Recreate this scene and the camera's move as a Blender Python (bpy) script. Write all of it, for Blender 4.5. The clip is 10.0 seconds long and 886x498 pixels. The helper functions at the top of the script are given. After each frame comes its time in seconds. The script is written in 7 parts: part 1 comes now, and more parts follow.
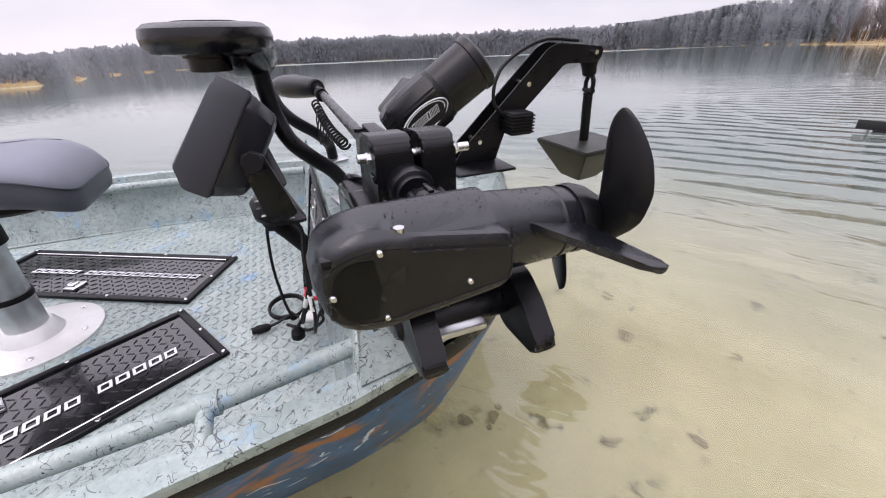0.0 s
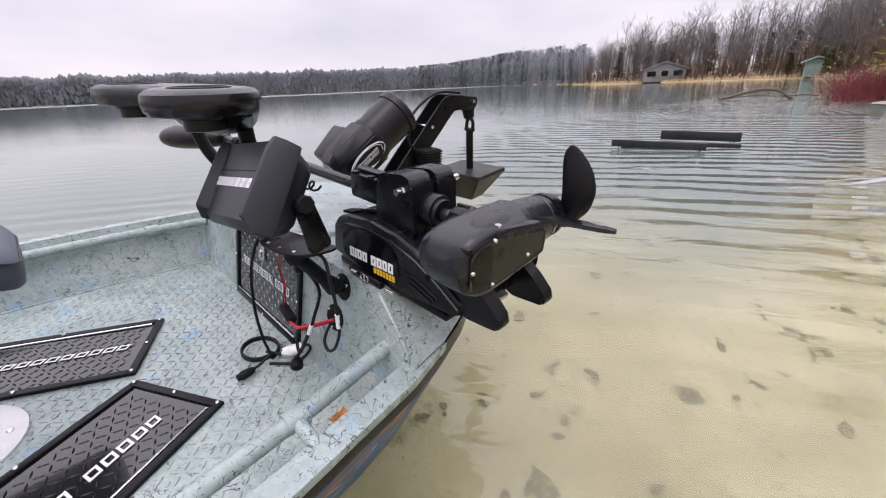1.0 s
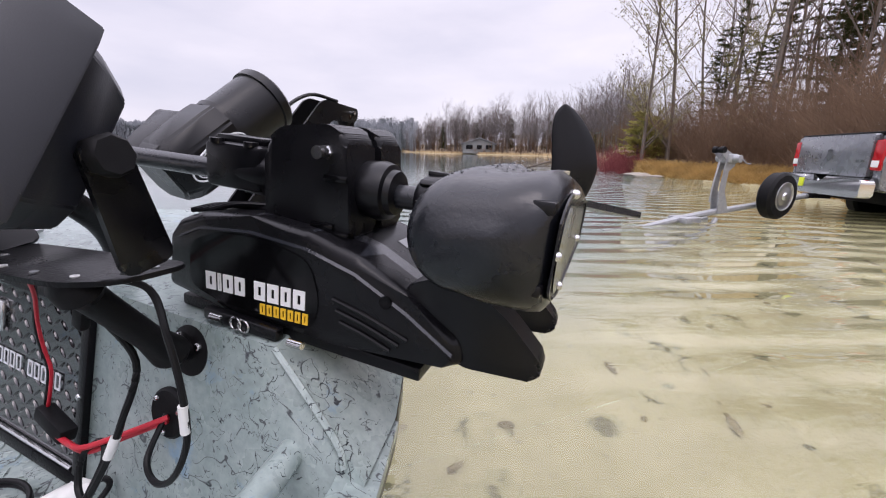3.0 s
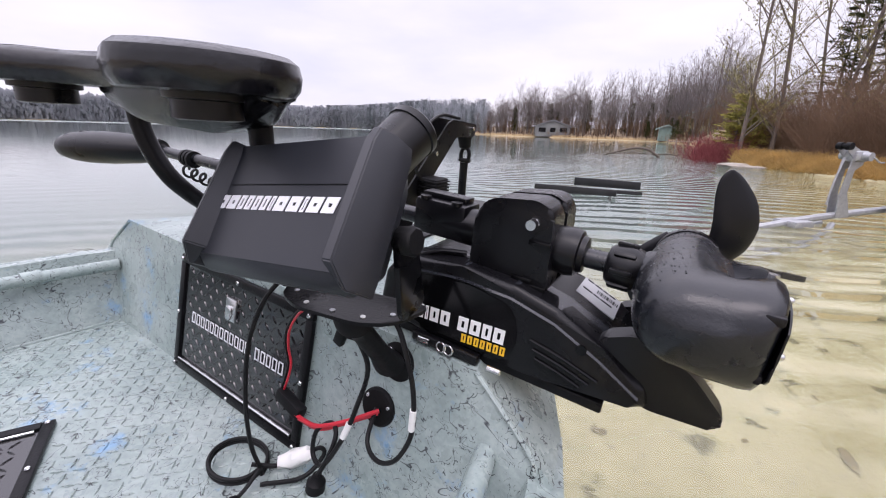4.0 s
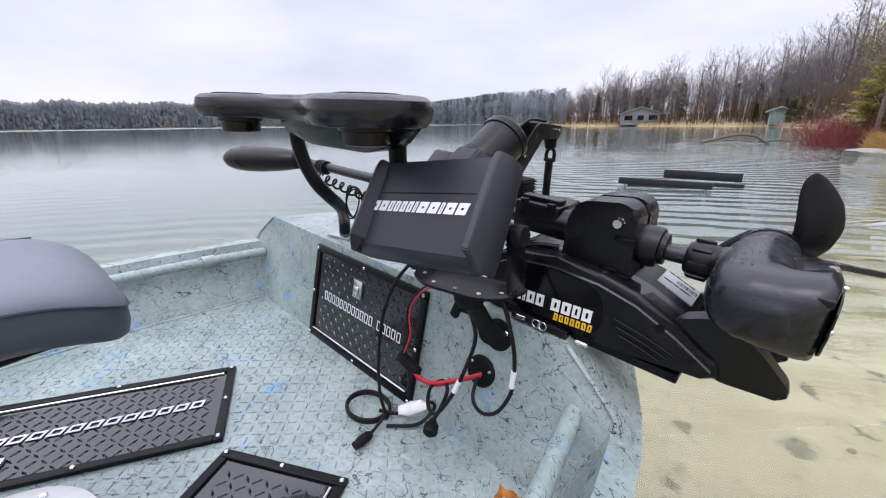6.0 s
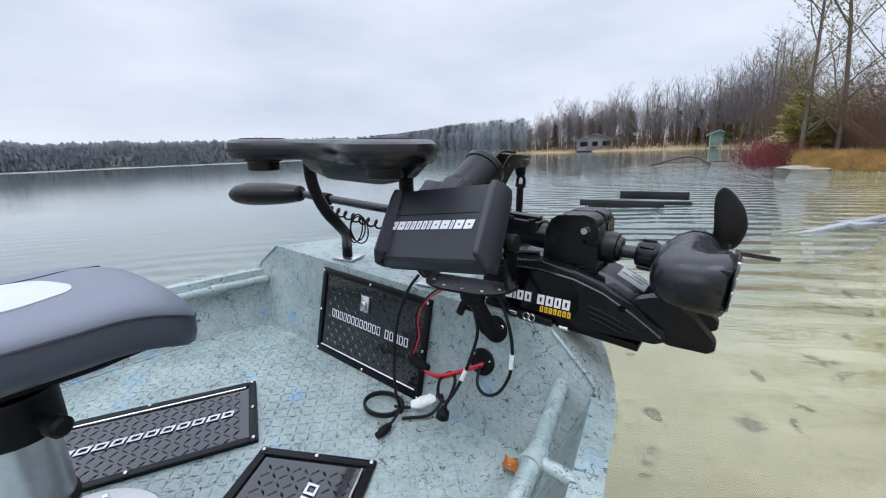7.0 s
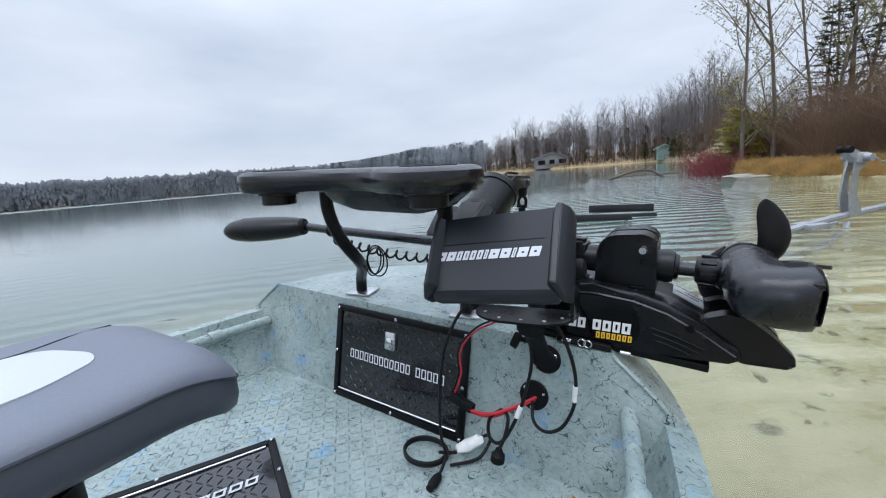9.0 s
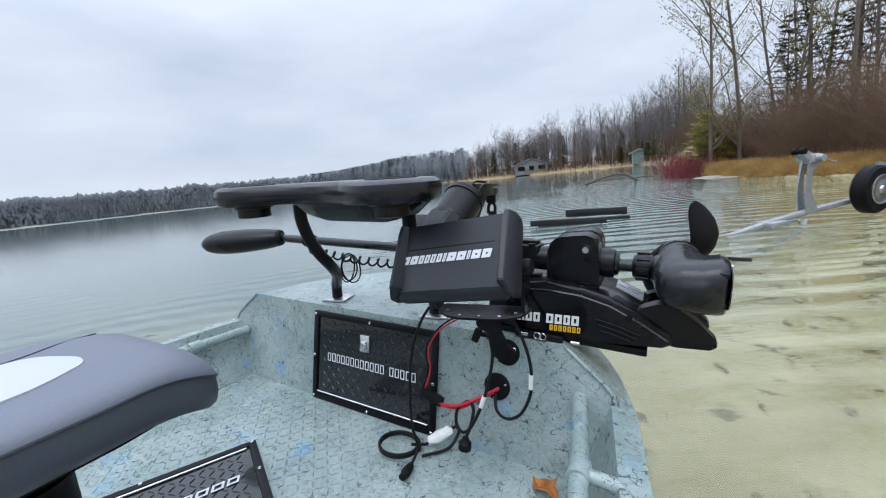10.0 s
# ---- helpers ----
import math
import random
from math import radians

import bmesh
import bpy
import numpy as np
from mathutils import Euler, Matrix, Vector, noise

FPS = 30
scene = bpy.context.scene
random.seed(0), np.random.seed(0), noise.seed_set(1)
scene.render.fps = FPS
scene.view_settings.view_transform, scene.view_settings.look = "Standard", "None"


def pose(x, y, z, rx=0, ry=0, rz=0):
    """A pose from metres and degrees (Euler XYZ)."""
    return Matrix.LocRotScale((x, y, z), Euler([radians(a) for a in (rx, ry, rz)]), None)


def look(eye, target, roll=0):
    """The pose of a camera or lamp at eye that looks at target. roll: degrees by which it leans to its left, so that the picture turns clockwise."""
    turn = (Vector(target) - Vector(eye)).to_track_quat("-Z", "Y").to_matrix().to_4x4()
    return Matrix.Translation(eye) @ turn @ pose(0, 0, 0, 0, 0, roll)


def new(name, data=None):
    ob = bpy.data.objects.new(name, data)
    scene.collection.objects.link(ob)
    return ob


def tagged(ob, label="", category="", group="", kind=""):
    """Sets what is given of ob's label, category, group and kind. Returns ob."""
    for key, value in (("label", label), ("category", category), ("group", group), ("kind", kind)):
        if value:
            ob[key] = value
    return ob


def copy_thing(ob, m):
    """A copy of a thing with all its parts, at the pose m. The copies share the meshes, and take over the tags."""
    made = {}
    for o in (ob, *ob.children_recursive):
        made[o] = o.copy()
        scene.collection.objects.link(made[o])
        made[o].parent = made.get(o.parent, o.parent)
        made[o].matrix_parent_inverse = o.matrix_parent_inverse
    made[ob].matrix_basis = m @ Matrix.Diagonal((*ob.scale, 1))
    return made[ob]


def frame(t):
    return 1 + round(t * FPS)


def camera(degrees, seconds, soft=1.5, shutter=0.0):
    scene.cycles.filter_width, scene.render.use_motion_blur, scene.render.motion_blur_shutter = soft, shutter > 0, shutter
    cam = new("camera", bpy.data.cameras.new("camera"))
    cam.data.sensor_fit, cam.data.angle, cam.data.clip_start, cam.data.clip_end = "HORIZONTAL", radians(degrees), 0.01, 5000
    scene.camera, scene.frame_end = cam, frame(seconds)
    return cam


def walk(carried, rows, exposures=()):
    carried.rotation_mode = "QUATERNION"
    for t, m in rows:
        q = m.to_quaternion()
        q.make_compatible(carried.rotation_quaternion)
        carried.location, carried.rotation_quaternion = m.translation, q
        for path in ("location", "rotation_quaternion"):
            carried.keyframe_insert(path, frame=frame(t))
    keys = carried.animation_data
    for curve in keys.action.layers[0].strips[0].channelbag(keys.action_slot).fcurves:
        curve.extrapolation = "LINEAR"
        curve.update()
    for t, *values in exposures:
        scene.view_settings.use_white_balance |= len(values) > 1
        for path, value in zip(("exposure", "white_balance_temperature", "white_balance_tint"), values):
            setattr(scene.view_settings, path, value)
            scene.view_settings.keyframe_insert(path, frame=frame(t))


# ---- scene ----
cam = camera(96.0, 10.0, 1.1)
PATH = [
    (0, (1.358, -0.033, 1.046), (-0.32, 0.624, 0.177), -2.5),
    (0.5, (1.387, -0.246, 1.09), (-0.104, 0.797, 0.261), -3.3),
    (1, (1.367, -0.446, 1.107), (0.065, 0.872, 0.354), -2.6),
    (1.5, (1.255, -0.449, 1.061), (0.148, 1.077, 0.393), -1.7),
    (2, (1.088, -0.329, 0.972), (0.261, 1.37, 0.319), 0.1),
    (2.2, (1.043, -0.298, 0.926), (0.31, 1.458, 0.311), 0.5),
    (3.3, (1.014, -0.329, 0.908), (0.309, 1.483, 0.44), 1.1),
    (3.5, (0.986, -0.388, 0.964), (0.216, 1.378, 0.425), 1.0),
    (4, (0.896, -0.469, 1.032), (-0.083, 1.179, 0.46), 1.6),
    (4.5, (0.85, -0.469, 1.026), (-0.304, 1.041, 0.402), 1.8),
    (5, (0.835, -0.485, 1.059), (-0.411, 0.941, 0.418), 1.4),
    (5.5, (0.897, -0.533, 1.075), (-0.407, 0.853, 0.459), 0.3),
    (5.7, (0.916, -0.57, 1.075), (-0.373, 0.829, 0.458), -0.1),
    (6.8, (0.995, -0.791, 1.081), (-0.219, 0.716, 0.578), -2.1),
    (7, (1.0, -0.831, 1.091), (-0.176, 0.717, 0.623), -2.4),
    (7.5, (0.928, -0.878, 1.101), (-0.184, 0.737, 0.705), -2.9),
    (8, (0.876, -0.867, 1.112), (-0.226, 0.761, 0.746), -3.4),
    (8.5, (0.824, -0.87, 1.092), (-0.265, 0.765, 0.718), -4.0),
    (9, (0.803, -0.884, 1.108), (-0.245, 0.779, 0.738), -4.9),
    (9.5, (0.857, -0.91, 1.103), (-0.158, 0.78, 0.764), -5.4),
    (10, (0.892, -0.934, 1.111), (-0.086, 0.777, 0.772), -6.2),
]
EXPOSURE = [(0, 0.2, 6760, 24.5), (2.2, 0.05, 6700, 25), (3.3, 0.2, 6520, 25), (5.0, 0.35, 6640, 25), (5.7, 0.27, 6450, 21.5), (7, 0.03, 6020, 12.5), (10, -0.04, 5920, 9.5)]
walk(cam, [(t, look(eye, target, roll)) for t, eye, target, roll in PATH], EXPOSURE)

# ---------------------------------------------------------------- world and light
SUN_EL, SUN_ROT = 48.0, 200.0
world = bpy.data.worlds.new("overcast_sky")
scene.world = world
world.use_nodes = True
wn, wl = world.node_tree.nodes, world.node_tree.links
wn.clear()
w_out = wn.new("ShaderNodeOutputWorld")
w_bg = wn.new("ShaderNodeBackground")
w_sky = wn.new("ShaderNodeTexSky")
w_sky.sky_type, w_sky.sun_disc = "NISHITA", False
w_sky.sun_elevation, w_sky.sun_rotation = radians(SUN_EL), radians(SUN_ROT)
w_dim = wn.new("ShaderNodeMixRGB")
w_dim.blend_type, w_dim.inputs[0].default_value = "MULTIPLY", 1.0
w_dim.inputs[2].default_value = (0.09, 0.09, 0.09, 1)
w_co = wn.new("ShaderNodeTexCoord")
w_map = wn.new("ShaderNodeMapping")
w_map.inputs["Scale"].default_value = (1.0, 1.0, 3.2)
w_noise = wn.new("ShaderNodeTexNoise")
w_noise.inputs["Scale"].default_value, w_noise.inputs["Detail"].default_value = 2.3, 6.0
w_noise.inputs["Roughness"].default_value = 0.5
w_ramp = wn.new("ShaderNodeValToRGB")
w_ramp.color_ramp.elements[0].position, w_ramp.color_ramp.elements[0].color = 0.30, (0.57, 0.61, 0.685, 1)
w_ramp.color_ramp.elements[1].position, w_ramp.color_ramp.elements[1].color = 0.70, (0.765, 0.785, 0.825, 1)
w_mix = wn.new("ShaderNodeMixRGB")
w_mix.inputs[0].default_value = 0.90
wl.new(w_co.outputs["Generated"], w_map.inputs[0])
wl.new(w_map.outputs[0], w_noise.inputs["Vector"])
wl.new(w_noise.outputs["Fac"], w_ramp.inputs[0])
wl.new(w_sky.outputs[0], w_dim.inputs[1])
wl.new(w_dim.outputs[0], w_mix.inputs[1])
wl.new(w_ramp.outputs[0], w_mix.inputs[2])
# an overcast sky is about twice as bright overhead as low down
w_sep = wn.new("ShaderNodeSeparateXYZ")
wl.new(w_co.outputs["Generated"], w_sep.inputs[0])
w_up = wn.new("ShaderNodeMapRange")
w_up.interpolation_type = "SMOOTHSTEP"
w_up.inputs[1].default_value, w_up.inputs[2].default_value = 0.26, 0.90
w_up.inputs[3].default_value, w_up.inputs[4].default_value = 1.0, 3.0
wl.new(w_sep.outputs[2], w_up.inputs[0])
w_lift = wn.new("ShaderNodeVectorMath")
w_lift.operation = "SCALE"
wl.new(w_mix.outputs[0], w_lift.inputs[0])
wl.new(w_up.outputs[0], w_lift.inputs["Scale"])
wl.new(w_lift.outputs[0], w_bg.inputs[0])
w_bg.inputs[1].default_value = 1.16
wl.new(w_bg.outputs[0], w_out.inputs[0])

sun = new("sun", bpy.data.lights.new("sun", "SUN"))
sun.data.energy, sun.data.angle, sun.data.color = 0.7, radians(30), (1.0, 0.97, 0.93)
sun.matrix_world = look((0, 0, 30), (-6, 12, 0))


# ---------------------------------------------------------------- material helpers
def mat(name, color, rough=0.5, metal=0.0, var=0.12, scale=8.0, bump=0.0, bump_scale=60.0, spec=0.5, coat=0.0):
    """A procedural surface: colour varied at two scales, roughness wear and a fine relief."""
    m = bpy.data.materials.new(name)
    m.use_nodes = True
    n, l = m.node_tree.nodes, m.node_tree.links
    b = n["Principled BSDF"]
    b.inputs["Metallic"].default_value = metal
    b.inputs["Specular IOR Level"].default_value = spec
    b.inputs["Coat Weight"].default_value = coat
    co = n.new("ShaderNodeTexCoord")
    big = n.new("ShaderNodeTexNoise")
    big.inputs["Scale"].default_value, big.inputs["Detail"].default_value = scale, 5
    small = n.new("ShaderNodeTexNoise")
    small.inputs["Scale"].default_value, small.inputs["Detail"].default_value = bump_scale, 3
    l.new(co.outputs["Object"], big.inputs["Vector"])
    l.new(co.outputs["Object"], small.inputs["Vector"])
    add = n.new("ShaderNodeMath")
    add.operation = "MULTIPLY_ADD"
    add.inputs[1].default_value, add.inputs[2].default_value = 0.4, 0.0
    l.new(small.outputs["Fac"], add.inputs[0])
    tot = n.new("ShaderNodeMath")
    l.new(big.outputs["Fac"], tot.inputs[0])
    l.new(add.outputs[0], tot.inputs[1])
    ramp = n.new("ShaderNodeValToRGB")
    lo = tuple(max(0.0, c * (1 - var)) for c in color[:3]) + (1,)
    hi = tuple(min(1.0, c * (1 + var)) for c in color[:3]) + (1,)
    ramp.color_ramp.elements[0].position, ramp.color_ramp.elements[0].color = 0.45, lo
    ramp.color_ramp.elements[1].position, ramp.color_ramp.elements[1].color = 0.95, hi
    l.new(tot.outputs[0], ramp.inputs[0])
    l.new(ramp.outputs[0], b.inputs["Base Color"])
    rr = n.new("ShaderNodeMapRange")
    rr.inputs[1].default_value, rr.inputs[2].default_value = 0.3, 0.7
    rr.inputs[3].default_value, rr.inputs[4].default_value = max(0.02, rough * 0.85), min(1.0, rough * 1.15)
    l.new(big.outputs["Fac"], rr.inputs[0])
    l.new(rr.outputs[0], b.inputs["Roughness"])
    if bump:
        bp = n.new("ShaderNodeBump")
        bp.inputs["Strength"].default_value, bp.inputs["Distance"].default_value = bump, 0.002
        l.new(small.outputs["Fac"], bp.inputs["Height"])
        l.new(bp.outputs[0], b.inputs["Normal"])
    return m


def boat_paint():
    """Pale blue-green paint with sponged blue, white and rust touches and fine dark crackle strokes."""
    m = bpy.data.materials.new("splatter_paint")
    m.use_nodes = True
    n, l = m.node_tree.nodes, m.node_tree.links
    b = n["Principled BSDF"]
    co = n.new("ShaderNodeTexCoord")

    def noise_node(scale, detail=4.0, rough=0.5, offset=0.0):
        t = n.new("ShaderNodeTexNoise")
        t.inputs["Scale"].default_value, t.inputs["Detail"].default_value, t.inputs["Roughness"].default_value = scale, detail, rough
        if offset:
            mp = n.new("ShaderNodeMapping")
            mp.inputs["Location"].default_value = (offset, offset * 0.7, offset * 1.3)
            l.new(co.outputs["Object"], mp.inputs[0])
            l.new(mp.outputs[0], t.inputs["Vector"])
        else:
            l.new(co.outputs["Object"], t.inputs["Vector"])
        return t

    def ramp(src, stops):
        r = n.new("ShaderNodeValToRGB")
        r.color_ramp.elements[0].position, r.color_ramp.elements[0].color = stops[0]
        r.color_ramp.elements[1].position, r.color_ramp.elements[1].color = stops[-1]
        for p, c in stops[1:-1]:
            e = r.color_ramp.elements.new(p)
            e.color = c
        l.new(src, r.inputs[0])
        return r

    def mix(fac, a, c):
        x = n.new("ShaderNodeMixRGB")
        l.new(fac, x.inputs[0])
        if isinstance(a, tuple):
            x.inputs[1].default_value = a
        else:
            l.new(a, x.inputs[1])
        if isinstance(c, tuple):
            x.inputs[2].default_value = c
        else:
            l.new(c, x.inputs[2])
        return x

    base = ramp(noise_node(5.0, 6.0, 0.62).outputs["Fac"],
                [(0.30, (0.235, 0.300, 0.285, 1)), (0.5, (0.310, 0.375, 0.355, 1)), (0.72, (0.41, 0.470, 0.450, 1))])
    fine = ramp(noise_node(70.0, 3.0, 0.6).outputs["Fac"], [(0.35, (0.80, 0.82, 0.82, 1)), (0.65, (1, 1, 1, 1))])
    mul = n.new("ShaderNodeMixRGB")
    mul.blend_type, mul.inputs[0].default_value = "MULTIPLY", 1.0
    l.new(base.outputs[0], mul.inputs[1])
    l.new(fine.outputs[0], mul.inputs[2])
    one, zero = (1, 1, 1, 1), (0, 0, 0, 1)
    blue = ramp(noise_node(7.0, 7.0, 0.72, 3.1).outputs["Fac"], [(0.575, zero), (0.68, (0.62, 0.62, 0.62, 1))])
    c1 = mix(blue.outputs[0], mul.outputs[0], (0.13, 0.32, 0.56, 1))
    rust = ramp(noise_node(9.0, 6.0, 0.7, 7.7).outputs["Fac"], [(0.70, zero), (0.76, (0.5, 0.5, 0.5, 1))])
    c2 = mix(rust.outputs[0], c1.outputs[0], (0.30, 0.22, 0.13, 1))

    def cracks(scale, width, offset, mask_scale, lo):
        """Short hair-like strokes: thin contour lines of one noise, broken up by another."""
        t = noise_node(scale, 2.0, 0.5, offset)
        t.inputs["Distortion"].default_value = 0.8
        away = n.new("ShaderNodeMath")
        away.operation = "SUBTRACT"
        l.new(t.outputs["Fac"], away.inputs[0])
        away.inputs[1].default_value = 0.5
        flat = n.new("ShaderNodeMath")
        flat.operation = "ABSOLUTE"
        l.new(away.outputs[0], flat.inputs[0])
        line = ramp(flat.outputs[0], [(width * 0.5, one), (width, zero)])
        mask = ramp(noise_node(mask_scale, 4.0, 0.7, offset + 2).outputs["Fac"], [(lo, zero), (lo + 0.04, one)])
        x = n.new("ShaderNodeMath")
        x.operation = "MULTIPLY"
        l.new(line.outputs[0], x.inputs[0])
        l.new(mask.outputs[0], x.inputs[1])
        return x

    k1, k2, k3 = cracks(13.0, 0.0062, 1.3, 17.0, 0.49), cracks(27.0, 0.0105, 5.9, 26.0, 0.50), cracks(38.0, 0.0120, 9.4, 30.0, 0.52)
    c3 = mix(k1.outputs[0], c2.outputs[0], (0.035, 0.04, 0.045, 1))
    c4 = mix(k2.outputs[0], c3.outputs[0], (0.06, 0.07, 0.075, 1))
    c5 = mix(k3.outputs[0], c4.outputs[0], (0.03, 0.035, 0.04, 1))
    l.new(c5.outputs[0], b.inputs["Base Color"])
    rr = ramp(noise_node(11.0, 4.0, 0.6, 2.0).outputs["Fac"], [(0.35, (0.2, 0.2, 0.2, 1)), (0.65, (0.42, 0.42, 0.42, 1))])
    l.new(rr.outputs[0], b.inputs["Roughness"])
    bp = n.new("ShaderNodeBump")
    bp.inputs["Strength"].default_value, bp.inputs["Distance"].default_value = 0.25, 0.002
    l.new(noise_node(45.0, 4.0, 0.6).outputs["Fac"], bp.inputs["Height"])
    l.new(bp.outputs[0], b.inputs["Normal"])
    return m


def hull_art():
    """The hull's outside wrap: dark blue with orange and pale strokes."""
    m = mat("hull_wrap", (0.028, 0.085, 0.17), 0.4, var=0.6, scale=14, spec=0.3)
    n, l = m.node_tree.nodes, m.node_tree.links
    b = n["Principled BSDF"]
    src = b.inputs["Base Color"].links[0].from_socket
    co = n.new("ShaderNodeTexCoord")
    t = n.new("ShaderNodeTexNoise")
    t.inputs["Scale"].default_value, t.inputs["Detail"].default_value, t.inputs["Distortion"].default_value = 4.5, 7, 1.2
    l.new(co.outputs["Object"], t.inputs["Vector"])
    r = n.new("ShaderNodeValToRGB")
    r.color_ramp.elements[0].position, r.color_ramp.elements[0].color = 0.57, (0, 0, 0, 1)
    r.color_ramp.elements[1].position, r.color_ramp.elements[1].color = 0.65, (1, 1, 1, 1)
    l.new(t.outputs["Fac"], r.inputs[0])
    x = n.new("ShaderNodeMixRGB")
    l.new(r.outputs[0], x.inputs[0])
    l.new(src, x.inputs[1])
    x.inputs[2].default_value = (0.27, 0.11, 0.035, 1)
    t2 = n.new("ShaderNodeTexNoise")
    t2.inputs["Scale"].default_value, t2.inputs["Detail"].default_value, t2.inputs["Distortion"].default_value = 9, 3, 2.5
    l.new(co.outputs["Object"], t2.inputs["Vector"])
    r2 = n.new("ShaderNodeValToRGB")
    r2.color_ramp.elements[0].position, r2.color_ramp.elements[0].color = 0.66, (0, 0, 0, 1)
    r2.color_ramp.elements[1].position, r2.color_ramp.elements[1].color = 0.68, (0.9, 0.9, 0.9, 1)
    l.new(t2.outputs["Fac"], r2.inputs[0])
    y = n.new("ShaderNodeMixRGB")
    l.new(r2.outputs[0], y.inputs[0])
    l.new(x.outputs[0], y.inputs[1])
    y.inputs[2].default_value = (0.5, 0.6, 0.68, 1)
    l.new(y.outputs[0], b.inputs["Base Color"])
    return m


def water_mat():
    m = bpy.data.materials.new("lake_water")
    m.use_nodes = True
    n, l = m.node_tree.nodes, m.node_tree.links
    b = n["Principled BSDF"]
    b.inputs["Base Color"].default_value = (0.94, 0.98, 0.91, 1)
    b.inputs["Roughness"].default_value = 0.02
    b.inputs["IOR"].default_value = 1.48
    b.inputs["Transmission Weight"].default_value = 1.0
    co = n.new("ShaderNodeTexCoord")

    def waves(sx, sy, turn, scale, detail, distort):
        mp = n.new("ShaderNodeMapping")
        mp.vector_type = "TEXTURE"
        mp.inputs["Scale"].default_value = (1 / sx, 1 / sy, 1.0)
        mp.inputs["Rotation"].default_value = (0, 0, radians(turn))
        l.new(co.outputs["Object"], mp.inputs[0])
        t = n.new("ShaderNodeTexNoise")
        t.inputs["Scale"].default_value, t.inputs["Detail"].default_value, t.inputs["Distortion"].default_value = scale, detail, distort
        l.new(mp.outputs[0], t.inputs["Vector"])
        return t.outputs["Fac"]

    def between(src, a0, a1, b0, b1):
        r = n.new("ShaderNodeMapRange")
        for k, v in enumerate((a0, a1, b0, b1)):
            r.inputs[k + 1].default_value = v
        l.new(src, r.inputs[0])
        return r.outputs[0]

    def times(a, c):
        x = n.new("ShaderNodeMath")
        x.operation = "MULTIPLY"
        l.new(a, x.inputs[0])
        l.new(c, x.inputs[1])
        return x.outputs[0]

    def rings(cx, cy, length, distort):
        """Round ripples that spread from one place."""
        mp = n.new("ShaderNodeMapping")
        mp.inputs["Location"].default_value = (-cx, -cy, 0)
        l.new(co.outputs["Object"], mp.inputs[0])
        t = n.new("ShaderNodeTexWave")
        t.wave_type, t.rings_direction = "RINGS", "SPHERICAL"
        t.inputs["Scale"].default_value = 2 * math.pi / 20 / length
        t.inputs["Distortion"].default_value, t.inputs["Detail"].default_value = distort, 2.0
        t.inputs["Detail Scale"].default_value = 0.8
        l.new(mp.outputs[0], t.inputs["Vector"])
        return t.outputs["Fac"]

    far = n.new("ShaderNodeVectorMath")
    far.operation = "LENGTH"
    l.new(co.outputs["Object"], far.inputs[0])
    reach = times(between(far.outputs["Value"], 1.3, 3.0, 0.2, 1.0), between(far.outputs["Value"], 12, 34, 1.0, 0.10))
    patch = between(waves(1, 1.6, 10, 0.22, 3, 0.6), 0.34, 0.60, 0.30, 1.0)
    patch2 = between(waves(1, 1.6, 60, 0.35, 3, 0.6), 0.40, 0.60, 0.1, 1.0)
    # the sheltered side to the left of the bow stays calm
    sep = n.new("ShaderNodeSeparateXYZ")
    l.new(co.outputs["Object"], sep.inputs[0])
    lee = between(sep.outputs[0], -5.0, 0.8, 0.06, 1.0)
    patch, patch2 = times(patch, lee), times(patch2, lee)
    prev = None
    for src, dist, strength in ((waves(1.0, 2.8, 27, 1.5, 3, 0.5), 0.10, between(patch, 0, 1, 0.03, 0.30)),
                                (waves(1.0, 1.9, 34, 6.0, 2, 0.3), 0.012, 0.14),
                                (rings(6.0, -8.0, 0.40, 2.8), 0.030, times(reach, patch)),
                                (rings(-4.0, 14.0, 0.30, 1.6), 0.017, times(reach, patch2))):
        bp = n.new("ShaderNodeBump")
        bp.inputs["Distance"].default_value = dist
        if isinstance(strength, float):
            bp.inputs["Strength"].default_value = strength
        else:
            l.new(strength, bp.inputs["Strength"])
        l.new(src, bp.inputs["Height"])
        if prev:
            l.new(prev.outputs[0], bp.inputs["Normal"])
        prev = bp
    # a wind-ruffled lane along the far shore
    l.new(times(between(far.outputs["Value"], 190, 260, 0.02, 0.45), between(waves(1, 1, 0, 0.02, 2, 0), 0.3, 0.6, 0.5, 1.0)), b.inputs["Roughness"])
    l.new(prev.outputs[0], b.inputs["Normal"])
    return m


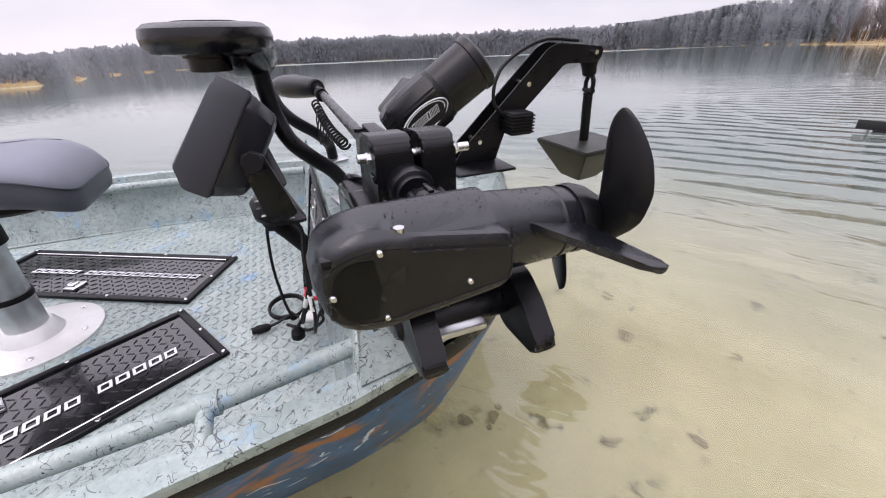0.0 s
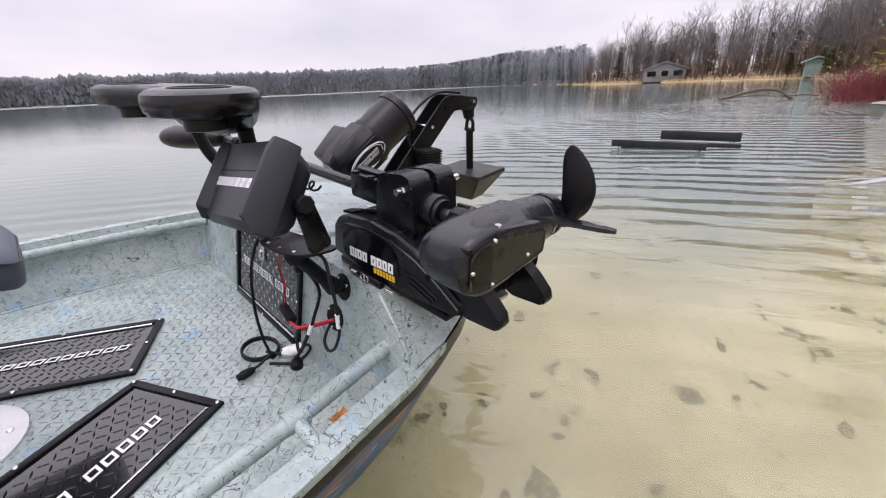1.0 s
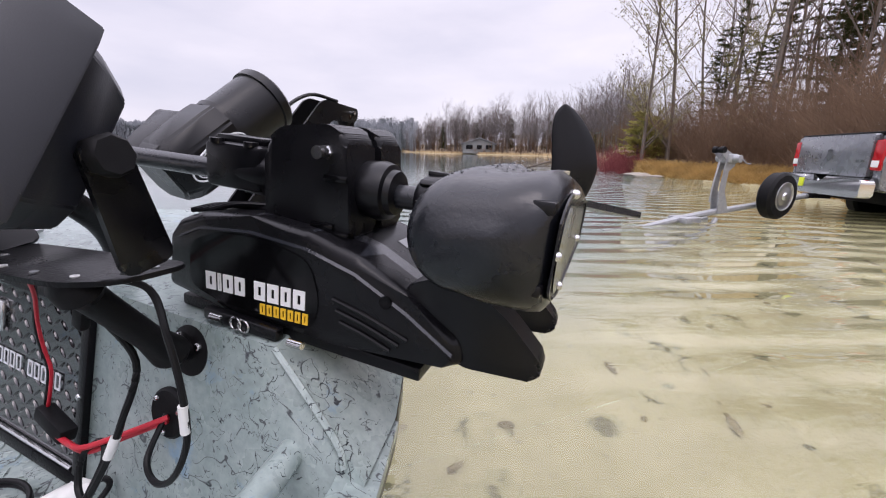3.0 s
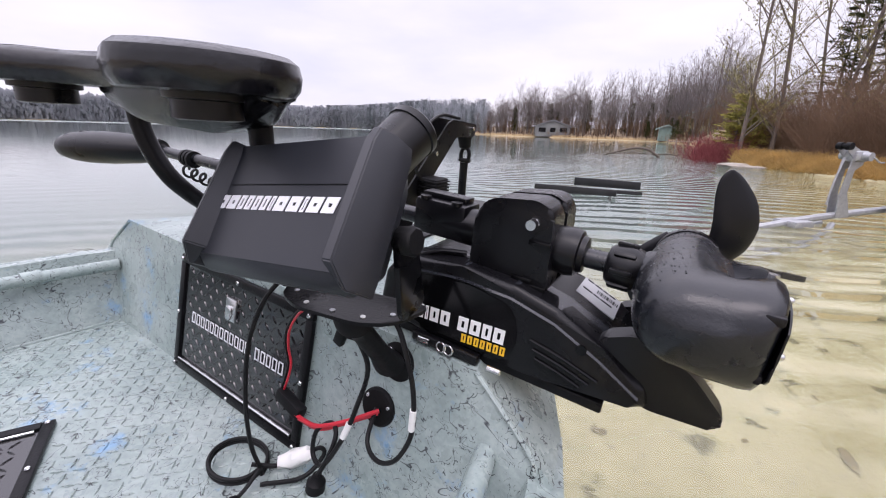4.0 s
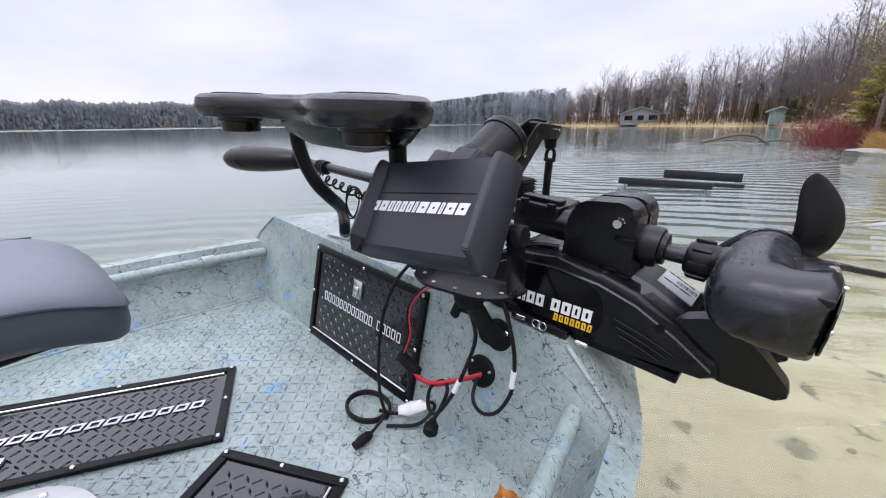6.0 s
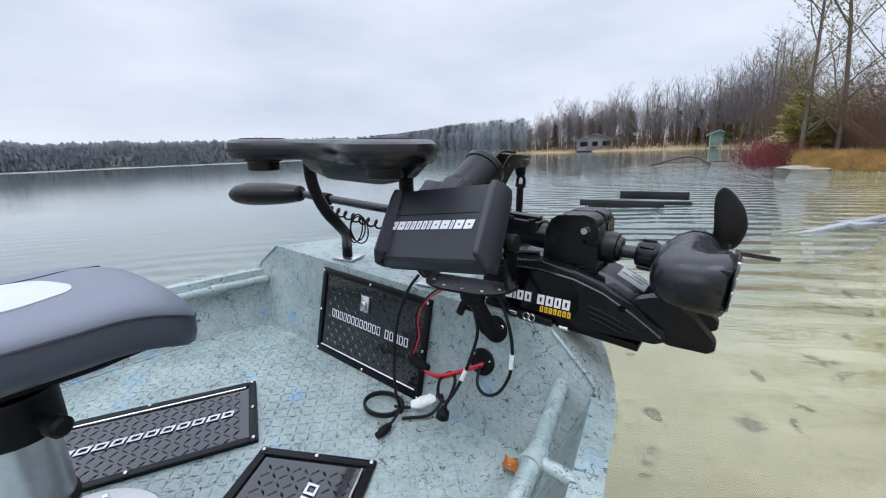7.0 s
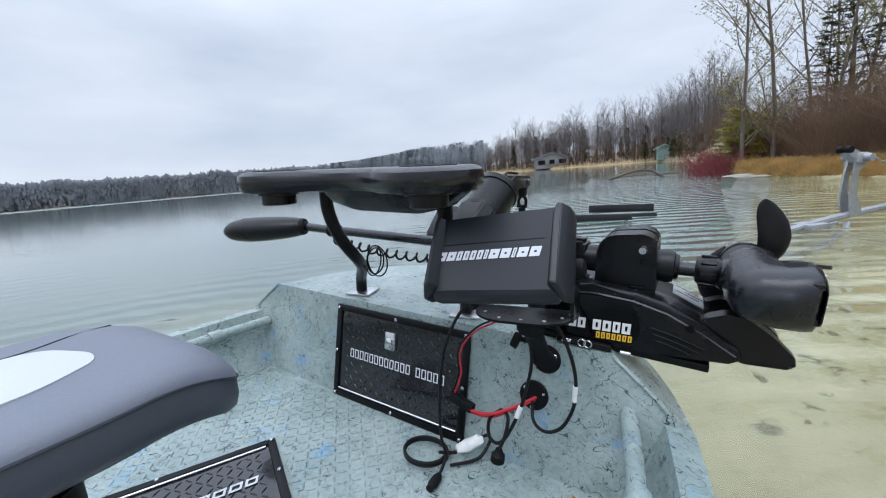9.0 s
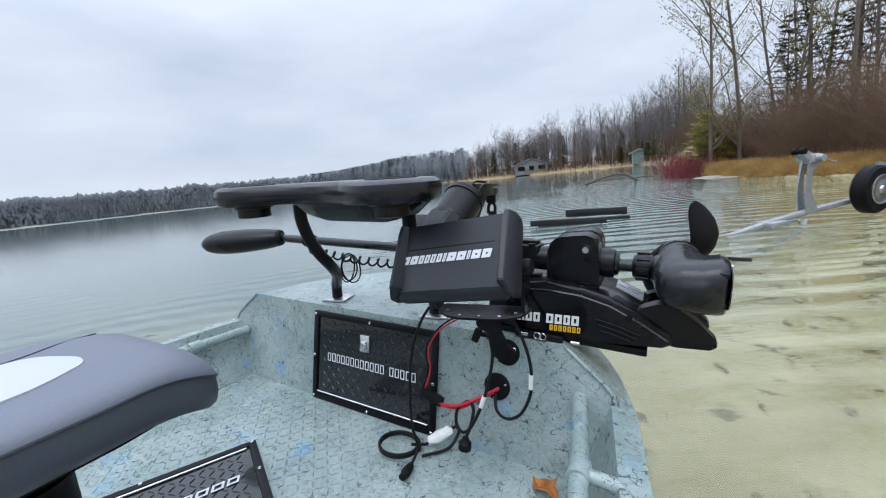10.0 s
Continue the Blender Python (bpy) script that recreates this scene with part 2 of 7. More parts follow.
def ground_mat():
    """One sheet: pale sand with dark debris under water, dry straw-coloured grass on the banks, leaf litter inland."""
    m = bpy.data.materials.new("sand_and_litter")
    m.use_nodes = True
    n, l = m.node_tree.nodes, m.node_tree.links
    b = n["Principled BSDF"]
    b.inputs["Roughness"].default_value = 0.9
    co = n.new("ShaderNodeTexCoord")
    sep = n.new("ShaderNodeSeparateXYZ")
    l.new(co.outputs["Object"], sep.inputs[0])

    def nz(scale, detail=5.0, rough=0.6):
        t = n.new("ShaderNodeTexNoise")
        t.inputs["Scale"].default_value, t.inputs["Detail"].default_value, t.inputs["Roughness"].default_value = scale, detail, rough
        l.new(co.outputs["Object"], t.inputs["Vector"])
        return t.outputs["Fac"]

    def rp(src, p0, c0, p1, c1):
        r = n.new("ShaderNodeValToRGB")
        r.color_ramp.elements[0].position, r.color_ramp.elements[0].color = p0, c0
        r.color_ramp.elements[1].position, r.color_ramp.elements[1].color = p1, c1
        l.new(src, r.inputs[0])
        return r.outputs[0]

    def mx(f, a, c):
        x = n.new("ShaderNodeMixRGB")
        for i, s in ((0, f), (1, a), (2, c)):
            if isinstance(s, tuple):
                x.inputs[i].default_value = s
            else:
                l.new(s, x.inputs[i])
        return x.outputs[0]

    sand = rp(nz(1.1), 0.3, (0.325, 0.294, 0.165, 1), 0.7, (0.515, 0.478, 0.305, 1))
    grit = rp(nz(26, 4), 0.62, (0, 0, 0, 1), 0.72, (0.8, 0.8, 0.8, 1))
    sand = mx(grit, sand, (0.235, 0.21, 0.125, 1))
    blot = rp(nz(2.3, 6, 0.7), 0.57, (0, 0, 0, 1), 0.68, (0.75, 0.75, 0.75, 1))
    sand = mx(blot, sand, (0.205, 0.196, 0.098, 1))
    clump = rp(nz(4.6, 5, 0.62), 0.63, (0, 0, 0, 1), 0.675, (0.85, 0.85, 0.85, 1))
    sand = mx(clump, sand, (0.13, 0.125, 0.07, 1))
    # the dimming and blue-grey cast of deep water, painted on the bed
    deep = n.new("ShaderNodeMapRange")
    deep.inputs[1].default_value, deep.inputs[2].default_value = -0.5, -1.3
    l.new(sep.outputs[2], deep.inputs[0])
    sand = mx(deep.outputs[0], sand, (0.185, 0.235, 0.225, 1))
    grass = rp(nz(3.0), 0.3, (0.22, 0.15, 0.075, 1), 0.7, (0.38, 0.27, 0.125, 1))
    litter = rp(nz(0.8), 0.3, (0.12, 0.085, 0.05, 1), 0.7, (0.22, 0.16, 0.09, 1))
    up = n.new("ShaderNodeMapRange")
    up.inputs[1].default_value, up.inputs[2].default_value = 0.0, 0.12
    l.new(sep.outputs[2], up.inputs[0])
    inland = n.new("ShaderNodeMapRange")
    inland.inputs[1].default_value, inland.inputs[2].default_value = 0.46, 0.62
    l.new(sep.outputs[2], inland.inputs[0])
    col = mx(inland.outputs[0], mx(up.outputs[0], sand, grass), litter)
    l.new(col, b.inputs["Base Color"])
    bp = n.new("ShaderNodeBump")
    bp.inputs["Strength"].default_value, bp.inputs["Distance"].default_value = 0.6, 0.03
    l.new(nz(14, 4), bp.inputs["Height"])
    l.new(bp.outputs[0], b.inputs["Normal"])
    return m


def leafy_light(m):
    """Thin foliage and twigs pass about half of the light on to their far side."""
    n, l = m.node_tree.nodes, m.node_tree.links
    b = n["Principled BSDF"]
    b.inputs["Specular IOR Level"].default_value = 0.0
    tr = n.new("ShaderNodeBsdfTranslucent")
    l.new(b.inputs["Base Color"].links[0].from_socket, tr.inputs[0])
    x = n.new("ShaderNodeMixShader")
    x.inputs[0].default_value = 0.5
    l.new(b.outputs[0], x.inputs[1])
    l.new(tr.outputs[0], x.inputs[2])
    l.new(x.outputs[0], n["Material Output"].inputs[0])
    return m


PAINT = boat_paint()
HULL = hull_art()
BLACK_PLASTIC = mat("black_moulded_plastic", (0.0035, 0.0035, 0.0045), 0.30, var=0.25, scale=12, bump=0.08, bump_scale=500, spec=0.30)
GLOSS_BLACK = mat("gloss_black_panel", (0.003, 0.003, 0.0035), 0.12, var=0.2, scale=10, spec=0.2)
SONAR_BLACK = mat("matt_black_sonar_plate", (0.006, 0.006, 0.007), 0.24, var=0.2, scale=10, spec=0.35)
WET_BLACK = mat("wet_black_plastic", (0.005, 0.005, 0.006), 0.27, var=0.25, scale=12, bump=0.08, bump_scale=500, spec=0.24)
TRAY_BLACK = mat("wet_pebbled_black_plastic", (0.0035, 0.0035, 0.005), 0.22, var=0.35, scale=22, bump=0.5, bump_scale=75, spec=0.5)
GREY_PLASTIC = mat("charcoal_motor_paint", (0.006, 0.007, 0.0095), 0.27, var=0.35, scale=14, bump=0.18, bump_scale=260, spec=0.5)
# greyer than the black cover, to paint the sky's sheen along its bevel
SHEEN_GREY = mat("sky_sheen_grey", (0.020, 0.022, 0.027), 0.20, var=0.3, scale=14, bump=0.1, bump_scale=260, spec=0.8)
COVER_GREY = mat("dark_grey_cover_plastic", (0.0125, 0.014, 0.0185), 0.40, var=0.2, scale=7, bump=0.08, bump_scale=700, spec=0.45)
BLACK_METAL = mat("black_powder_coat", (0.005, 0.005, 0.006), 0.3, var=0.25, scale=16, bump=0.3, bump_scale=220, spec=0.18)
TREAD_BLACK = mat("black_tread_plate", (0.008, 0.008, 0.009), 0.17, var=0.3, scale=12, bump=0.1, spec=0.5, coat=0.6)
RUBBER = mat("black_rubber", (0.006, 0.006, 0.0065), 0.55, var=0.2, scale=20, bump=0.3, bump_scale=90, spec=0.16)
STEEL = mat("stainless_steel", (0.62, 0.62, 0.62), 0.25, 1.0, var=0.1)
ALU = mat("brushed_aluminium", (0.55, 0.56, 0.57), 0.34, 1.0, var=0.12, scale=15)
GALV = mat("galvanised_steel", (0.36, 0.37, 0.38), 0.5, 0.6, var=0.2, scale=20)
WHITE_PAINT = mat("white_lettering", (0.80, 0.80, 0.80), 0.45, var=0.05)
SILVER_PAINT = mat("silver_lettering", (0.62, 0.63, 0.65), 0.4, var=0.05)
YELLOW_PAINT = mat("yellow_lettering", (0.80, 0.47, 0.02), 0.45, var=0.05)
RED_WIRE = mat("red_wire_insulation", (0.52, 0.015, 0.03), 0.4, var=0.1)
BLACK_WIRE = mat("black_cable_jacket", (0.008, 0.008, 0.0085), 0.42, var=0.2, spec=0.2)
WHITE_PLASTIC = mat("white_plastic", (0.75, 0.75, 0.72), 0.4, var=0.08)
VINYL_GREY = mat("grey_seat_vinyl", (0.135, 0.147, 0.18), 0.42, var=0.10, scale=6, bump=0.3, bump_scale=240)
VINYL_SIDE = mat("slate_seat_vinyl", (0.060, 0.066, 0.085), 0.42, var=0.10, scale=6, bump=0.3, bump_scale=240)
VINYL_WHITE = mat("white_seat_vinyl", (0.47, 0.485, 0.50), 0.45, var=0.06, bump=0.2, bump_scale=240)
VINYL_DARK = mat("dark_seat_vinyl", (0.022, 0.025, 0.034), 0.42, var=0.12, bump=0.2, bump_scale=240)
LEAF_ORANGE = mat("dead_oak_leaf", (0.36, 0.13, 0.025), 0.7, var=0.4, scale=40)
LEAF_BROWN = mat("sunken_leaf", (0.21, 0.18, 0.10), 0.8, var=0.4, scale=20)
BARK = mat("grey_brown_bark", (0.13, 0.105, 0.085), 0.9, var=0.35, scale=3, bump=0.6, bump_scale=30)
# bark on the point: the haze across the bay is mixed into its colour
BARK_HAZE = leafy_light(mat("haze_paled_bark", (0.205, 0.180, 0.172), 0.9, var=0.3, scale=1.2))
TWIG = leafy_light(mat("bare_brown_twigs", (0.20, 0.135, 0.092), 0.9, var=0.35, scale=0.6))
TWIG_RED = leafy_light(mat("red_dogwood_twigs", (0.25, 0.075, 0.078), 0.8, var=0.35, scale=1.0))
NEEDLE = leafy_light(mat("pine_needles", (0.055, 0.062, 0.024), 0.8, var=0.4, scale=0.8))
NEEDLE_YELLOW = leafy_light(mat("pale_cedar_foliage", (0.46, 0.43, 0.13), 0.8, var=0.4, scale=0.8))
GRASS = leafy_light(mat("dry_straw_grass", (0.46, 0.31, 0.12), 0.9, var=0.35, scale=1.5))
# far woods and firs: aerial haze painted in as a pale blue-grey
HAZE_WOOD = leafy_light(mat("haze_painted_woods", (0.35, 0.362, 0.385), 0.95, var=0.18, scale=0.05))
HAZE_FIR = leafy_light(mat("haze_painted_firs", (0.22, 0.24, 0.25), 0.95, var=0.2, scale=0.05))
STONE = mat("shore_stone", (0.30, 0.27, 0.23), 0.85, var=0.2, scale=4, bump=0.5, bump_scale=20)
TRUCK_PAINT = mat("metallic_grey_truck_paint", (0.19, 0.20, 0.215), 0.28, 0.5, var=0.08, coat=0.6)
CHROME = mat("chrome", (0.72, 0.72, 0.72), 0.12, 1.0, var=0.05)
RED_LENS = mat("red_lamp_lens", (0.42, 0.008, 0.012), 0.15, var=0.1)
DARK_GLASS = mat("tinted_glass", (0.012, 0.013, 0.015), 0.06, var=0.1)
SIDING = mat("pale_house_siding", (0.22, 0.22, 0.215), 0.8, var=0.12, scale=1.0)
ROOF_GREY = mat("grey_shingle_roof", (0.22, 0.22, 0.23), 0.9, var=0.2, scale=2.0)
ROOF_GREEN = mat("green_metal_roof", (0.12, 0.26, 0.22), 0.5, var=0.15, scale=2.0)
PALE_GREEN = mat("pale_green_boards", (0.26, 0.35, 0.31), 0.7, var=0.12, scale=2.0)
BOARD_BLACK = mat("wet_board_and_reflection", (0.012, 0.013, 0.014), 0.35, var=0.3, scale=6)
DOCK_WOOD = mat("grey_dock_wood", (0.32, 0.28, 0.23), 0.85, var=0.25, scale=3.0)
PALE_RAIL = mat("pale_rail_line", (0.55, 0.50, 0.36), 0.8, var=0.2, scale=30)


# ---------------------------------------------------------------- mesh helpers
def obj(name, bm, material, matrix=None, smooth=True):
    me = bpy.data.meshes.new(name)
    bmesh.ops.recalc_face_normals(bm, faces=bm.faces)
    bm.to_mesh(me)
    bm.free()
    for m in material if isinstance(material, (list, tuple)) else (material,):
        me.materials.append(m)
    if smooth:
        me.shade_smooth()
        me.set_sharp_from_angle(angle=radians(38))
    ob = new(name, me)
    if matrix is not None:
        ob.matrix_basis = matrix
    return ob


def part(name, bm, material, parent, label="", smooth=True):
    ob = obj(name, bm, material, smooth=smooth)
    ob.parent = parent
    return tagged(ob, label) if label else ob


def thing(name, label, category, matrix=None, group="", kind=""):
    ob = new(name)
    ob.empty_display_size = 0.05
    if matrix is not None:
        ob.matrix_basis = matrix
    return tagged(ob, label, category, group, kind)


def raw(name, verts, faces, material, matrix=None, parent=None):
    me = bpy.data.meshes.new(name)
    me.from_pydata([tuple(v) for v in verts], [], [tuple(f) for f in faces])
    for m in material if isinstance(material, (list, tuple)) else (material,):
        me.materials.append(m)
    ob = new(name, me)
    if matrix is not None:
        ob.matrix_basis = matrix
    if parent is not None:
        ob.parent = parent
    return ob


def box(bm, c, s, rot=None, bevel=0.0, seg=2):
    """A box of size s about c, turned by the matrix rot, with rounded edges."""
    m = Matrix.Translation(c) @ (rot.to_4x4() if rot is not None else Matrix()) @ Matrix.Diagonal((*s, 1))
    g = bmesh.ops.create_cube(bm, size=1.0, matrix=m)
    if bevel:
        es = {e for v in g["verts"] for e in v.link_edges}
        bmesh.ops.bevel(bm, geom=list(es), offset=bevel, segments=seg, affect="EDGES", profile=0.5)
    return bm


def rotm(rx=0, ry=0, rz=0):
    return Euler((radians(rx), radians(ry), radians(rz))).to_matrix()


def axes(ex, ey, ez):
    return Matrix((ex, ey, ez)).transposed()


def frame_to(d, up=(0, 0, 1)):
    """A turn whose z axis goes along d."""
    z = Vector(d).normalized()
    x = Vector(up).cross(z)
    if x.length < 1e-4:
        x = Vector((1, 0, 0)).cross(z)
    x.normalize()
    return axes(x, z.cross(x), z)


def smooth_path(pts, n=6):
    """A Catmull-Rom curve through the points."""
    p = [Vector(q) for q in pts]
    if len(p) < 3:
        return p
    p = [p[0] * 2 - p[1], *p, p[-1] * 2 - p[-2]]
    out = []
    for i in range(1, len(p) - 2):
        for k in range(n):
            t = k / n
            a, b, c, d = p[i - 1], p[i], p[i + 1], p[i + 2]
            out.append(0.5 * ((2 * b) + (c - a) * t + (2 * a - 5 * b + 4 * c - d) * t * t + (3 * b - a - 3 * c + d) * t ** 3))
    return out + [p[-2]]


def tube(bm, pts, r, seg=10, n=6, cap=True, r_end=None):
    """A round bar swept along a smooth curve."""
    path = smooth_path(pts, n)
    up = Vector((0.13, 0.21, 1)).normalized()
    rings = []
    for i, p in enumerate(path):
        d = (path[min(i + 1, len(path) - 1)] - path[max(i - 1, 0)]).normalized()
        x = up.cross(d)
        if x.length < 0.05:
            x = Vector((1, 0, 0)).cross(d)
        x.normalize()
        y = d.cross(x)
        rr = r if r_end is None else r + (r_end - r) * i / max(1, len(path) - 1)
        rings.append([bm.verts.new(p + rr * (math.cos(a) * x + math.sin(a) * y)) for a in (2 * math.pi * k / seg for k in range(seg))])
    for a, b in zip(rings, rings[1:]):
        for k in range(seg):
            bm.faces.new((a[k], a[(k + 1) % seg], b[(k + 1) % seg], b[k]))
    if cap:
        bm.faces.new(rings[0][::-1])
        bm.faces.new(rings[-1])
    return bm


def lathe(bm, profile, origin, d, seg=28, up=(0, 0, 1), squash=(1, 1)):
    """A turned body: profile of (distance along d, radius)."""
    m = frame_to(d, up)
    o = Vector(origin)
    rings = []
    for h, r in profile:
        rings.append([bm.verts.new(o + m @ Vector((r * squash[0] * math.cos(a), r * squash[1] * math.sin(a), h))) for a in (2 * math.pi * k / seg for k in range(seg))])
    for a, b in zip(rings, rings[1:]):
        for k in range(seg):
            bm.faces.new((a[k], a[(k + 1) % seg], b[(k + 1) % seg], b[k]))
    bm.faces.new(rings[0][::-1])
    bm.faces.new(rings[-1])
    return bm


def prism(bm, poly, origin, ex, ey, depth, bevel=0.0, seg=2):
    """A flat outline in the plane of ex, ey, made thick along their normal."""
    o, ex, ey = Vector(origin), Vector(ex).normalized(), Vector(ey).normalized()
    nz = ex.cross(ey).normalized()
    a = [bm.verts.new(o + ex * x + ey * y) for x, y in poly]
    b = [bm.verts.new(o + ex * x + ey * y + nz * depth) for x, y in poly]
    k = len(poly)
    faces = [bm.faces.new(a[::-1]), bm.faces.new(b)]
    faces += [bm.faces.new((a[i], a[(i + 1) % k], b[(i + 1) % k], b[i])) for i in range(k)]
    if bevel:
        es = list({e for f in faces for e in f.edges})
        bmesh.ops.bevel(bm, geom=es, offset=bevel, segments=seg, affect="EDGES", profile=0.5)
    return bm


def loft(bm, rings, cap=True):
    rs = [[bm.verts.new(p) for p in ring] for ring in rings]
    k = len(rs[0])
    for a, b in zip(rs, rs[1:]):
        for i in range(k):
            bm.faces.new((a[i], a[(i + 1) % k], b[(i + 1) % k], b[i]))
    if cap:
        bm.faces.new(rs[0][::-1])
        bm.faces.new(rs[-1])
    return bm


def rounded(poly, r, n=4):
    """The outline with its corners rounded."""
    out, k = [], len(poly)
    for i in range(k):
        p, a, b = Vector(poly[i]), Vector(poly[i - 1]), Vector(poly[(i + 1) % k])
        da, db = (a - p), (b - p)
        t = min(r, da.length * 0.45, db.length * 0.45)
        s, e = p + da.normalized() * t, p + db.normalized() * t
        for j in range(n + 1):
            q = j / n
            out.append(tuple((1 - q) ** 2 * s + 2 * q * (1 - q) * p + q * q * e))
    return out


def screw(bm, c, d, r=0.006):
    lathe(bm, [(-0.002, r), (0.002, r), (0.004, r * 0.7)], c, d, 10)


def bars(widths, height, gap, slant, origin, ex, ey, lift, material, parent, name="lettering", fill=0.42):
    """A word drawn as plain slanted hollow blocks in the plane of ex, ey."""
    bm = bmesh.new()
    x = 0.0
    for wd in widths:
        if wd > 0:
            if fill >= 1:
                prism(bm, [(x, 0), (x + wd, 0), (x + wd + slant, height), (x + slant, height)], origin, ex, ey, lift)
                x += wd + gap
                continue
            t = wd * fill / 2
            for x0, y0, x1, y1 in ((0, 0, wd, t), (0, height - t, wd, height), (0, t, t, height - t), (wd - t, t, wd, height - t)):
                sl = slant / height
                prism(bm, [(x + x0 + y0 * sl, y0), (x + x1 + y0 * sl, y0), (x + x1 + y1 * sl, y1), (x + x0 + y1 * sl, y1)], origin, ex, ey, lift)
        x += abs(wd) + gap
    return tagged(part(name, bm, material, parent, smooth=False), kind="stuff")


# frames of the floating boat (a slight list) and of the gear on its bow
BOAT = Matrix.Translation((0.007, 0, 0.3555)) @ rotm(0, 3.1, 0).to_4x4()
RIG = Matrix.Translation((0.007, 0, 0.3555)) @ rotm(0, 5.4, 0).to_4x4()
V = Vector


SWING = 9.4


def polar(h, d, z=0.0):
    """A place d metres off at the compass heading h, from where the viewer stands."""
    a = radians(h + SWING)
    return Vector((1.0 + d * math.sin(a), -0.6 + d * math.cos(a), z))


# ---------------------------------------------------------------- lake and shore
SHORE = [(-180, 12), (-140, 16), (-118, 60), (-100, 420), (-80, 460), (-62, 430), (-52, 380), (-44, 280), (-37, 150), (-33.5, 106), (-25, 97),
         (-14, 84), (-9.5, 60), (-7, 30), (-5.2, 19.5), (2, 17.2), (8, 16), (12, 12.6), (19, 10.0), (27, 9.2), (45, 8.6), (70, 8.5), (100, 9), (180, 12)]


def shore_at(h):
    return float(np.interp(h, [a for a, _ in SHORE], [b for _, b in SHORE]))


def ground_z(h, d):
    """Height of the one sheet of lake bed and land."""
    s = shore_at(h)
    p = polar(h, d)
    wob = noise.noise(Vector((p.x * 0.25, p.y * 0.25, 0.3)))
    if d < s:
        open_ = sum(shore_at(h + k) for k in (-10, -7, -4, -1, 2)) / 5
        deep = min(0.05 * (s - d), 0.50) + (0.20 * max(0.0, d - 2.2) * min(1.0, (open_ - 22) / 60) if open_ > 22 else 0.03 * max(0.0, min(d - 4.5, s - d)))
        return -min(deep, 3.0) + 0.03 * wob - 0.02
    over = d - s
    if -8 < h < 15:
        bank = 0.42 * min(1.0, over / 1.6) + 0.05 * max(0.0, over - 2.0)
    elif h >= 15 and h < 110:
        bank = 0.07 * over
    else:
        bank = 0.5 * min(1.0, over / 0.8) + 0.035 * over
    return min(bank, 3.0) + 0.12 * wob * min(1.0, over / 2)


def build_ground():
    heads = [-180 + 3 * i for i in range(41)] + [-57 + i for i in range(107)] + [53 + 4 * i for i in range(32)]
    heads = sorted({h for h in heads if h < 180})
    dist = [0.0, 0.6]
    while dist[-1] < 3600:
        dist.append(dist[-1] * 1.055 + 0.22)
    verts, faces = [], []
    for h in heads:
        s = shore_at(h)
        for d in dist:
            verts.append(polar(h, d, ground_z(h, d)))
    k, nh = len(dist), len(heads)
    for i in range(nh):
        for j in range(k - 1):
            a, b = i * k + j, ((i + 1) % nh) * k + j
            faces.append((a, a + 1, b + 1, b))
    ob = raw("ground", verts, faces, ground_mat())
    ob.data.shade_smooth()
    tagged(ob, "pale sandy lake bed rising to straw-coloured grassy banks", "ground", kind="structure")


build_ground()

bm = bmesh.new()
bmesh.ops.create_grid(bm, x_segments=1, y_segments=1, size=3000)
lake = obj("water", bm, water_mat(), smooth=False)
lake.visible_shadow = False
tagged(lake, "calm clear shallow lake water reflecting a grey sky", "water", kind="structure")

# ---------------------------------------------------------------- boat
DECK, GUN = 0.338, 0.205
OUT = [(-2.6, 0.90), (-1.2, 0.90), (-0.6, 0.882), (-0.3, 0.855), (0.0, 0.808), (0.135, 0.768), (0.25, 0.722), (0.34, 0.672), (0.44, 0.59), (0.54, 0.46), (0.62, 0.33), (0.68, 0.20)]
VS = [-2.6, -2.0, -1.5, -1.2, -0.9, -0.6, -0.45, -0.3, -0.15, 0.0, 0.07, 0.135, 0.19, 0.25, 0.30, 0.34, 0.39, 0.44, 0.49, 0.54, 0.58, 0.62, 0.65, 0.68]


def half(v):
    return float(np.interp(v, [a for a, _ in OUT], [b for _, b in OUT]))


def face_v(u, w):
    """The sloping aft face of the bow locker."""
    return 0.2 * w - 0.033 * u


boat = thing("fishing_boat", "pale blue-green painted aluminium fishing boat afloat in shallow water", "boat", BOAT)

# outside of the hull
bm = bmesh.new()
rings = []
for v in VS:
    h = half(v)
    b = h * 0.62 if v < 0.3 else h * (0.62 - 0.35 * (v - 0.3))
    vb = v - 0.10 * max(0.0, (v + 0.2)) 
    rings.append([V((-h, v, GUN)), V((-h * 1.0, v, GUN - 0.045)), V((-b, vb, -0.42)), V((0, vb, -0.47)), V((b, vb, -0.42)), V((h * 1.0, v, GUN - 0.045)), V((h, v, GUN))])
rs = [[bm.verts.new(p) for p in r] for r in rings]
for a, b in zip(rs, rs[1:]):
    for i in range(6):
        f = bm.faces.new((a[i], a[i + 1], b[i + 1], b[i]))
        f.material_index = 0 if i in (1, 4) else (1 if i in (0, 5) else 2)
bm.faces.new(rs[0])
bm.faces.new(rs[-1][::-1])
part("hull", bm, [HULL, BLACK_METAL, BLACK_METAL], boat, "dark blue and orange wrapped hull with a black edge")

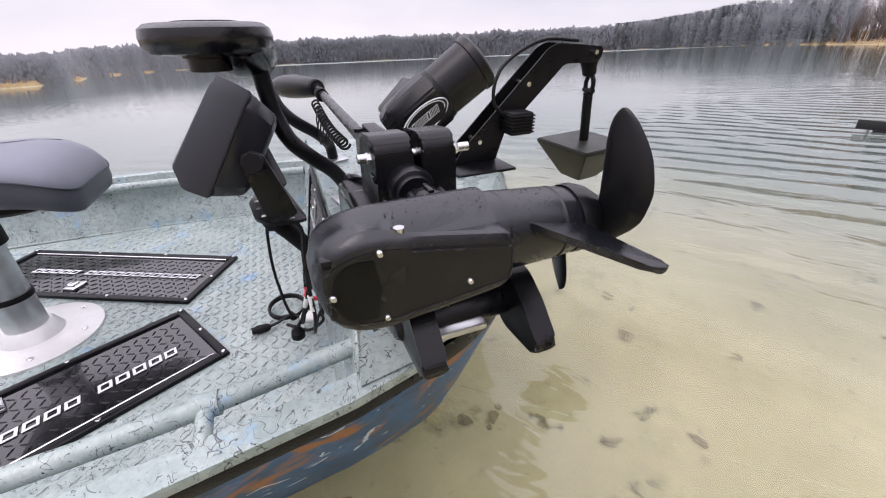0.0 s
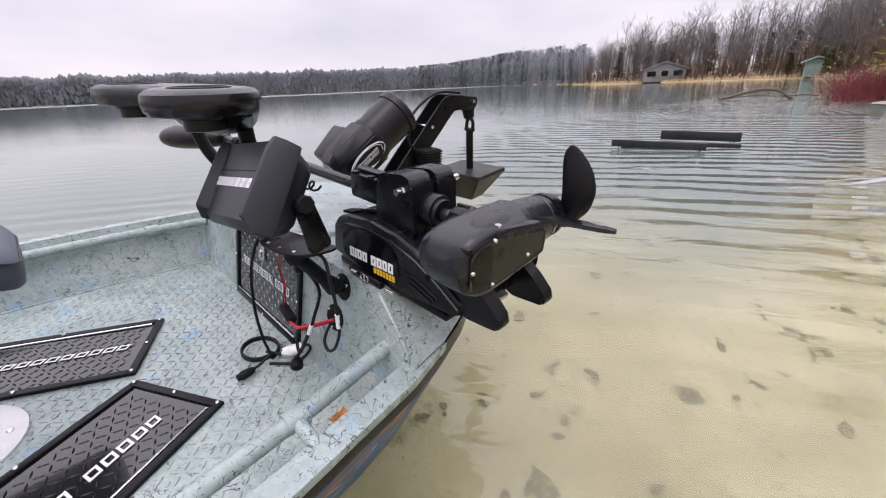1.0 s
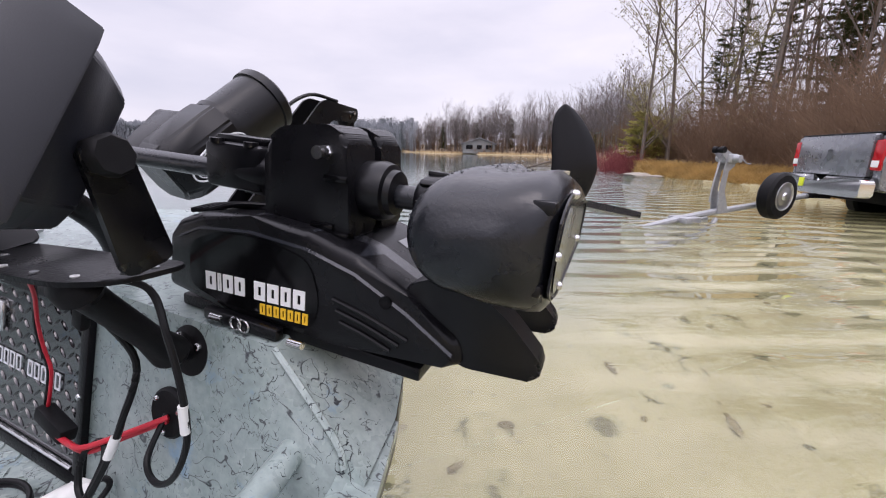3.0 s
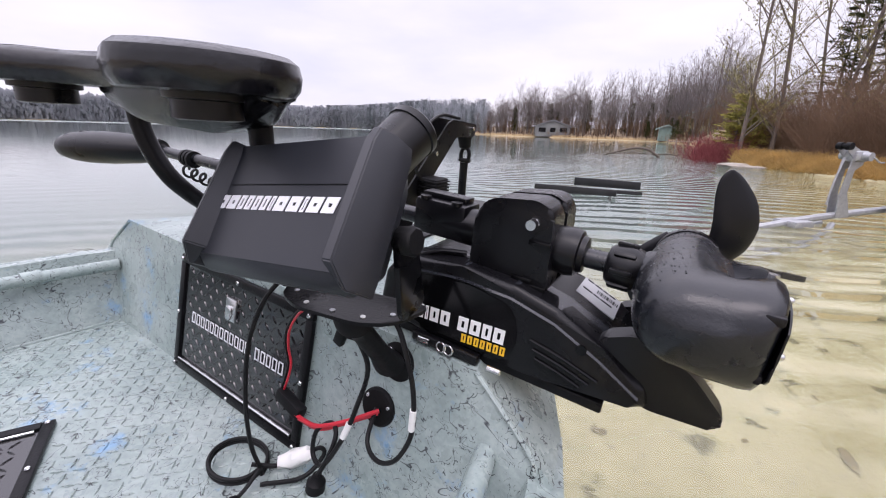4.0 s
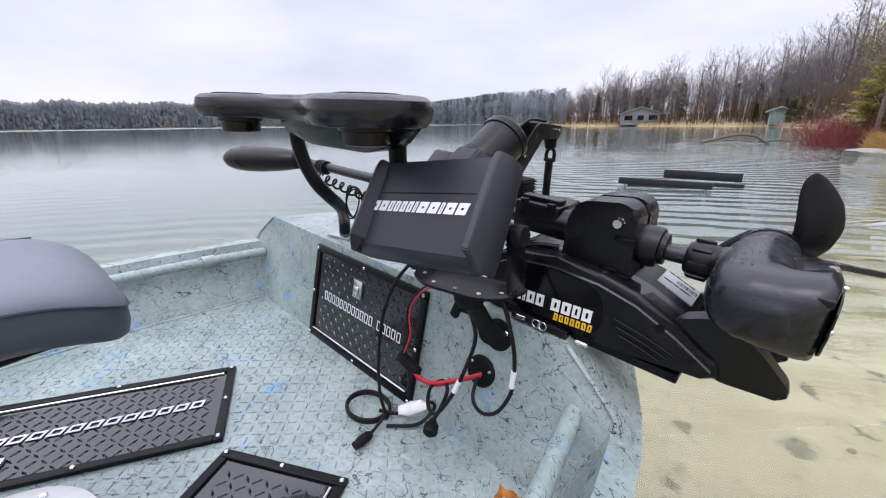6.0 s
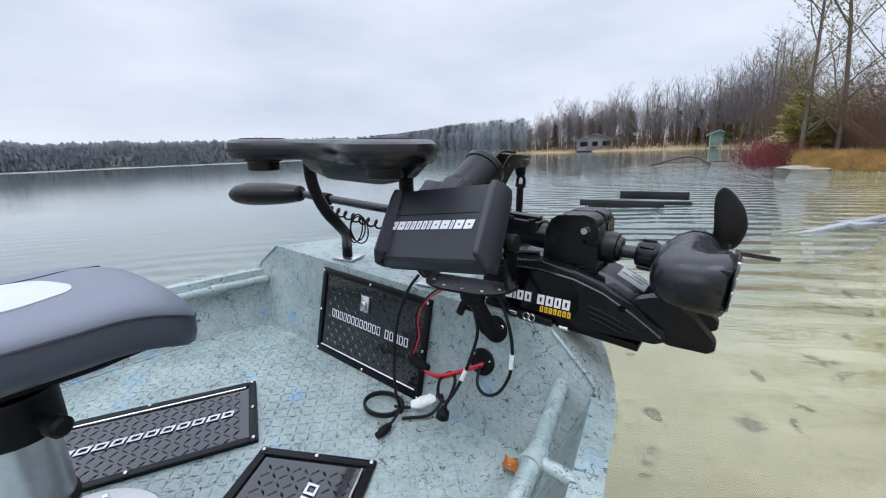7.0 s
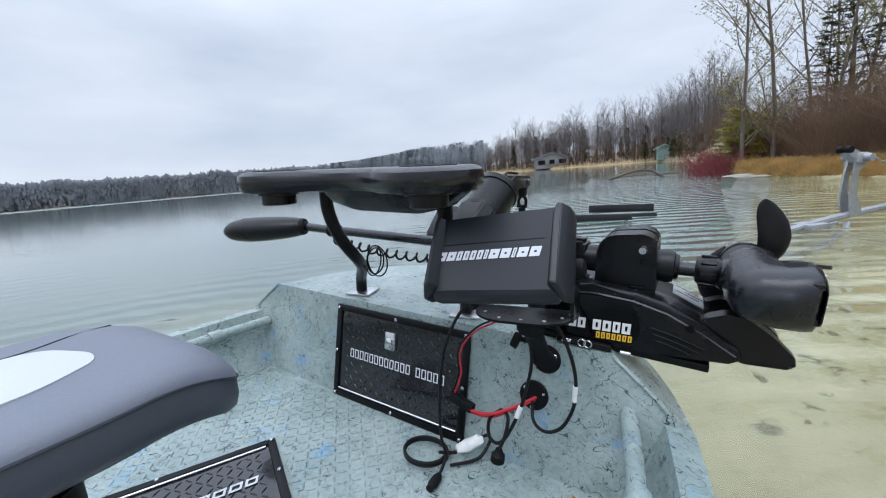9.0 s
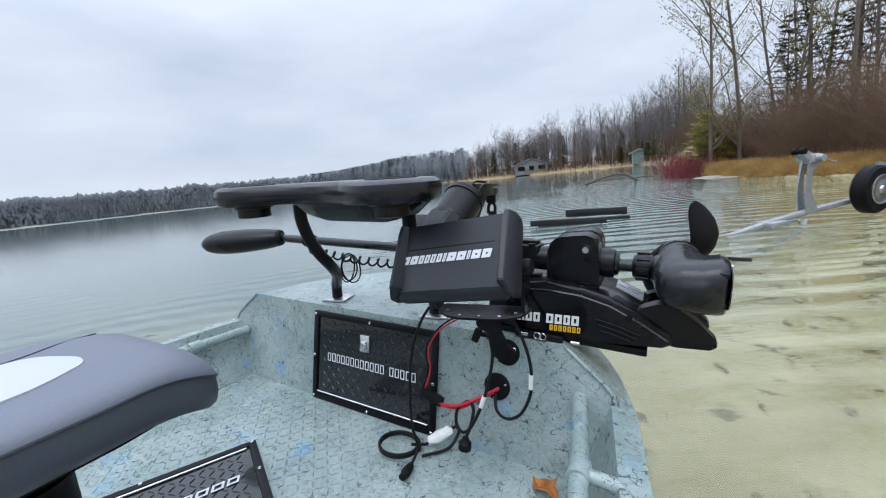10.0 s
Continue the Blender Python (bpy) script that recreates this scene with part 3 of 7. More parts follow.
# gunwale flange and inner sides
for side, nm in ((1, "gunwale"), (-1, "gunwale")):
    bm = bmesh.new()
    top, inn = [], []
    for v in [x for x in VS if x <= 0.14]:
        h = half(v)
        top.append([V((side * (h + 0.004), v, GUN + 0.006)), V((side * (h - 0.052), v, GUN + 0.010)), V((side * (h - 0.056), v, GUN - 0.004)),
                    V((side * (h * 0.88 - 0.050), v, -0.012)), V((side * (h * 0.88 - 0.012), v, -0.012)), V((side * (h + 0.004), v, GUN - 0.012))])
    loft(bm, top)
    part(nm, bm, PAINT, boat)

# weld beads where the sides meet the floor
for side in (1, -1):
    bm = bmesh.new()
    tube(bm, [V((side * (half(v) * 0.88 - 0.052), v, 0.0015)) for v in VS if v <= 0.02], 0.0055, 8, 3)
    part("floor_weld", bm, PAINT, boat)

# floor with its raised tread
bm = bmesh.new()
prism(bm, [(-0.74, -2.55), (0.74, -2.55), (0.72, -0.4), (0.665, 0.02), (-0.665, 0.05), (-0.72, -0.4)], (0, 0, -0.03), (1, 0, 0), (0, 1, 0), 0.03)
part("floor", bm, PAINT, boat, smooth=False)


def tread(bm, inside, x0, x1, y0, y1, z, pitch=0.033, ln=0.030, wd=0.0085, ht=0.0032, turn=0.0):
    """Diamond tread: low ridges lying alternately two ways."""
    nx, ny = int((x1 - x0) / pitch) + 1, int((y1 - y0) / pitch) + 1
    for i in range(nx):
        for j in range(ny):
            x, y = x0 + i * pitch, y0 + j * pitch
            if not inside(x, y):
                continue
            a = radians(45 if (i + j) % 2 else -45) + turn
            c, s = math.cos(a), math.sin(a)
            q = [(ln / 2, 0), (0, wd / 2), (-ln / 2, 0), (0, -wd / 2)]
            base = [bm.verts.new((x + c * p - s * r, y + s * p + c * r, z)) for p, r in q]
            t1 = bm.verts.new((x + c * ln * 0.28, y + s * ln * 0.28, z + ht))
            t2 = bm.verts.new((x - c * ln * 0.28, y - s * ln * 0.28, z + ht))
            bm.faces.new((base[0], base[1], t1))
            bm.faces.new((base[3], base[0], t1))
            bm.faces.new((base[1], base[2], t2))
            bm.faces.new((base[2], base[3], t2))
            bm.faces.new((base[1], t2, t1))
            bm.faces.new((base[3], t1, t2))


def quad_test(o, ex, ey, lx, ly, pad=0.0):
    o, ex, ey = Vector(o), Vector(ex), Vector(ey)

    def inside(x, y):
        p = Vector((x, y)) - o
        return pad < p.dot(ex) < lx - pad and pad < p.dot(ey) < ly - pad
    return inside


# two floor hatches, fanned out from the bow
def unit(x, y):
    return Vector((x, y)).normalized()


HA_E, HA_L = unit(0.265, -0.148), unit(-0.45, -0.89)
HB_E, HB_L = unit(0.265, 0.142), unit(0.45, -0.85)
HA_O, HB_O = Vector((-0.258, -0.258)), Vector((0.058, -0.412))
in_a = quad_test(HA_O, HA_E, HA_L, 0.30, 0.86, -0.012)
in_b = quad_test(HB_O, HB_E, HB_L, 0.31, 0.86, -0.012)


def on_floor(x, y):
    lim = 0.655 if y > -0.2 else 0.70
    return abs(x) < lim and y < face_v(x, 0) - 0.015 and not in_a(x, y) and not in_b(x, y)


bm = bmesh.new()
tread(bm, on_floor, -0.70, 0.70, -1.45, 0.02, 0.0005, 0.027, 0.026, 0.0066, 0.0022)
tagged(part("floor_tread", bm, PAINT, boat, smooth=False), kind="stuff")


def panel_frame(bm, lx, ly, wd, ht):
    """A raised border with a rounded section, in its own plane."""
    for c, s in (((lx / 2, wd / 2, ht / 2), (lx, wd, ht)), ((lx / 2, ly - wd / 2, ht / 2), (lx, wd, ht)),
                 ((wd / 2, ly / 2, ht / 2), (wd, ly - 2 * wd, ht)), ((lx - wd / 2, ly / 2, ht / 2), (wd, ly - 2 * wd, ht))):
        box(bm, c, s, bevel=0.003, seg=2)


def hatch(name, matrix, lx, ly, label, latch_at, words, trim_side):
    """A black tread-plate lid in a black frame with screws, a bright hinge strip, a flush latch and a line of lettering."""
    th = thing(name, label, "hatch", matrix)
    bm = bmesh.new()
    panel_frame(bm, lx, ly, 0.022, 0.012)
    part("frame", bm, BLACK_METAL, th)
    bm = bmesh.new()
    box(bm, (lx / 2, ly / 2, 0.002), (lx - 0.044, ly - 0.044, 0.007), bevel=0.001, seg=1)
    tread(bm, lambda x, y: 0.034 < x < lx - 0.034 and 0.034 < y < ly - 0.034, 0.03, lx - 0.03, 0.03, ly - 0.03, 0.0055, 0.0235, 0.0245, 0.0065, 0.0028)
    lid = part("lid", bm, TREAD_BLACK, th)
    bm = bmesh.new()
    o, a, b = trim_side
    tube(bm, [o, tuple((Vector(o) + Vector(a) * b))], 0.0035, 8)
    part("hinge_pin", bm, STEEL, th, "bright steel hinge strip")
    n = max(2, round(lx / 0.26))
    k = max(2, round(ly / 0.26))
    spots = [(0.011 + (lx - 0.022) * i / n, y) for i in range(n + 1) for y in (0.011, ly - 0.011)]
    spots += [(x, 0.011 + (ly - 0.022) * i / k) for i in range(1, k) for x in (0.011, lx - 0.011)]
    for x, y in spots:
        bm = bmesh.new()
        screw(bm, (x, y, 0.013), (0, 0, 1), 0.0055)
        part("screw", bm, STEEL, th)
    if latch_at:
        bm = bmesh.new()
        x, y, lw, lh = latch_at
        box(bm, (x, y, 0.010), (lw, lh, 0.008), bevel=0.003)
        la = part("latch", bm, STEEL, th, "chrome flush latch")
        bm = bmesh.new()
        box(bm, (x, y - lh * 0.08, 0.016), (lw * 0.55, lh * 0.5, 0.008), bevel=0.003)
        lathe(bm, [(0, lw * 0.22), (0.006, lw * 0.2)], (x, y - lh * 0.3, 0.012), (0, 0, 1), 14)
        part("paddle", bm, CHROME, la)
    for widths, height, gap, slant, o, ex, ey in words:
        bars(widths, height, gap, slant, o, ex, ey, 0.0012, SILVER_PAINT, th)
    return th


def m2(o, ex, ey, z):
    """A pose from a corner and two directions in the boat's floor."""
    ez = Vector((0, 0, 1))
    m = axes(Vector((*ex, 0)), Vector((*ey, 0)), Vector((*ex, 0)).cross(Vector((*ey, 0)))).to_4x4()
    m.translation = (o[0], o[1], z)
    return BOAT @ m


# lid plane: x across, y along; right-handed with z up
hatch("floor_hatch", m2(HA_O + HA_E * 0.0 + HA_L * 0.86, HA_E, -HA_L, 0.0), 0.30, 0.86,
      "black tread-plate floor hatch in a screwed black frame with silver lettering", (0.235, 0.40, 0.055, 0.045),
      [([0.03] * 12 + [-0.02] + [0.03] * 5, 0.026, 0.007, 0.006, (0.135, 0.80, 0.0075), (0, -1, 0), (1, 0, 0))],
      ((0.028, 0.03, 0.009), (0, 1, 0), 0.80))
hatch("floor_hatch", m2(HB_O + HB_L * 0.86, HB_E, -HB_L, 0.0), 0.31, 0.86,
      "black tread-plate floor hatch in a screwed black frame with silver lettering", (0.06, 0.42, 0.055, 0.045),
      [([0.03] * 12 + [-0.02] + [0.03] * 5, 0.030, 0.007, 0.006, (0.20, 0.12, 0.0075), (0, 1, 0), (-1, 0, 0))],
      ((0.282, 0.03, 0.009), (0, 1, 0), 0.80))

# bow locker: sloping aft face, flat deck, chamfered shoulders
bm = bmesh.new()
SH = 0.155
vs = [v for v in VS if v > 0.05]
rows_ = []
first = True
for v in [None] + [x for x in vs if x > 0.08]:
    row = []
    vv = 0.0 if v is None else v
    h = half(vv if v is not None else 0.06)
    sh = min(SH, h * 0.42)
    for u, w in ((-h, GUN + 0.012), (-h + sh, DECK), (-(h - sh) * 0.3, DECK), ((h - sh) * 0.3, DECK), (h - sh, DECK), (h, GUN + 0.012)):
        row.append(V((u, face_v(u, w) if v is None else v, w)))
    rows_.append(row)
rs = [[bm.verts.new(p) for p in r] for r in rows_]
for a, b in zip(rs, rs[1:]):
    for i in range(5):
        bm.faces.new((a[i], a[i + 1], b[i + 1], b[i]))
low0 = [bm.verts.new(V((u, face_v(u, -0.02), -0.02))) for u in (-0.675, -0.5, -0.2, 0.2, 0.5, 0.675)]
for i in range(5):
    bm.faces.new((low0[i], low0[i + 1], rs[0][i + 1], rs[0][i]))
f0 = rs[-1]
low1 = [bm.verts.new(V((p.co.x, p.co.y - 0.04, GUN - 0.03))) for p in f0]
for i in range(5):
    bm.faces.new((f0[i], f0[i + 1], low1[i + 1], low1[i]))
part("bow_locker", bm, PAINT, boat)
# weld beads along the shoulders
for side in (1, -1):
    bm = bmesh.new()
    h = half(0.06)
    tube(bm, [V((side * (h - SH), face_v(side * (h - SH), DECK) - 0.001, DECK - 0.002)), V((side * (h - 0.05), face_v(side * (h - 0.05), GUN + 0.05) - 0.001, GUN + 0.05)),
              V((side * (h - 0.03), face_v(side * (h - 0.03), GUN + 0.02) - 0.002, GUN + 0.02))], 0.005, 8)
    part("weld_bead", bm, PAINT, boat)


def grab_rail(side, v0, v1, posts):
    th = thing("grab_rail", "painted tubular grab rail welded inside the gunwale", "rail", BOAT, group="grab rails")
    bm = bmesh.new()
    off, rz_ = (0.122, 0.212) if side > 0 else (0.108, 0.184)
    pts = [(side * (half(v) - off), v, rz_) for v in np.linspace(v0, v1, 8)]
    tube(bm, pts, 0.0185, 14)
    part("rail_tube", bm, PAINT, th)
    for v in posts:
        bm = bmesh.new()
        tube(bm, [(side * (half(v) - off), v, rz_), (side * (half(v) - off / 2), v, rz_ - 0.004), (side * (half(v) - 0.03), v, 0.190)], 0.014, 10)
        part("stand_off", bm, PAINT, th)
        bm = bmesh.new()
        tube(bm, [(side * (half(v) - off), v - 0.022, rz_ + 0.0005), (side * (half(v) - off), v + 0.022, rz_ + 0.0005)], 0.0225, 14)
        part("collar", bm, PAINT, th)


grab_rail(1, -1.9, 0.036, (-0.235, -0.9, -1.6))
grab_rail(-1, -1.9, 0.055, (-0.148, -0.8, -1.5))

# locker hatch on the sloping face
FX = Vector((1, -0.033, 0)).normalized()
FY = Vector((0, 0.2, 1)).normalized()
FZ = FX.cross(FY).normalized()


def on_face(u, w, lift=0.0):
    return Vector((u, face_v(u, w), w)) + FZ * lift


mf = axes(FX, FY, FZ).to_4x4()
mf.translation = on_face(-0.275, -0.002, 0.001)
hatch("locker_hatch", BOAT @ mf, 0.535, 0.325, "black tread-plate locker hatch with chrome latch and silver lettering", (0.247, 0.240, 0.042, 0.058),
      [([0.0165] * 12 + [-0.012] + [0.0165] * 5, 0.030, 0.0055, 0.0, (0.072, 0.150, 0.0075), (1, 0, 0), (0, 1, 0))],
      ((0.026, 0.030, 0.010), (1, 0, 0), 0.483))

# ---------------------------------------------------------------- trolling motor on the bow
tm = thing("trolling_motor", "black bow-mount electric trolling motor folded flat across the bow", "trolling motor", RIG)
Y0, Y1 = 0.070, 0.255
SIDE = [(0.392, 0.388), (0.404, 0.470), (0.425, 0.495), (0.470, 0.512), (0.560, 0.522), (0.650, 0.517), (0.720, 0.500), (0.790, 0.468), (0.856, 0.430), (0.866, 0.400), (0.840, 0.393), (0.690, 0.378), (0.520, 0.370)]
bm = bmesh.new()
prism(bm, SIDE, (0, Y1, 0), (1, 0, 0), (0, 0, 1), Y1 - Y0, bevel=0.012, seg=3)
part("base_cover", bm, WET_BLACK, tm)
# glossy side inlay with blocks for the maker's lettering
bm = bmesh.new()
INLAY = [(0.445, 0.402), (0.450, 0.468), (0.500, 0.490), (0.580, 0.496), (0.655, 0.482), (0.672, 0.430), (0.660, 0.388), (0.540, 0.380)]
prism(bm, rounded(INLAY, 0.02), (0, Y0 + 0.002, 0), (1, 0, 0), (0, 0, 1), 0.004)
inlay = part("side_inlay", bm, GLOSS_BLACK, tm, "glossy black side inlay")
tx = Vector((1, 0, 0.058)).normalized()
tz = Vector((-0.058, 0, 1)).normalized()
bars([0.0185, 0.0060, 0.0175, 0.0175, -0.009, 0.0185, 0.0185, 0.016, 0.0185], 0.026, 0.0040, 0.002, (0.478, Y0 - 0.002, 0.404), tx, tz, 0.0012, WHITE_PAINT, tm, fill=0.72)
bars([0.0085] * 7, 0.0155, 0.0032, 0.001, (0.576, Y0 - 0.002, 0.390), tx, tz, 0.0012, YELLOW_PAINT, tm, fill=0.74)
# ribs and slots of the shoulder
for k in range(3):
    bm = bmesh.new()
    x0, z0 = 0.690 + 0.006 * k, 0.440 - 0.014 * k
    ln_ = 1 - 0.16 * k
    tube(bm, [(x0, Y0 - 0.001, z0), (x0 + 0.05 * ln_, Y0 - 0.001, z0 - 0.010 * ln_), (x0 + 0.105 * ln_, Y0 - 0.001, z0 - 0.026 * ln_)], 0.0032, 8)
    part("slot", bm, GLOSS_BLACK, tm)
for k in range(4):
    bm = bmesh.new()
    z = 0.5175 + 0.002 * k
    tube(bm, [(0.43 + 0.012 * k, Y0 + 0.02, z - 0.012), (0.47 + 0.01 * k, Y0 + 0.035, z), (0.54, Y0 + 0.05, z + 0.003)], 0.004, 8)
    part("rib", bm, BLACK_PLASTIC, tm)
bm = bmesh.new()
lathe(bm, [(0, 0.008), (0.003, 0.008)], (0.764, Y0 - 0.001, 0.455), (0, -1, 0), 14)
part("cap", bm, GLOSS_BLACK, tm)
# top bevel of the cover; a grey band paints the sky's sheen on it
bm = bmesh.new()
top = [(0.43, 0.490), (0.47, 0.509), (0.56, 0.519), (0.65, 0.514), (0.72, 0.497), (0.79, 0.465), (0.85, 0.430)]
for a, b in zip(top, top[1:]):
    q = [V((a[0], Y0 - 0.0022, a[1] - 0.020)), V((b[0], Y0 - 0.0022, b[1] - 0.020)), V((b[0], Y0 + 0.012, b[1] + 0.0025)), V((a[0], Y0 + 0.012, a[1] + 0.0025))]
    q2 = [p + V((0, 0.055, 0.0008)) for p in q[2:]]
    vs4 = [bm.verts.new(p) for p in q]
    bm.faces.new(vs4)
    v5 = [bm.verts.new(p) for p in q2]
    bm.faces.new((vs4[3], vs4[2], v5[0], v5[1]))
bmesh.ops.remove_doubles(bm, verts=bm.verts, dist=0.0005)
part("sheen_band", bm, SHEEN_GREY, tm, "upper bevel of the black cover, sky sheen painted in dark grey")
# motor rests: two angled black ramps
for y, dz in ((0.078, 0.0), (0.248, -0.02)):
    bm = bmesh.new()
    RAMP = [(0.775, 0.440), (0.782, 0.478), (0.825, 0.498), (0.865, 0.492), (0.905, 0.466), (0.948, 0.425), (0.944, 0.404), (0.860, 0.396)]
    prism(bm, rounded(RAMP, 0.012), (0, y + 0.035, dz), (1, 0, 0), (0, 0, 1), 0.035, bevel=0.006)
    part("motor_rest", bm, BLACK_PLASTIC, tm)
bm = bmesh.new()
box(bm, (0.80, 0.155, 0.405), (0.16, 0.10, 0.012), bevel=0.003)
part("slide_plate", bm, ALU, tm, "bare aluminium slide plate")
bm = bmesh.new()
box(bm, (0.61, 0.155, 0.366), (0.40, 0.15, 0.018), bevel=0.003)
part("foot_plate", bm, BLACK_METAL, tm)
bm = bmesh.new()
box(bm, (0.55, 0.062, 0.372), (0.13, 0.016, 0.018), bevel=0.004)
part("pull_lever", bm, BLACK_PLASTIC, tm)
for x in (0.500, 0.635):
    bm = bmesh.new()
    tube(bm, [(x, 0.055, 0.371), (x + 0.022, 0.055, 0.372)], 0.0055, 10)
    part("pin", bm, STEEL, tm, "steel pin")
bm = bmesh.new()
for k in range(2):
    tube(bm, [(0.548 + 0.014 * k + 0.009 * math.cos(a), 0.052, 0.374 + 0.009 * math.sin(a)) for a in np.linspace(0, 6.28, 9)], 0.0016, 6, 2, cap=False)
part("split_ring", bm, STEEL, tm)
# printed rating label on the cover's sloping top
bm = bmesh.new()
lx, ly = V((0.10, 0, -0.043)).normalized(), V((0, 1, 0))
lo_ = V((0.722, 0.170, 0.4975))
prism(bm, [(0, 0), (0.072, 0), (0.072, 0.078), (0, 0.078)], lo_, lx, ly, 0.002)
lab = part("rating_label", bm, mat("grey_label_film", (0.40, 0.41, 0.42), 0.4, var=0.06), tm, "white printed rating label")
bars([0.012, 0.014, 0.009, 0.012], 0.005, 0.003, 0.0, lo_ + lx * 0.006 + ly * 0.070 + V((0, 0, 0.0018)), lx, ly, 0.0008, RUBBER, tm, "label_print", fill=1.0)
bars([0.002, 0.001, 0.003, 0.001, 0.002, 0.004, 0.001, 0.002, 0.003, 0.001, 0.002], 0.014, 0.0018, 0.0, lo_ + lx * 0.030 + ly * 0.045 + V((0, 0, 0.0018)), lx, ly, 0.0008, RUBBER, tm, "bar_marks", fill=1.0)
bars([0.018, 0.010, 0.022], 0.005, 0.003, 0.0, lo_ + lx * 0.006 + ly * 0.030 + V((0, 0, 0.0018)), lx, ly, 0.0008, RUBBER, tm, "label_print", fill=1.0)
# upright block that clasps the shaft
for y, w in ((0.100, 0.064), (0.180, 0.058)):
    bm = bmesh.new()
    BLK = [(0.556, 0.500), (0.556, 0.612), (0.580, 0.636), (0.655, 0.646), (0.680, 0.632), (0.686, 0.560), (0.690, 0.500)]
    prism(bm, rounded(BLK, 0.018), (0, y + w, 0), (1, 0, 0), (0, 0, 1), w, bevel=0.007, seg=3)
    part("clasp", bm, WET_BLACK, tm)
bm = bmesh.new()
tube(bm, [(0.655, 0.078, 0.612), (0.655, 0.272, 0.612)], 0.0078, 14)
lathe(bm, [(0, 0.0095), (0.007, 0.0095), (0.010, 0.007)], (0.655, 0.100, 0.612), (0, -1, 0), 6)
lathe(bm, [(0, 0.012), (0.008, 0.012), (0.012, 0.009)], (0.655, 0.240, 0.612), (0, 1, 0), 6)
part("bolt", bm, STEEL, tm, "bright steel through-bolt")
for x, z in ((0.668, 0.582), (0.650, 0.520), (0.672, 0.512)):
    bm = bmesh.new()
    box(bm, (x, 0.098, z), (0.034, 0.006, 0.009), bevel=0.002)
    part("lug", bm, GLOSS_BLACK, tm)
bm = bmesh.new()
lathe(bm, [(-0.01, 0.036), (0.018, 0.039), (0.030, 0.036), (0.032, 0.030), (0.040, 0.028), (0.041, 0.018)], (0.688, 0.150, 0.568), (1, 0, 0), 28)
part("collar", bm, BLACK_PLASTIC, tm)
bm = bmesh.new()
lathe(bm, [(0, 0.030), (0.06, 0.033), (0.10, 0.033), (0.11, 0.028)], (0.455, 0.150, 0.565), (1, 0, 0), 28)
part("sleeve", bm, BLACK_PLASTIC, tm)
bm = bmesh.new()
box(bm, (0.475, 0.150, 0.572), (0.105, 0.062, 0.066), bevel=0.008)
box(bm, (0.475, 0.150, 0.609), (0.09, 0.030, 0.012), bevel=0.003)
for dx in (-0.032, 0.032):
    lathe(bm, [(0, 0.010), (0.007, 0.010)], (0.475 + dx, 0.125, 0.602), (0, 0, 1), 12)
part("depth_collar", bm, BLACK_PLASTIC, tm)
# shaft and control head
S0, S1 = V((0.80, 0.150, 0.566)), V((-0.57, 0.160, 0.543))
bm = bmesh.new()
tube(bm, [S0, (S0 + S1) / 2, S1], 0.0155, 16)
part("shaft", bm, GREY_PLASTIC, tm, "dark composite shaft with a grey sheen")
bm = bmesh.new()
hd = (V((-0.84, 0.010, 0.522)) - V((-0.545, 0.165, 0.545)))
hl = hd.length
prof = [(0, 0.012), (0.006, 0.030), (0.03, 0.042), (0.08, 0.050), (0.16, 0.056), (0.22, 0.056), (0.27, 0.050), (0.30, 0.040), (0.320, 0.024), (0.327, 0.008)]
lathe(bm, [(a * hl / 0.327, r) for a, r in prof], (-0.545, 0.165, 0.545), hd, 26, squash=(1.1, 0.86))
head = part("control_head", bm, BLACK_PLASTIC, tm, "rounded black control head")
bm = bmesh.new()
lathe(bm, [(0.0, 0.030), (0.012, 0.034), (0.018, 0.030)], (-0.548, 0.163, 0.545), hd, 24, squash=(1.15, 1.0))
part("head_collar", bm, RUBBER, head)
bm = bmesh.new()
box(bm, V((-0.76, 0.050, 0.572)), (0.020, 0.016, 0.006), rotm(0, 4, 27), bevel=0.002)
part("button", bm, GLOSS_BLACK, head)
# coiled cord beneath the shaft
bm = bmesh.new()
pts = []
for k in range(260):
    q = k / 259
    c = V((-0.36 + 0.60 * q, 0.125, 0.520 - 0.020 * math.sin(q * math.pi)))
    a = q * 2 * math.pi * 15
    pts.append(c + V((0.003 * math.sin(a), 0.013 * math.cos(a), 0.013 * math.sin(a))))
tube(bm, pts, 0.0036, 7, 2)
part("coil_cord", bm, BLACK_WIRE, tm, "black coiled power cord")
bm = bmesh.new()
for k in range(3):
    lathe(bm, [(-0.005, 0.024), (0.005, 0.024)], (-0.395 + 0.016 * k, 0.155, 0.545), (1, 0, 0.0), 16)
part("cord_clamp", bm, RUBBER, tm)
bm = bmesh.new()
c = V((-0.16, 0.115, 0.470))
for k, rr in enumerate((0.050, 0.044, 0.054)):
    tube(bm, [c + V((0.008 * k + rr * 0.62 * math.cos(a), 0.012 * math.sin(a + k), rr * math.sin(a))) for a in np.linspace(0.2, 6.6, 16)], 0.0026, 6, 3)
part("lead_coil", bm, BLACK_WIRE, tm, "thin coiled sonar lead")
# nut and lower unit
bm = bmesh.new()
lathe(bm, [(-0.006, 0.018), (-0.004, 0.026), (0.004, 0.032), (0.03, 0.034), (0.040, 0.030), (0.05, 0.026)], (0.765, 0.150, 0.566), (1, 0, 0), 16)
nut = part("shaft_nut", bm, BLACK_PLASTIC, tm)
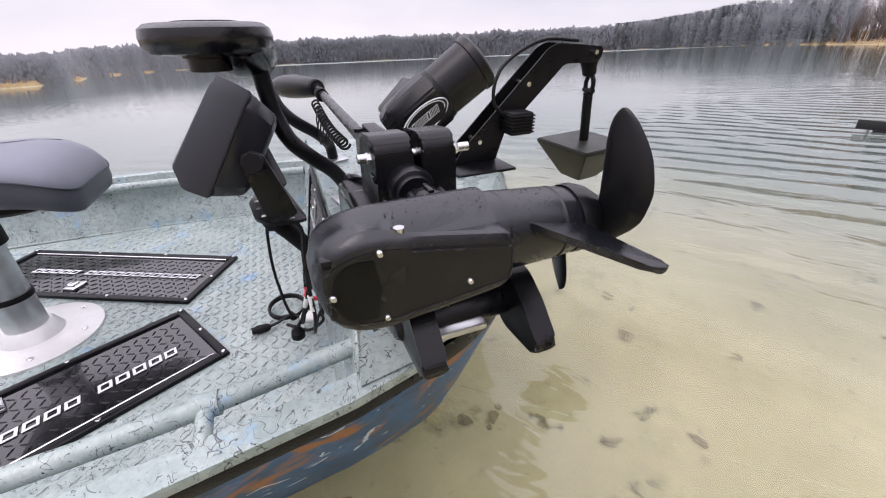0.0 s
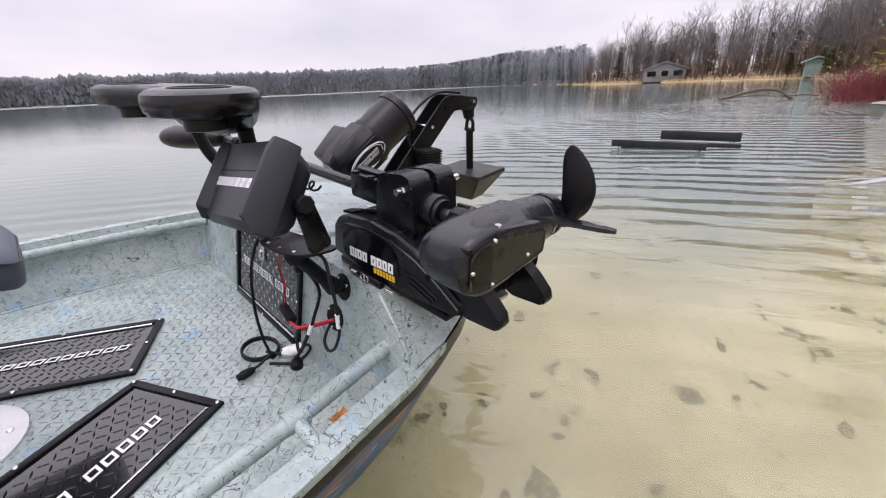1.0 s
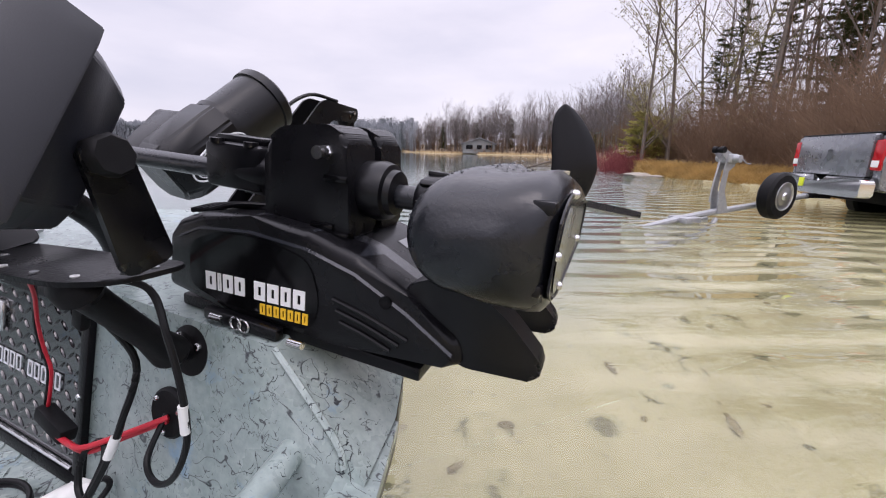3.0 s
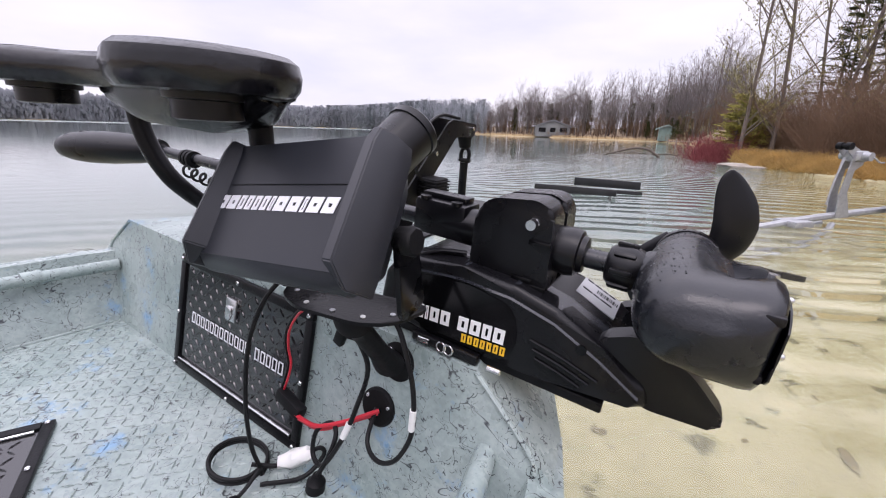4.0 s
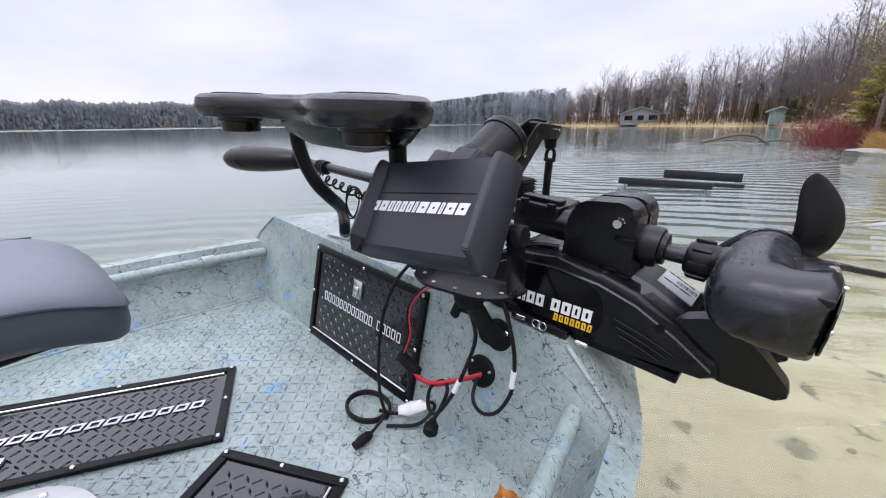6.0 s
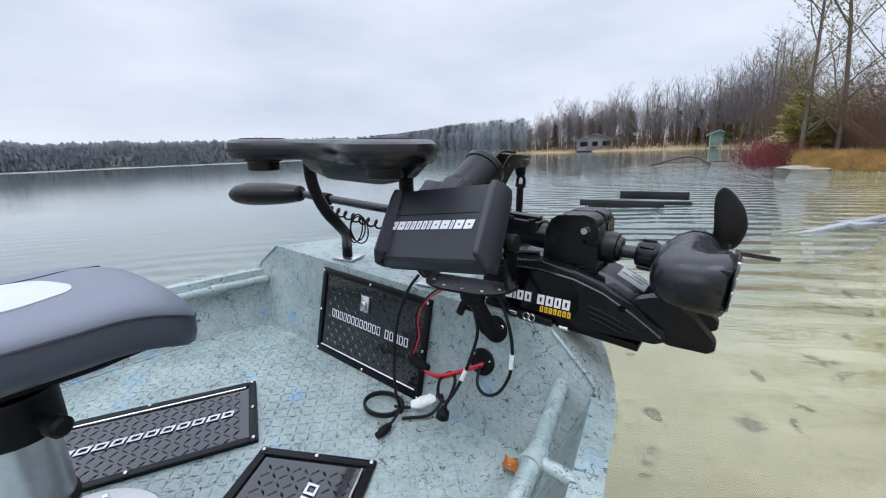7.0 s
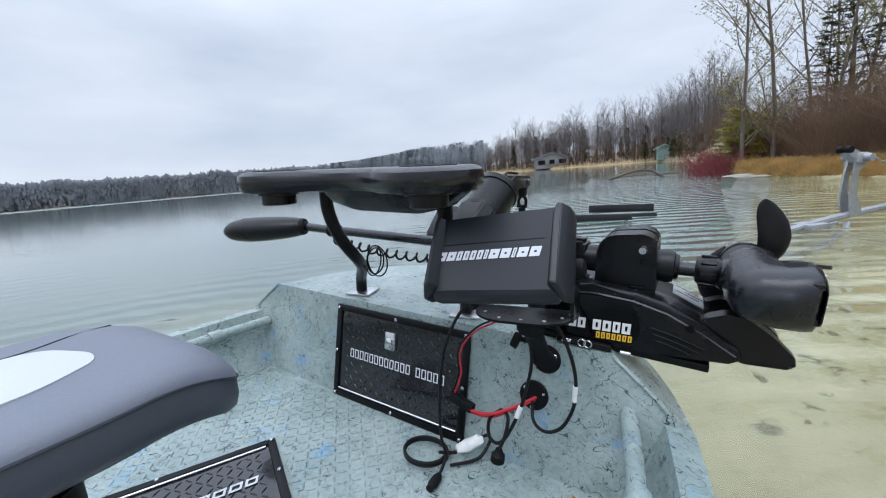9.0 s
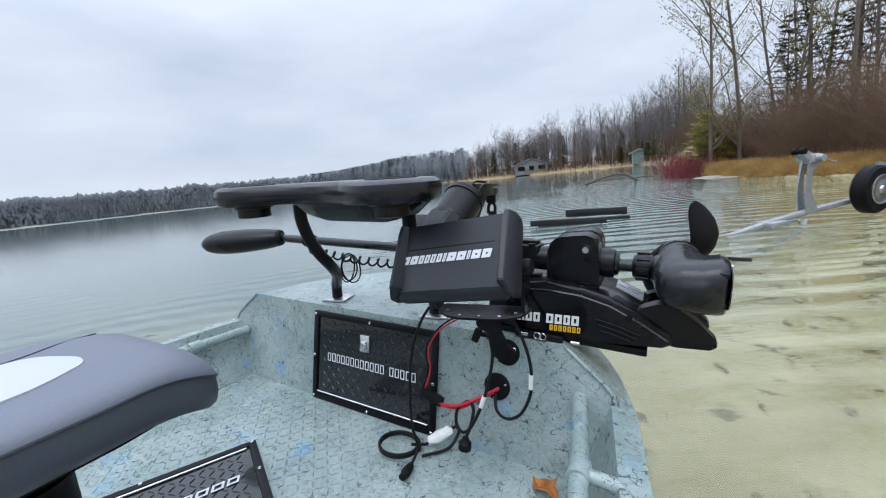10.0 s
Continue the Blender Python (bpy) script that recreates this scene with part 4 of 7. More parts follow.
for k in range(8):
    a = k * math.pi / 4
    bm = bmesh.new()
    box(bm, (0.783, 0.150 + 0.033 * math.cos(a), 0.566 + 0.033 * math.sin(a)), (0.03, 0.008, 0.008), rotm(math.degrees(a), 0, 0), bevel=0.002)
    part("nut_rib", bm, BLACK_PLASTIC, nut)
UX, UZ = 0.865, 0.563
bm = bmesh.new()
lathe(bm, [(-0.010, 0.012), (-0.004, 0.026), (0.006, 0.036), (0.02, 0.044), (0.045, 0.0515), (0.08, 0.0555), (0.13, 0.0565), (0.205, 0.0555), (0.206, 0.0543), (0.2085, 0.0543), (0.2095, 0.0553), (0.29, 0.0520), (0.292, 0.050), (0.296, 0.050), (0.298, 0.052), (0.325, 0.048)],
      (UX, 0.0, UZ + 0.004), (0, 1, -0.04), 40)
part("motor_housing", bm, GREY_PLASTIC, tm, "charcoal motor housing beaded with water")
bm = bmesh.new()
lathe(bm, [(0.0, 0.028), (0.008, 0.034), (0.028, 0.041), (0.055, 0.047), (0.075, 0.047)], (0.802, 0.150, 0.563), (1, 0, 0), 32)
part("neck", bm, GREY_PLASTIC, tm)
# nose and sonar housing in one rounded hull, with its flat plate turned outwards
PLATE_Y = (-0.026, -0.023, -0.017, -0.007, 0.007, 0.024, 0.045, 0.065, 0.085, 0.110, 0.140, 0.165, 0.178, 0.186, 0.190)
PLATE_Z = 0.5685


def plate_edge(y):
    tall = float(np.interp(y, (-0.026, -0.023, -0.017, -0.007, 0.007, 0.024, 0.045, 0.110, 0.165, 0.178, 0.186, 0.190), (0.012, 0.022, 0.033, 0.042, 0.0485, 0.052, 0.0525, 0.043, 0.034, 0.032, 0.028, 0.020)))
    return PLATE_Z - tall, PLATE_Z + tall * 0.96


def toe(bm):
    """The sonar side lies a little closer to the barrel at the nose than further on."""
    for v in bm.verts:
        v.co.x -= max(0.0, 0.18 - v.co.y) * 0.045 * min(1.2, max(0.0, (v.co.x - UX) / 0.087))
    return bm


bm = bmesh.new()
rings = []
for y in PLATE_Y:
    r = float(np.interp(y, (-0.026, -0.023, -0.017, -0.007, 0.007, 0.024, 0.045, 0.075), (0.018, 0.028, 0.038, 0.046, 0.0515, 0.0545, 0.0565, 0.0575)))
    lo, hi = plate_edge(y)
    out = float(np.interp(y, (-0.026, -0.023, -0.017, -0.007, 0.007, 0.02), (0.936, 0.940, 0.945, 0.949, 0.951, 0.952)))
    ring = [V((UX + r * math.cos(a), y, UZ + 0.002 + r * math.sin(a))) for a in np.linspace(radians(84), radians(276), 19)]
    # the nose is full and round; further on a slab steps out from the side of the barrel
    slab = min(1.0, max(0.0, (y - 0.030) / 0.045))
    slab = slab * slab * (3 - 2 * slab)
    full = V((UX + 0.035, y, 0.62 * (UZ + 0.002 + r) + 0.38 * (hi + 0.010)))
    crease = V((UX + 0.047, y, UZ + 0.036))
    brow = V((out - 0.016, y, hi + 0.011)).lerp(V((out - 0.010, y, hi + 0.007)), slab)
    ring += [V((UX + 0.030, y, 0.35 * (UZ - 0.004 - r) + 0.65 * (lo - 0.008))), V((out - 0.016, y, lo - 0.008)), V((out - 0.004, y, lo - 0.005)), V((out, y, lo + 0.002)),
             V((out, y, hi - 0.002)), V((out - 0.004, y, hi + 0.005)), brow, full.lerp(crease, slab)]
    rings.append(ring)
c0 = sum(rings[0], V((0, 0, 0))) / len(rings[0])
rings.insert(0, [c0 + (p - c0) * 0.6 + V((0, -0.004, 0)) for p in rings[0]])
loft(bm, rings)
part("sonar_housing", toe(bm), GREY_PLASTIC, tm, "rounded charcoal nose with the sonar housing")
bm = bmesh.new()
PL = [(y, plate_edge(y)[0] + 0.006) for y in PLATE_Y[2:-1]] + [(y, plate_edge(y)[1] - 0.006) for y in PLATE_Y[-2:1:-1]]
prism(bm, PL, (0.9525, 0, 0), (0, 1, 0), (0, 0, 1), 0.002)
part("sonar_plate", toe(bm), SONAR_BLACK, tm, "flat black sonar plate")
# dark round lens at the nose end, a raised line round the scanning window
bm = bmesh.new()
prism(bm, [(0.012 + 0.026 * math.cos(a), PLATE_Z + 0.036 * math.sin(a)) for a in np.linspace(math.pi / 2, 1.5 * math.pi, 12)] + [(0.030, PLATE_Z - 0.036), (0.036, PLATE_Z), (0.030, PLATE_Z + 0.036)], (0.9547, 0, 0), (0, 1, 0), (0, 0, 1), 0.001)
part("sonar_lens", toe(bm), GLOSS_BLACK, tm, "glossy black sonar lens")
bm = bmesh.new()
tube(bm, [V((0.9548, y, plate_edge(y)[0] + 0.009)) for y in PLATE_Y[4:-1]] + [V((0.9548, y, plate_edge(y)[1] - 0.009)) for y in PLATE_Y[-2:6:-1]], 0.0014, 6, 2)
part("window_line", toe(bm), GREY_PLASTIC, tm)
for z in (0.540, 0.604):
    bm = bmesh.new()
    box(bm, (0.938, -0.012, z), (0.020, 0.014, 0.010), bevel=0.002)
    part("screw_notch", toe(bm), BLACK_PLASTIC, tm)
bm = bmesh.new()
tube(bm, [(0.938, 0.062, 0.614), (0.938, 0.062, 0.628)], 0.0058, 12)
part("clamp_bolt", toe(bm), STEEL, tm, "bright steel clamp bolt")
for y, z in ((-0.013, 0.569), (0.037, 0.611), (0.039, 0.530), (0.135, 0.555)):
    bm = bmesh.new()
    screw(bm, (0.9545, y, z), (1, 0, 0), 0.0040)
    part("screw", toe(bm), STEEL, tm)
# skeg
bm = bmesh.new()
prism(bm, rounded([(0.905, 0.235), (0.905, 0.330), (0.960, 0.342), (1.022, 0.360), (1.032, 0.350), (1.028, 0.328), (0.955, 0.272)], 0.010), (0, 0, 0.6265), (1, 0, 0), (0, 1, -0.2), 0.009, bevel=0.003)
part("skeg", bm, GREY_PLASTIC, tm)
# propeller: two hooked weedless blades on a hub
bm = bmesh.new()
lathe(bm, [(0, 0.050), (0.012, 0.051), (0.03, 0.046), (0.055, 0.030), (0.066, 0.012)], (UX, 0.326, UZ - 0.008), (0, 1, 0), 28)
hub = part("propeller_hub", bm, BLACK_PLASTIC, tm)
SPINE = [(0.030, -0.024, 0.014), (0.046, 0.004, 0.024), (0.055, 0.029, 0.036), (0.058, 0.062, 0.040), (0.050, 0.094, 0.037), (0.039, 0.119, 0.030), (0.031, 0.139, 0.021), (0.028, 0.151, 0.012), (0.027, 0.157, 0.003)]


def blade(bm, flip):
    """A hooked blade: sections along a curved spine, twisted so that the outer edge lies further aft."""
    rings = []
    sp = smooth_path([(a, 0, b) for a, b, _ in SPINE], 3)
    wd = [float(np.interp(k / (len(sp) - 1), np.linspace(0, 1, len(SPINE)), [w for *_, w in SPINE])) for k in range(len(sp))]
    for k, p in enumerate(sp):
        d = (sp[min(k + 1, len(sp) - 1)] - sp[max(k - 1, 0)]).normalized()
        q = k / (len(sp) - 1)
        side = d.cross(V((0, 1, 0))).normalized()
        pitch = radians(20 - 10 * q)
        ch = side * math.cos(pitch) + V((0, -1, 0)) * math.sin(pitch)
        nn = d.cross(ch).normalized()
        th_ = 0.0085 * (1 - 0.6 * q)
        ring = []
        for m_ in range(12):
            a = 2 * math.pi * m_ / 12
            o = p + ch * (0.90 * wd[k] * math.cos(a)) + nn * (th_ * math.sin(a))
            ring.append(V((UX + flip * o.x, 0.372 + o.y, UZ - 0.008 + flip * o.z)))
        rings.append(ring)
    loft(bm, rings)


for fl in (1, -1):
    bm = bmesh.new()
    blade(bm, fl)
    part("propeller_blade", bm, BLACK_PLASTIC, tm)
bm = bmesh.new()
rnd = random.Random(4)
for k in range(300):
    a, y = rnd.uniform(0.9, 3.2), rnd.uniform(0.0, 0.29)
    r = float(np.interp(y, (0.0, 0.01, 0.03, 0.06, 0.19, 0.2, 0.3), (0.049, 0.0525, 0.0555, 0.0575, 0.0575, 0.0555, 0.052)))
    c = V((UX + r * math.cos(a), y, UZ + (0.002 if y < 0.19 else 0.004 - 0.04 * y) + r * math.sin(a)))
    s = rnd.uniform(0.0005, 0.0015)
    bmesh.ops.create_icosphere(bm, subdivisions=1, radius=s, matrix=Matrix.Translation(c) @ Matrix.Diagonal((1, 1, 0.7, 1)))
drops = part("water_drop", bm, mat("water_bead", (0.035, 0.037, 0.04), 0.05, var=0.05), tm)
tagged(drops, kind="stuff")

# ---------------------------------------------------------------- fish finder and its arm
F_X = V((0.249, 0.0, 0.047)).normalized()
F_C = V((0.3965, -0.143, 0.619)) - F_X * 0.006
F_Y = V((0, 0.53, 0.85))
F_Y = (F_Y - F_X * F_Y.dot(F_X)).normalized()
F_N = F_X.cross(F_Y).normalized()
ff = thing("fish_finder", "fish finder under a dark grey snap-on cover on a gimbal bracket", "fish finder", RIG)


def fpt(x, y, z):
    return F_C + F_X * x + F_Y * y + F_N * z


bm = bmesh.new()
rings = []
for z, hw, y0, y1, cut in ((-0.095, 0.110, -0.060, 0.062, 0.02), (-0.088, 0.130, -0.076, 0.078, 0.02), (-0.060, 0.146, -0.088, 0.088, 0.022), (-0.036, 0.157, -0.096, 0.094, 0.024), (-0.018, 0.158, -0.096, 0.095, 0.024), (0.0, 0.140, -0.078, 0.094, 0.004)):
    out = [(-hw + cut, y0), (hw - cut, y0), (hw, y0 + cut), (hw, y1 - cut), (hw - cut, y1), (-hw + cut, y1), (-hw, y1 - cut), (-hw, y0 + cut)]
    rings.append([fpt(x, y, z) for x, y in out])
loft(bm, rings)
bmesh.ops.bevel(bm, geom=list(bm.edges), offset=0.002, segments=2, affect="EDGES")
part("cover", bm, COVER_GREY, ff, "dark grey plastic front cover")
# faceted side ridges of the cover, ending in a cut corner below, and a fold across its front
for s in (1, -1):
    bm = bmesh.new()
    rings = []
    for y, wa, wb, wc, wd_, z in ((-0.093, 0.148, 0.152, 0.155, 0.160, 0.000), (-0.068, 0.120, 0.134, 0.146, 0.162, 0.026), (0.076, 0.124, 0.134, 0.146, 0.161, 0.018), (0.0965, 0.128, 0.136, 0.146, 0.156, 0.012)):
        rings.append([fpt(s * wa, y, -0.003), fpt(s * wb, y, z), fpt(s * wc, y, z * 0.86), fpt(s * wd_, y, -0.010), fpt(s * (wd_ + 0.001), y, -0.040), fpt(s * 0.140, y * 0.96, -0.045)])
    loft(bm, rings)
    bmesh.ops.bevel(bm, geom=list(bm.edges), offset=0.0016, segments=2, affect="EDGES")
    part("cover_ridge", bm, COVER_GREY, ff)
bm = bmesh.new()
tube(bm, [fpt(-0.120, 0.029, 0.0002), fpt(0.112, 0.029, 0.0002)], 0.0011, 6)
part("crease", bm, BLACK_PLASTIC, ff)
bars([0.0205, 0.0205, 0.0125, 0.0125, 0.0125, 0.0125, 0.0075, 0.0215, 0.0215, 0.0075, 0.0215, 0.0215], 0.0205, 0.0042, 0.005, fpt(-0.135, -0.0085, 0.0002), F_X, F_Y, 0.001, SILVER_PAINT, ff, fill=0.74)
# gimbal
K_R, K_L = V((0.553, -0.080, 0.597)), V((0.243, -0.080, 0.540))
for k_, foot, sd in ((K_R, V((0.552, -0.052, 0.482)), 1), (K_L, V((0.322, -0.060, 0.462)), -1)):
    bm = bmesh.new()
    d_ = foot - k_
    ey_ = d_.normalized()
    ex_ = (V((0, 1, 0)) - ey_ * ey_.y).normalized()
    prism(bm, rounded([(-0.020, -0.012), (0.020, -0.012), (0.030, d_.length), (-0.024, d_.length)], 0.012), k_, ex_, ey_, 0.008, bevel=0.002)
    part("gimbal_arm", bm, BLACK_PLASTIC, ff)
    bm = bmesh.new()
    lathe(bm, [(-0.012, 0.019), (0.010, 0.020), (0.014, 0.017)], k_, F_X * sd, 8)
    part("gimbal_knob", bm, RUBBER, ff)
bm = bmesh.new()
pc = V((0.440, -0.070, 0.462))
px, py = V((1, 0.14, 0.07)).normalized(), V((-0.14, 1, 0.05)).normalized()
PO = [(-0.125, 0.045), (-0.110, -0.015), (-0.06, -0.040), (0.05, -0.042), (0.10, -0.02), (0.125, 0.045)]
prism(bm, rounded(PO, 0.02), pc, px, py, 0.006, bevel=0.0015)
plate = part("mount_plate", bm, BLACK_METAL, ff, "black plate with bolt holes")
for a, b in ((-0.09, 0.0), (-0.05, -0.025), (0.0, -0.028), (0.05, -0.025), (0.085, -0.002), (0.10, 0.02)):
    bm = bmesh.new()
    lathe(bm, [(0, 0.0042), (0.0015, 0.0042)], pc + px * a + py * b + V((0, 0, 0.006)), (0, 0, 1), 10)
    part("hole", bm, WHITE_PLASTIC if a in (-0.05, 0.05) else GALV, plate)
# ball arm down to the locker face
arm = thing("ball_mount_arm", "black ball-joint arm bolted to the locker face", "mount arm", RIG)
A0, A1 = V((0.458, -0.085, 0.462)), V((0.468, 0.022, 0.316))
bm = bmesh.new()
lathe(bm, [(0, 0.012), (0.01, 0.024), (0.025, 0.028), (0.035, 0.020), (0.055, 0.019), ((A1 - A0).length - 0.05, 0.019), ((A1 - A0).length - 0.035, 0.022), ((A1 - A0).length - 0.012, 0.027), ((A1 - A0).length, 0.018)],
      A0, A1 - A0, 20, squash=(1.25, 0.9))
part("socket_arm", bm, RUBBER, arm)
bm = bmesh.new()
mid = (A0 + A1) / 2
tube(bm, [mid, mid + V((-0.035, -0.018, 0.008))], 0.006, 10)
box(bm, mid + V((-0.045, -0.02, 0.004)), (0.020, 0.014, 0.040), rotm(0, 20, 0), bevel=0.005)
part("clamp_knob", bm, RUBBER, arm)
bm = bmesh.new()
fz = V((FZ.x, FZ.y, FZ.z))
lathe(bm, [(-0.004, 0.037), (0.004, 0.037), (0.006, 0.034)], (0.468, 0.046, 0.312), fz, 28)
lathe(bm, [(0.0, 0.014), (0.02, 0.012)], (0.468, 0.046, 0.312), fz, 14)
part("base_disc", bm, RUBBER, arm)
for k in range(4):
    a = k * math.pi / 2 + 0.6
    bm = bmesh.new()
    screw(bm, V((0.468 + 0.026 * math.cos(a), 0.040, 0.312 + 0.026 * math.sin(a))), fz, 0.0055)
    part("screw", bm, STEEL, arm)

# ---------------------------------------------------------------- tray with cup holders
tray = thing("cup_holder_tray", "wet black moulded tray with two cup holders on bent legs", "tray", RIG)
CL, CR = V((-0.258, -0.156, 0.773)), V((0.223, -0.124, 0.793))
TX = (CR - CL).normalized()
TY = V((0, 0, 1)).cross(TX).normalized()
TZ = TX.cross(TY).normalized()
TL = (CR - CL).length


def lobe_outline(grow):
    """The tray seen from above: two round lobes joined by a waist, deeper on the far side."""
    pts = []
    R_ = 0.098 + grow
    for a in np.linspace(-95, -265, 24):
        pts.append((R_ * math.cos(radians(a)), R_ * math.sin(radians(a))))
    pts += [(0.10, 0.115 + grow), (0.20, 0.135 + grow), (TL - 0.14, 0.135 + grow), (TL - 0.06, 0.125 + grow)]
    R2 = 0.118 + grow
    for a in np.linspace(85, -90, 24):
        pts.append((TL + R2 * math.cos(radians(a)), R2 * math.sin(radians(a))))
    pts += [(TL - 0.085, -0.085 - grow), (TL - 0.135, -0.035 - grow), (TL / 2, -0.010 - grow), (0.125, -0.030 - grow), (0.075, -0.075 - grow)]
    return pts


def tray_pt(x, y, z):
    return CL + TX * x + TY * y + TZ * z


bm = bmesh.new()
rings = []
for z, g in ((-0.052, -0.016), (-0.050, -0.004), (-0.040, 0.004), (-0.022, 0.007), (-0.006, 0.003), (0.002, -0.008), (0.004, -0.020)):
    rings.append([tray_pt(x, y, z) for x, y in lobe_outline(g)])
loft(bm, rings)
part("tray_shell", bm, TRAY_BLACK, tray)
# hanging trough between the lobes
bm = bmesh.new()
rings = []
for x, y0, y1, d in ((0.135, 0.02, 0.125, 0.050), (0.16, 0.005, 0.13, 0.085), (0.24, 0.0, 0.135, 0.105), (TL - 0.05, 0.0, 0.135, 0.110), (TL + 0.02, 0.0, 0.12, 0.095), (TL + 0.075, 0.02, 0.09, 0.060)):
    rings.append([tray_pt(x, y0, -0.045), tray_pt(x, y0 + 0.006, -d * 0.75), tray_pt(x, y0 + 0.03, -d), tray_pt(x, y1 - 0.03, -d), tray_pt(x, y1 - 0.006, -d * 0.75), tray_pt(x, y1, -0.045)])
loft(bm, rings)
bmesh.ops.bevel(bm, geom=list(bm.edges), offset=0.006, segments=2, affect="EDGES")
part("trough", bm, TRAY_BLACK, tray)
for x in (0.0, TL):
    bm = bmesh.new()
    lathe(bm, [(-0.088, 0.040), (-0.086, 0.046), (-0.062, 0.046), (-0.060, 0.054), (-0.045, 0.055)], tray_pt(x, -0.005, 0), TZ, 28)
    cup = part("cup_holder", bm, BLACK_PLASTIC, tray)
    bm = bmesh.new()
    o = tray_pt(x, 0, 0.0)
    m = frame_to(TZ)
    ring_pts = [o + m @ V((0.064 * math.cos(a), 0.064 * math.sin(a), 0.006)) for a in np.linspace(0, 2 * math.pi, 29)[:-1]]
    inner = [o + m @ V((0.054 * math.cos(a), 0.054 * math.sin(a), 0.0075)) for a in np.linspace(0, 2 * math.pi, 29)[:-1]]
    well = [o + m @ V((0.050 * math.cos(a), 0.050 * math.sin(a), 0.0042)) for a in np.linspace(0, 2 * math.pi, 29)[:-1]]
    base = [o + m @ V((0.066 * math.cos(a), 0.066 * math.sin(a), 0.003)) for a in np.linspace(0, 2 * math.pi, 29)[:-1]]
    loft(bm, [base, ring_pts, inner, well])
    part("cup_rim", bm, RUBBER, cup)
for pts, lab in (([(-0.200, -0.040, 0.715), (-0.200, -0.036, 0.66), (-0.185, -0.026, 0.60), (-0.165, -0.005, 0.545), (-0.165, 0.035, 0.500), (-0.200, 0.100, 0.445), (-0.245, 0.140, 0.39), (-0.254, 0.149, 0.338)], "leg"),
                 ([(0.215, -0.040, 0.715), (0.215, -0.036, 0.66), (0.222, -0.026, 0.60), (0.235, -0.005, 0.545), (0.235, 0.035, 0.500), (0.215, 0.090, 0.445), (0.195, 0.120, 0.39), (0.190, 0.128, 0.352)], "leg")):
    bm = bmesh.new()
    tube(bm, pts, 0.0195, 16)
    part(lab, bm, BLACK_METAL, tray)
    bm = bmesh.new()
    e = V(pts[-1])
    box(bm, (e.x + 0.005, e.y, 0.344 + 0.04 * e.x), (0.095, 0.085, 0.007), rotm(0, -2.3, 12), bevel=0.002)
    part("foot_plate", bm, ALU, tray, "bare aluminium foot plate")
    bm = bmesh.new()
    tube(bm, [pts[0], (pts[0][0], pts[0][1], pts[0][2] - 0.03)], 0.014, 12)
    part("pin", bm, STEEL, tray)

# ---------------------------------------------------------------- anchor winch at the stem
dv = thing("anchor_winch", "black anchor winch with a motor barrel and a bent davit arm", "anchor winch", RIG)
AXD = V((0.10, 0.78, 0.58)).normalized()
TOPC = V((0.095, 0.575, 0.690))
bm = bmesh.new()
lathe(bm, [(-0.165, 0.080), (-0.150, 0.082), (-0.148, 0.078), (-0.03, 0.080), (-0.028, 0.085), (-0.006, 0.085), (0.0, 0.080), (0.006, 0.060)], TOPC, AXD, 36)
part("motor_barrel", bm, BLACK_PLASTIC, dv)
bm = bmesh.new()
mB = frame_to(AXD, (0, 0, 1))
rings = []
for h, s in ((-0.16, 0.079), (-0.20, 0.080), (-0.31, 0.074), (-0.345, 0.058)):
    o8 = [(-s, -s * 0.55), (-s * 0.55, -s), (s * 0.55, -s), (s, -s * 0.55), (s, s * 0.55), (s * 0.55, s), (-s * 0.55, s), (-s, s * 0.55)]
    rings.append([TOPC + mB @ V((a, b, h)) for a, b in o8])
loft(bm, rings)
bmesh.ops.bevel(bm, geom=list(bm.edges), offset=0.006, segments=2, affect="EDGES")
part("gear_case", bm, BLACK_PLASTIC, dv)
bm = bmesh.new()
box(bm, (-0.015, 0.37, 0.555), (0.10, 0.14, 0.10), rotm(44, 0, 0), bevel=0.012)
part("drum_cover", bm, BLACK_PLASTIC, dv)
# oval badge: a plain pale oval ring on the case
bm = bmesh.new()
n_ = (V((1, 0, 0)) - AXD * AXD.x).normalized()
c_ = TOPC - AXD * 0.235 + n_ * 0.0795
up_ = n_.cross(AXD)
for s_, t_ in ((1.0, 0.0022), (0.86, 0.0014)):
    tube(bm, [c_ + AXD * (0.080 * s_ * math.cos(a)) + up_ * (0.035 * s_ * math.sin(a)) for a in np.linspace(0, 2 * math.pi, 25)], t_, 6, 2, cap=False)
badge = part("badge", bm, SILVER_PAINT, dv, "pale oval badge")
bars([0.012, 0.007, 0.007, 0.007, 0.007, 0.012, 0.007, 0.007, 0.007], 0.022, 0.003, 0.006, c_ - AXD * 0.052 - up_ * 0.011 , AXD, up_, 0.0015, SILVER_PAINT, dv)
ARM = [(0.520, 0.345), (0.560, 0.400), (0.870, 0.708), (0.905, 0.722), (1.100, 0.708), (1.104, 0.680), (1.085, 0.655), (0.945, 0.658), (0.720, 0.440), (0.690, 0.345)]
for u in (-0.040, 0.030):
    bm = bmesh.new()
    prism(bm, rounded(ARM, 0.012), (u, 0, 0), (0, 1, 0), (0, 0, 1), 0.006, bevel=0.001)
    part("davit_plate", bm, BLACK_METAL, dv)
for y, z in ((0.80, 0.60), (1.07, 0.690), (0.62, 0.42)):
    bm = bmesh.new()
    tube(bm, [(-0.046, y, z), (0.044, y, z)], 0.008, 12)
    part("spacer_bolt", bm, STEEL, dv)
bm = bmesh.new()
box(bm, (0.05, 0.60, 0.343), (0.20, 0.22, 0.010), rotm(0, -2.3, 0), bevel=0.003)
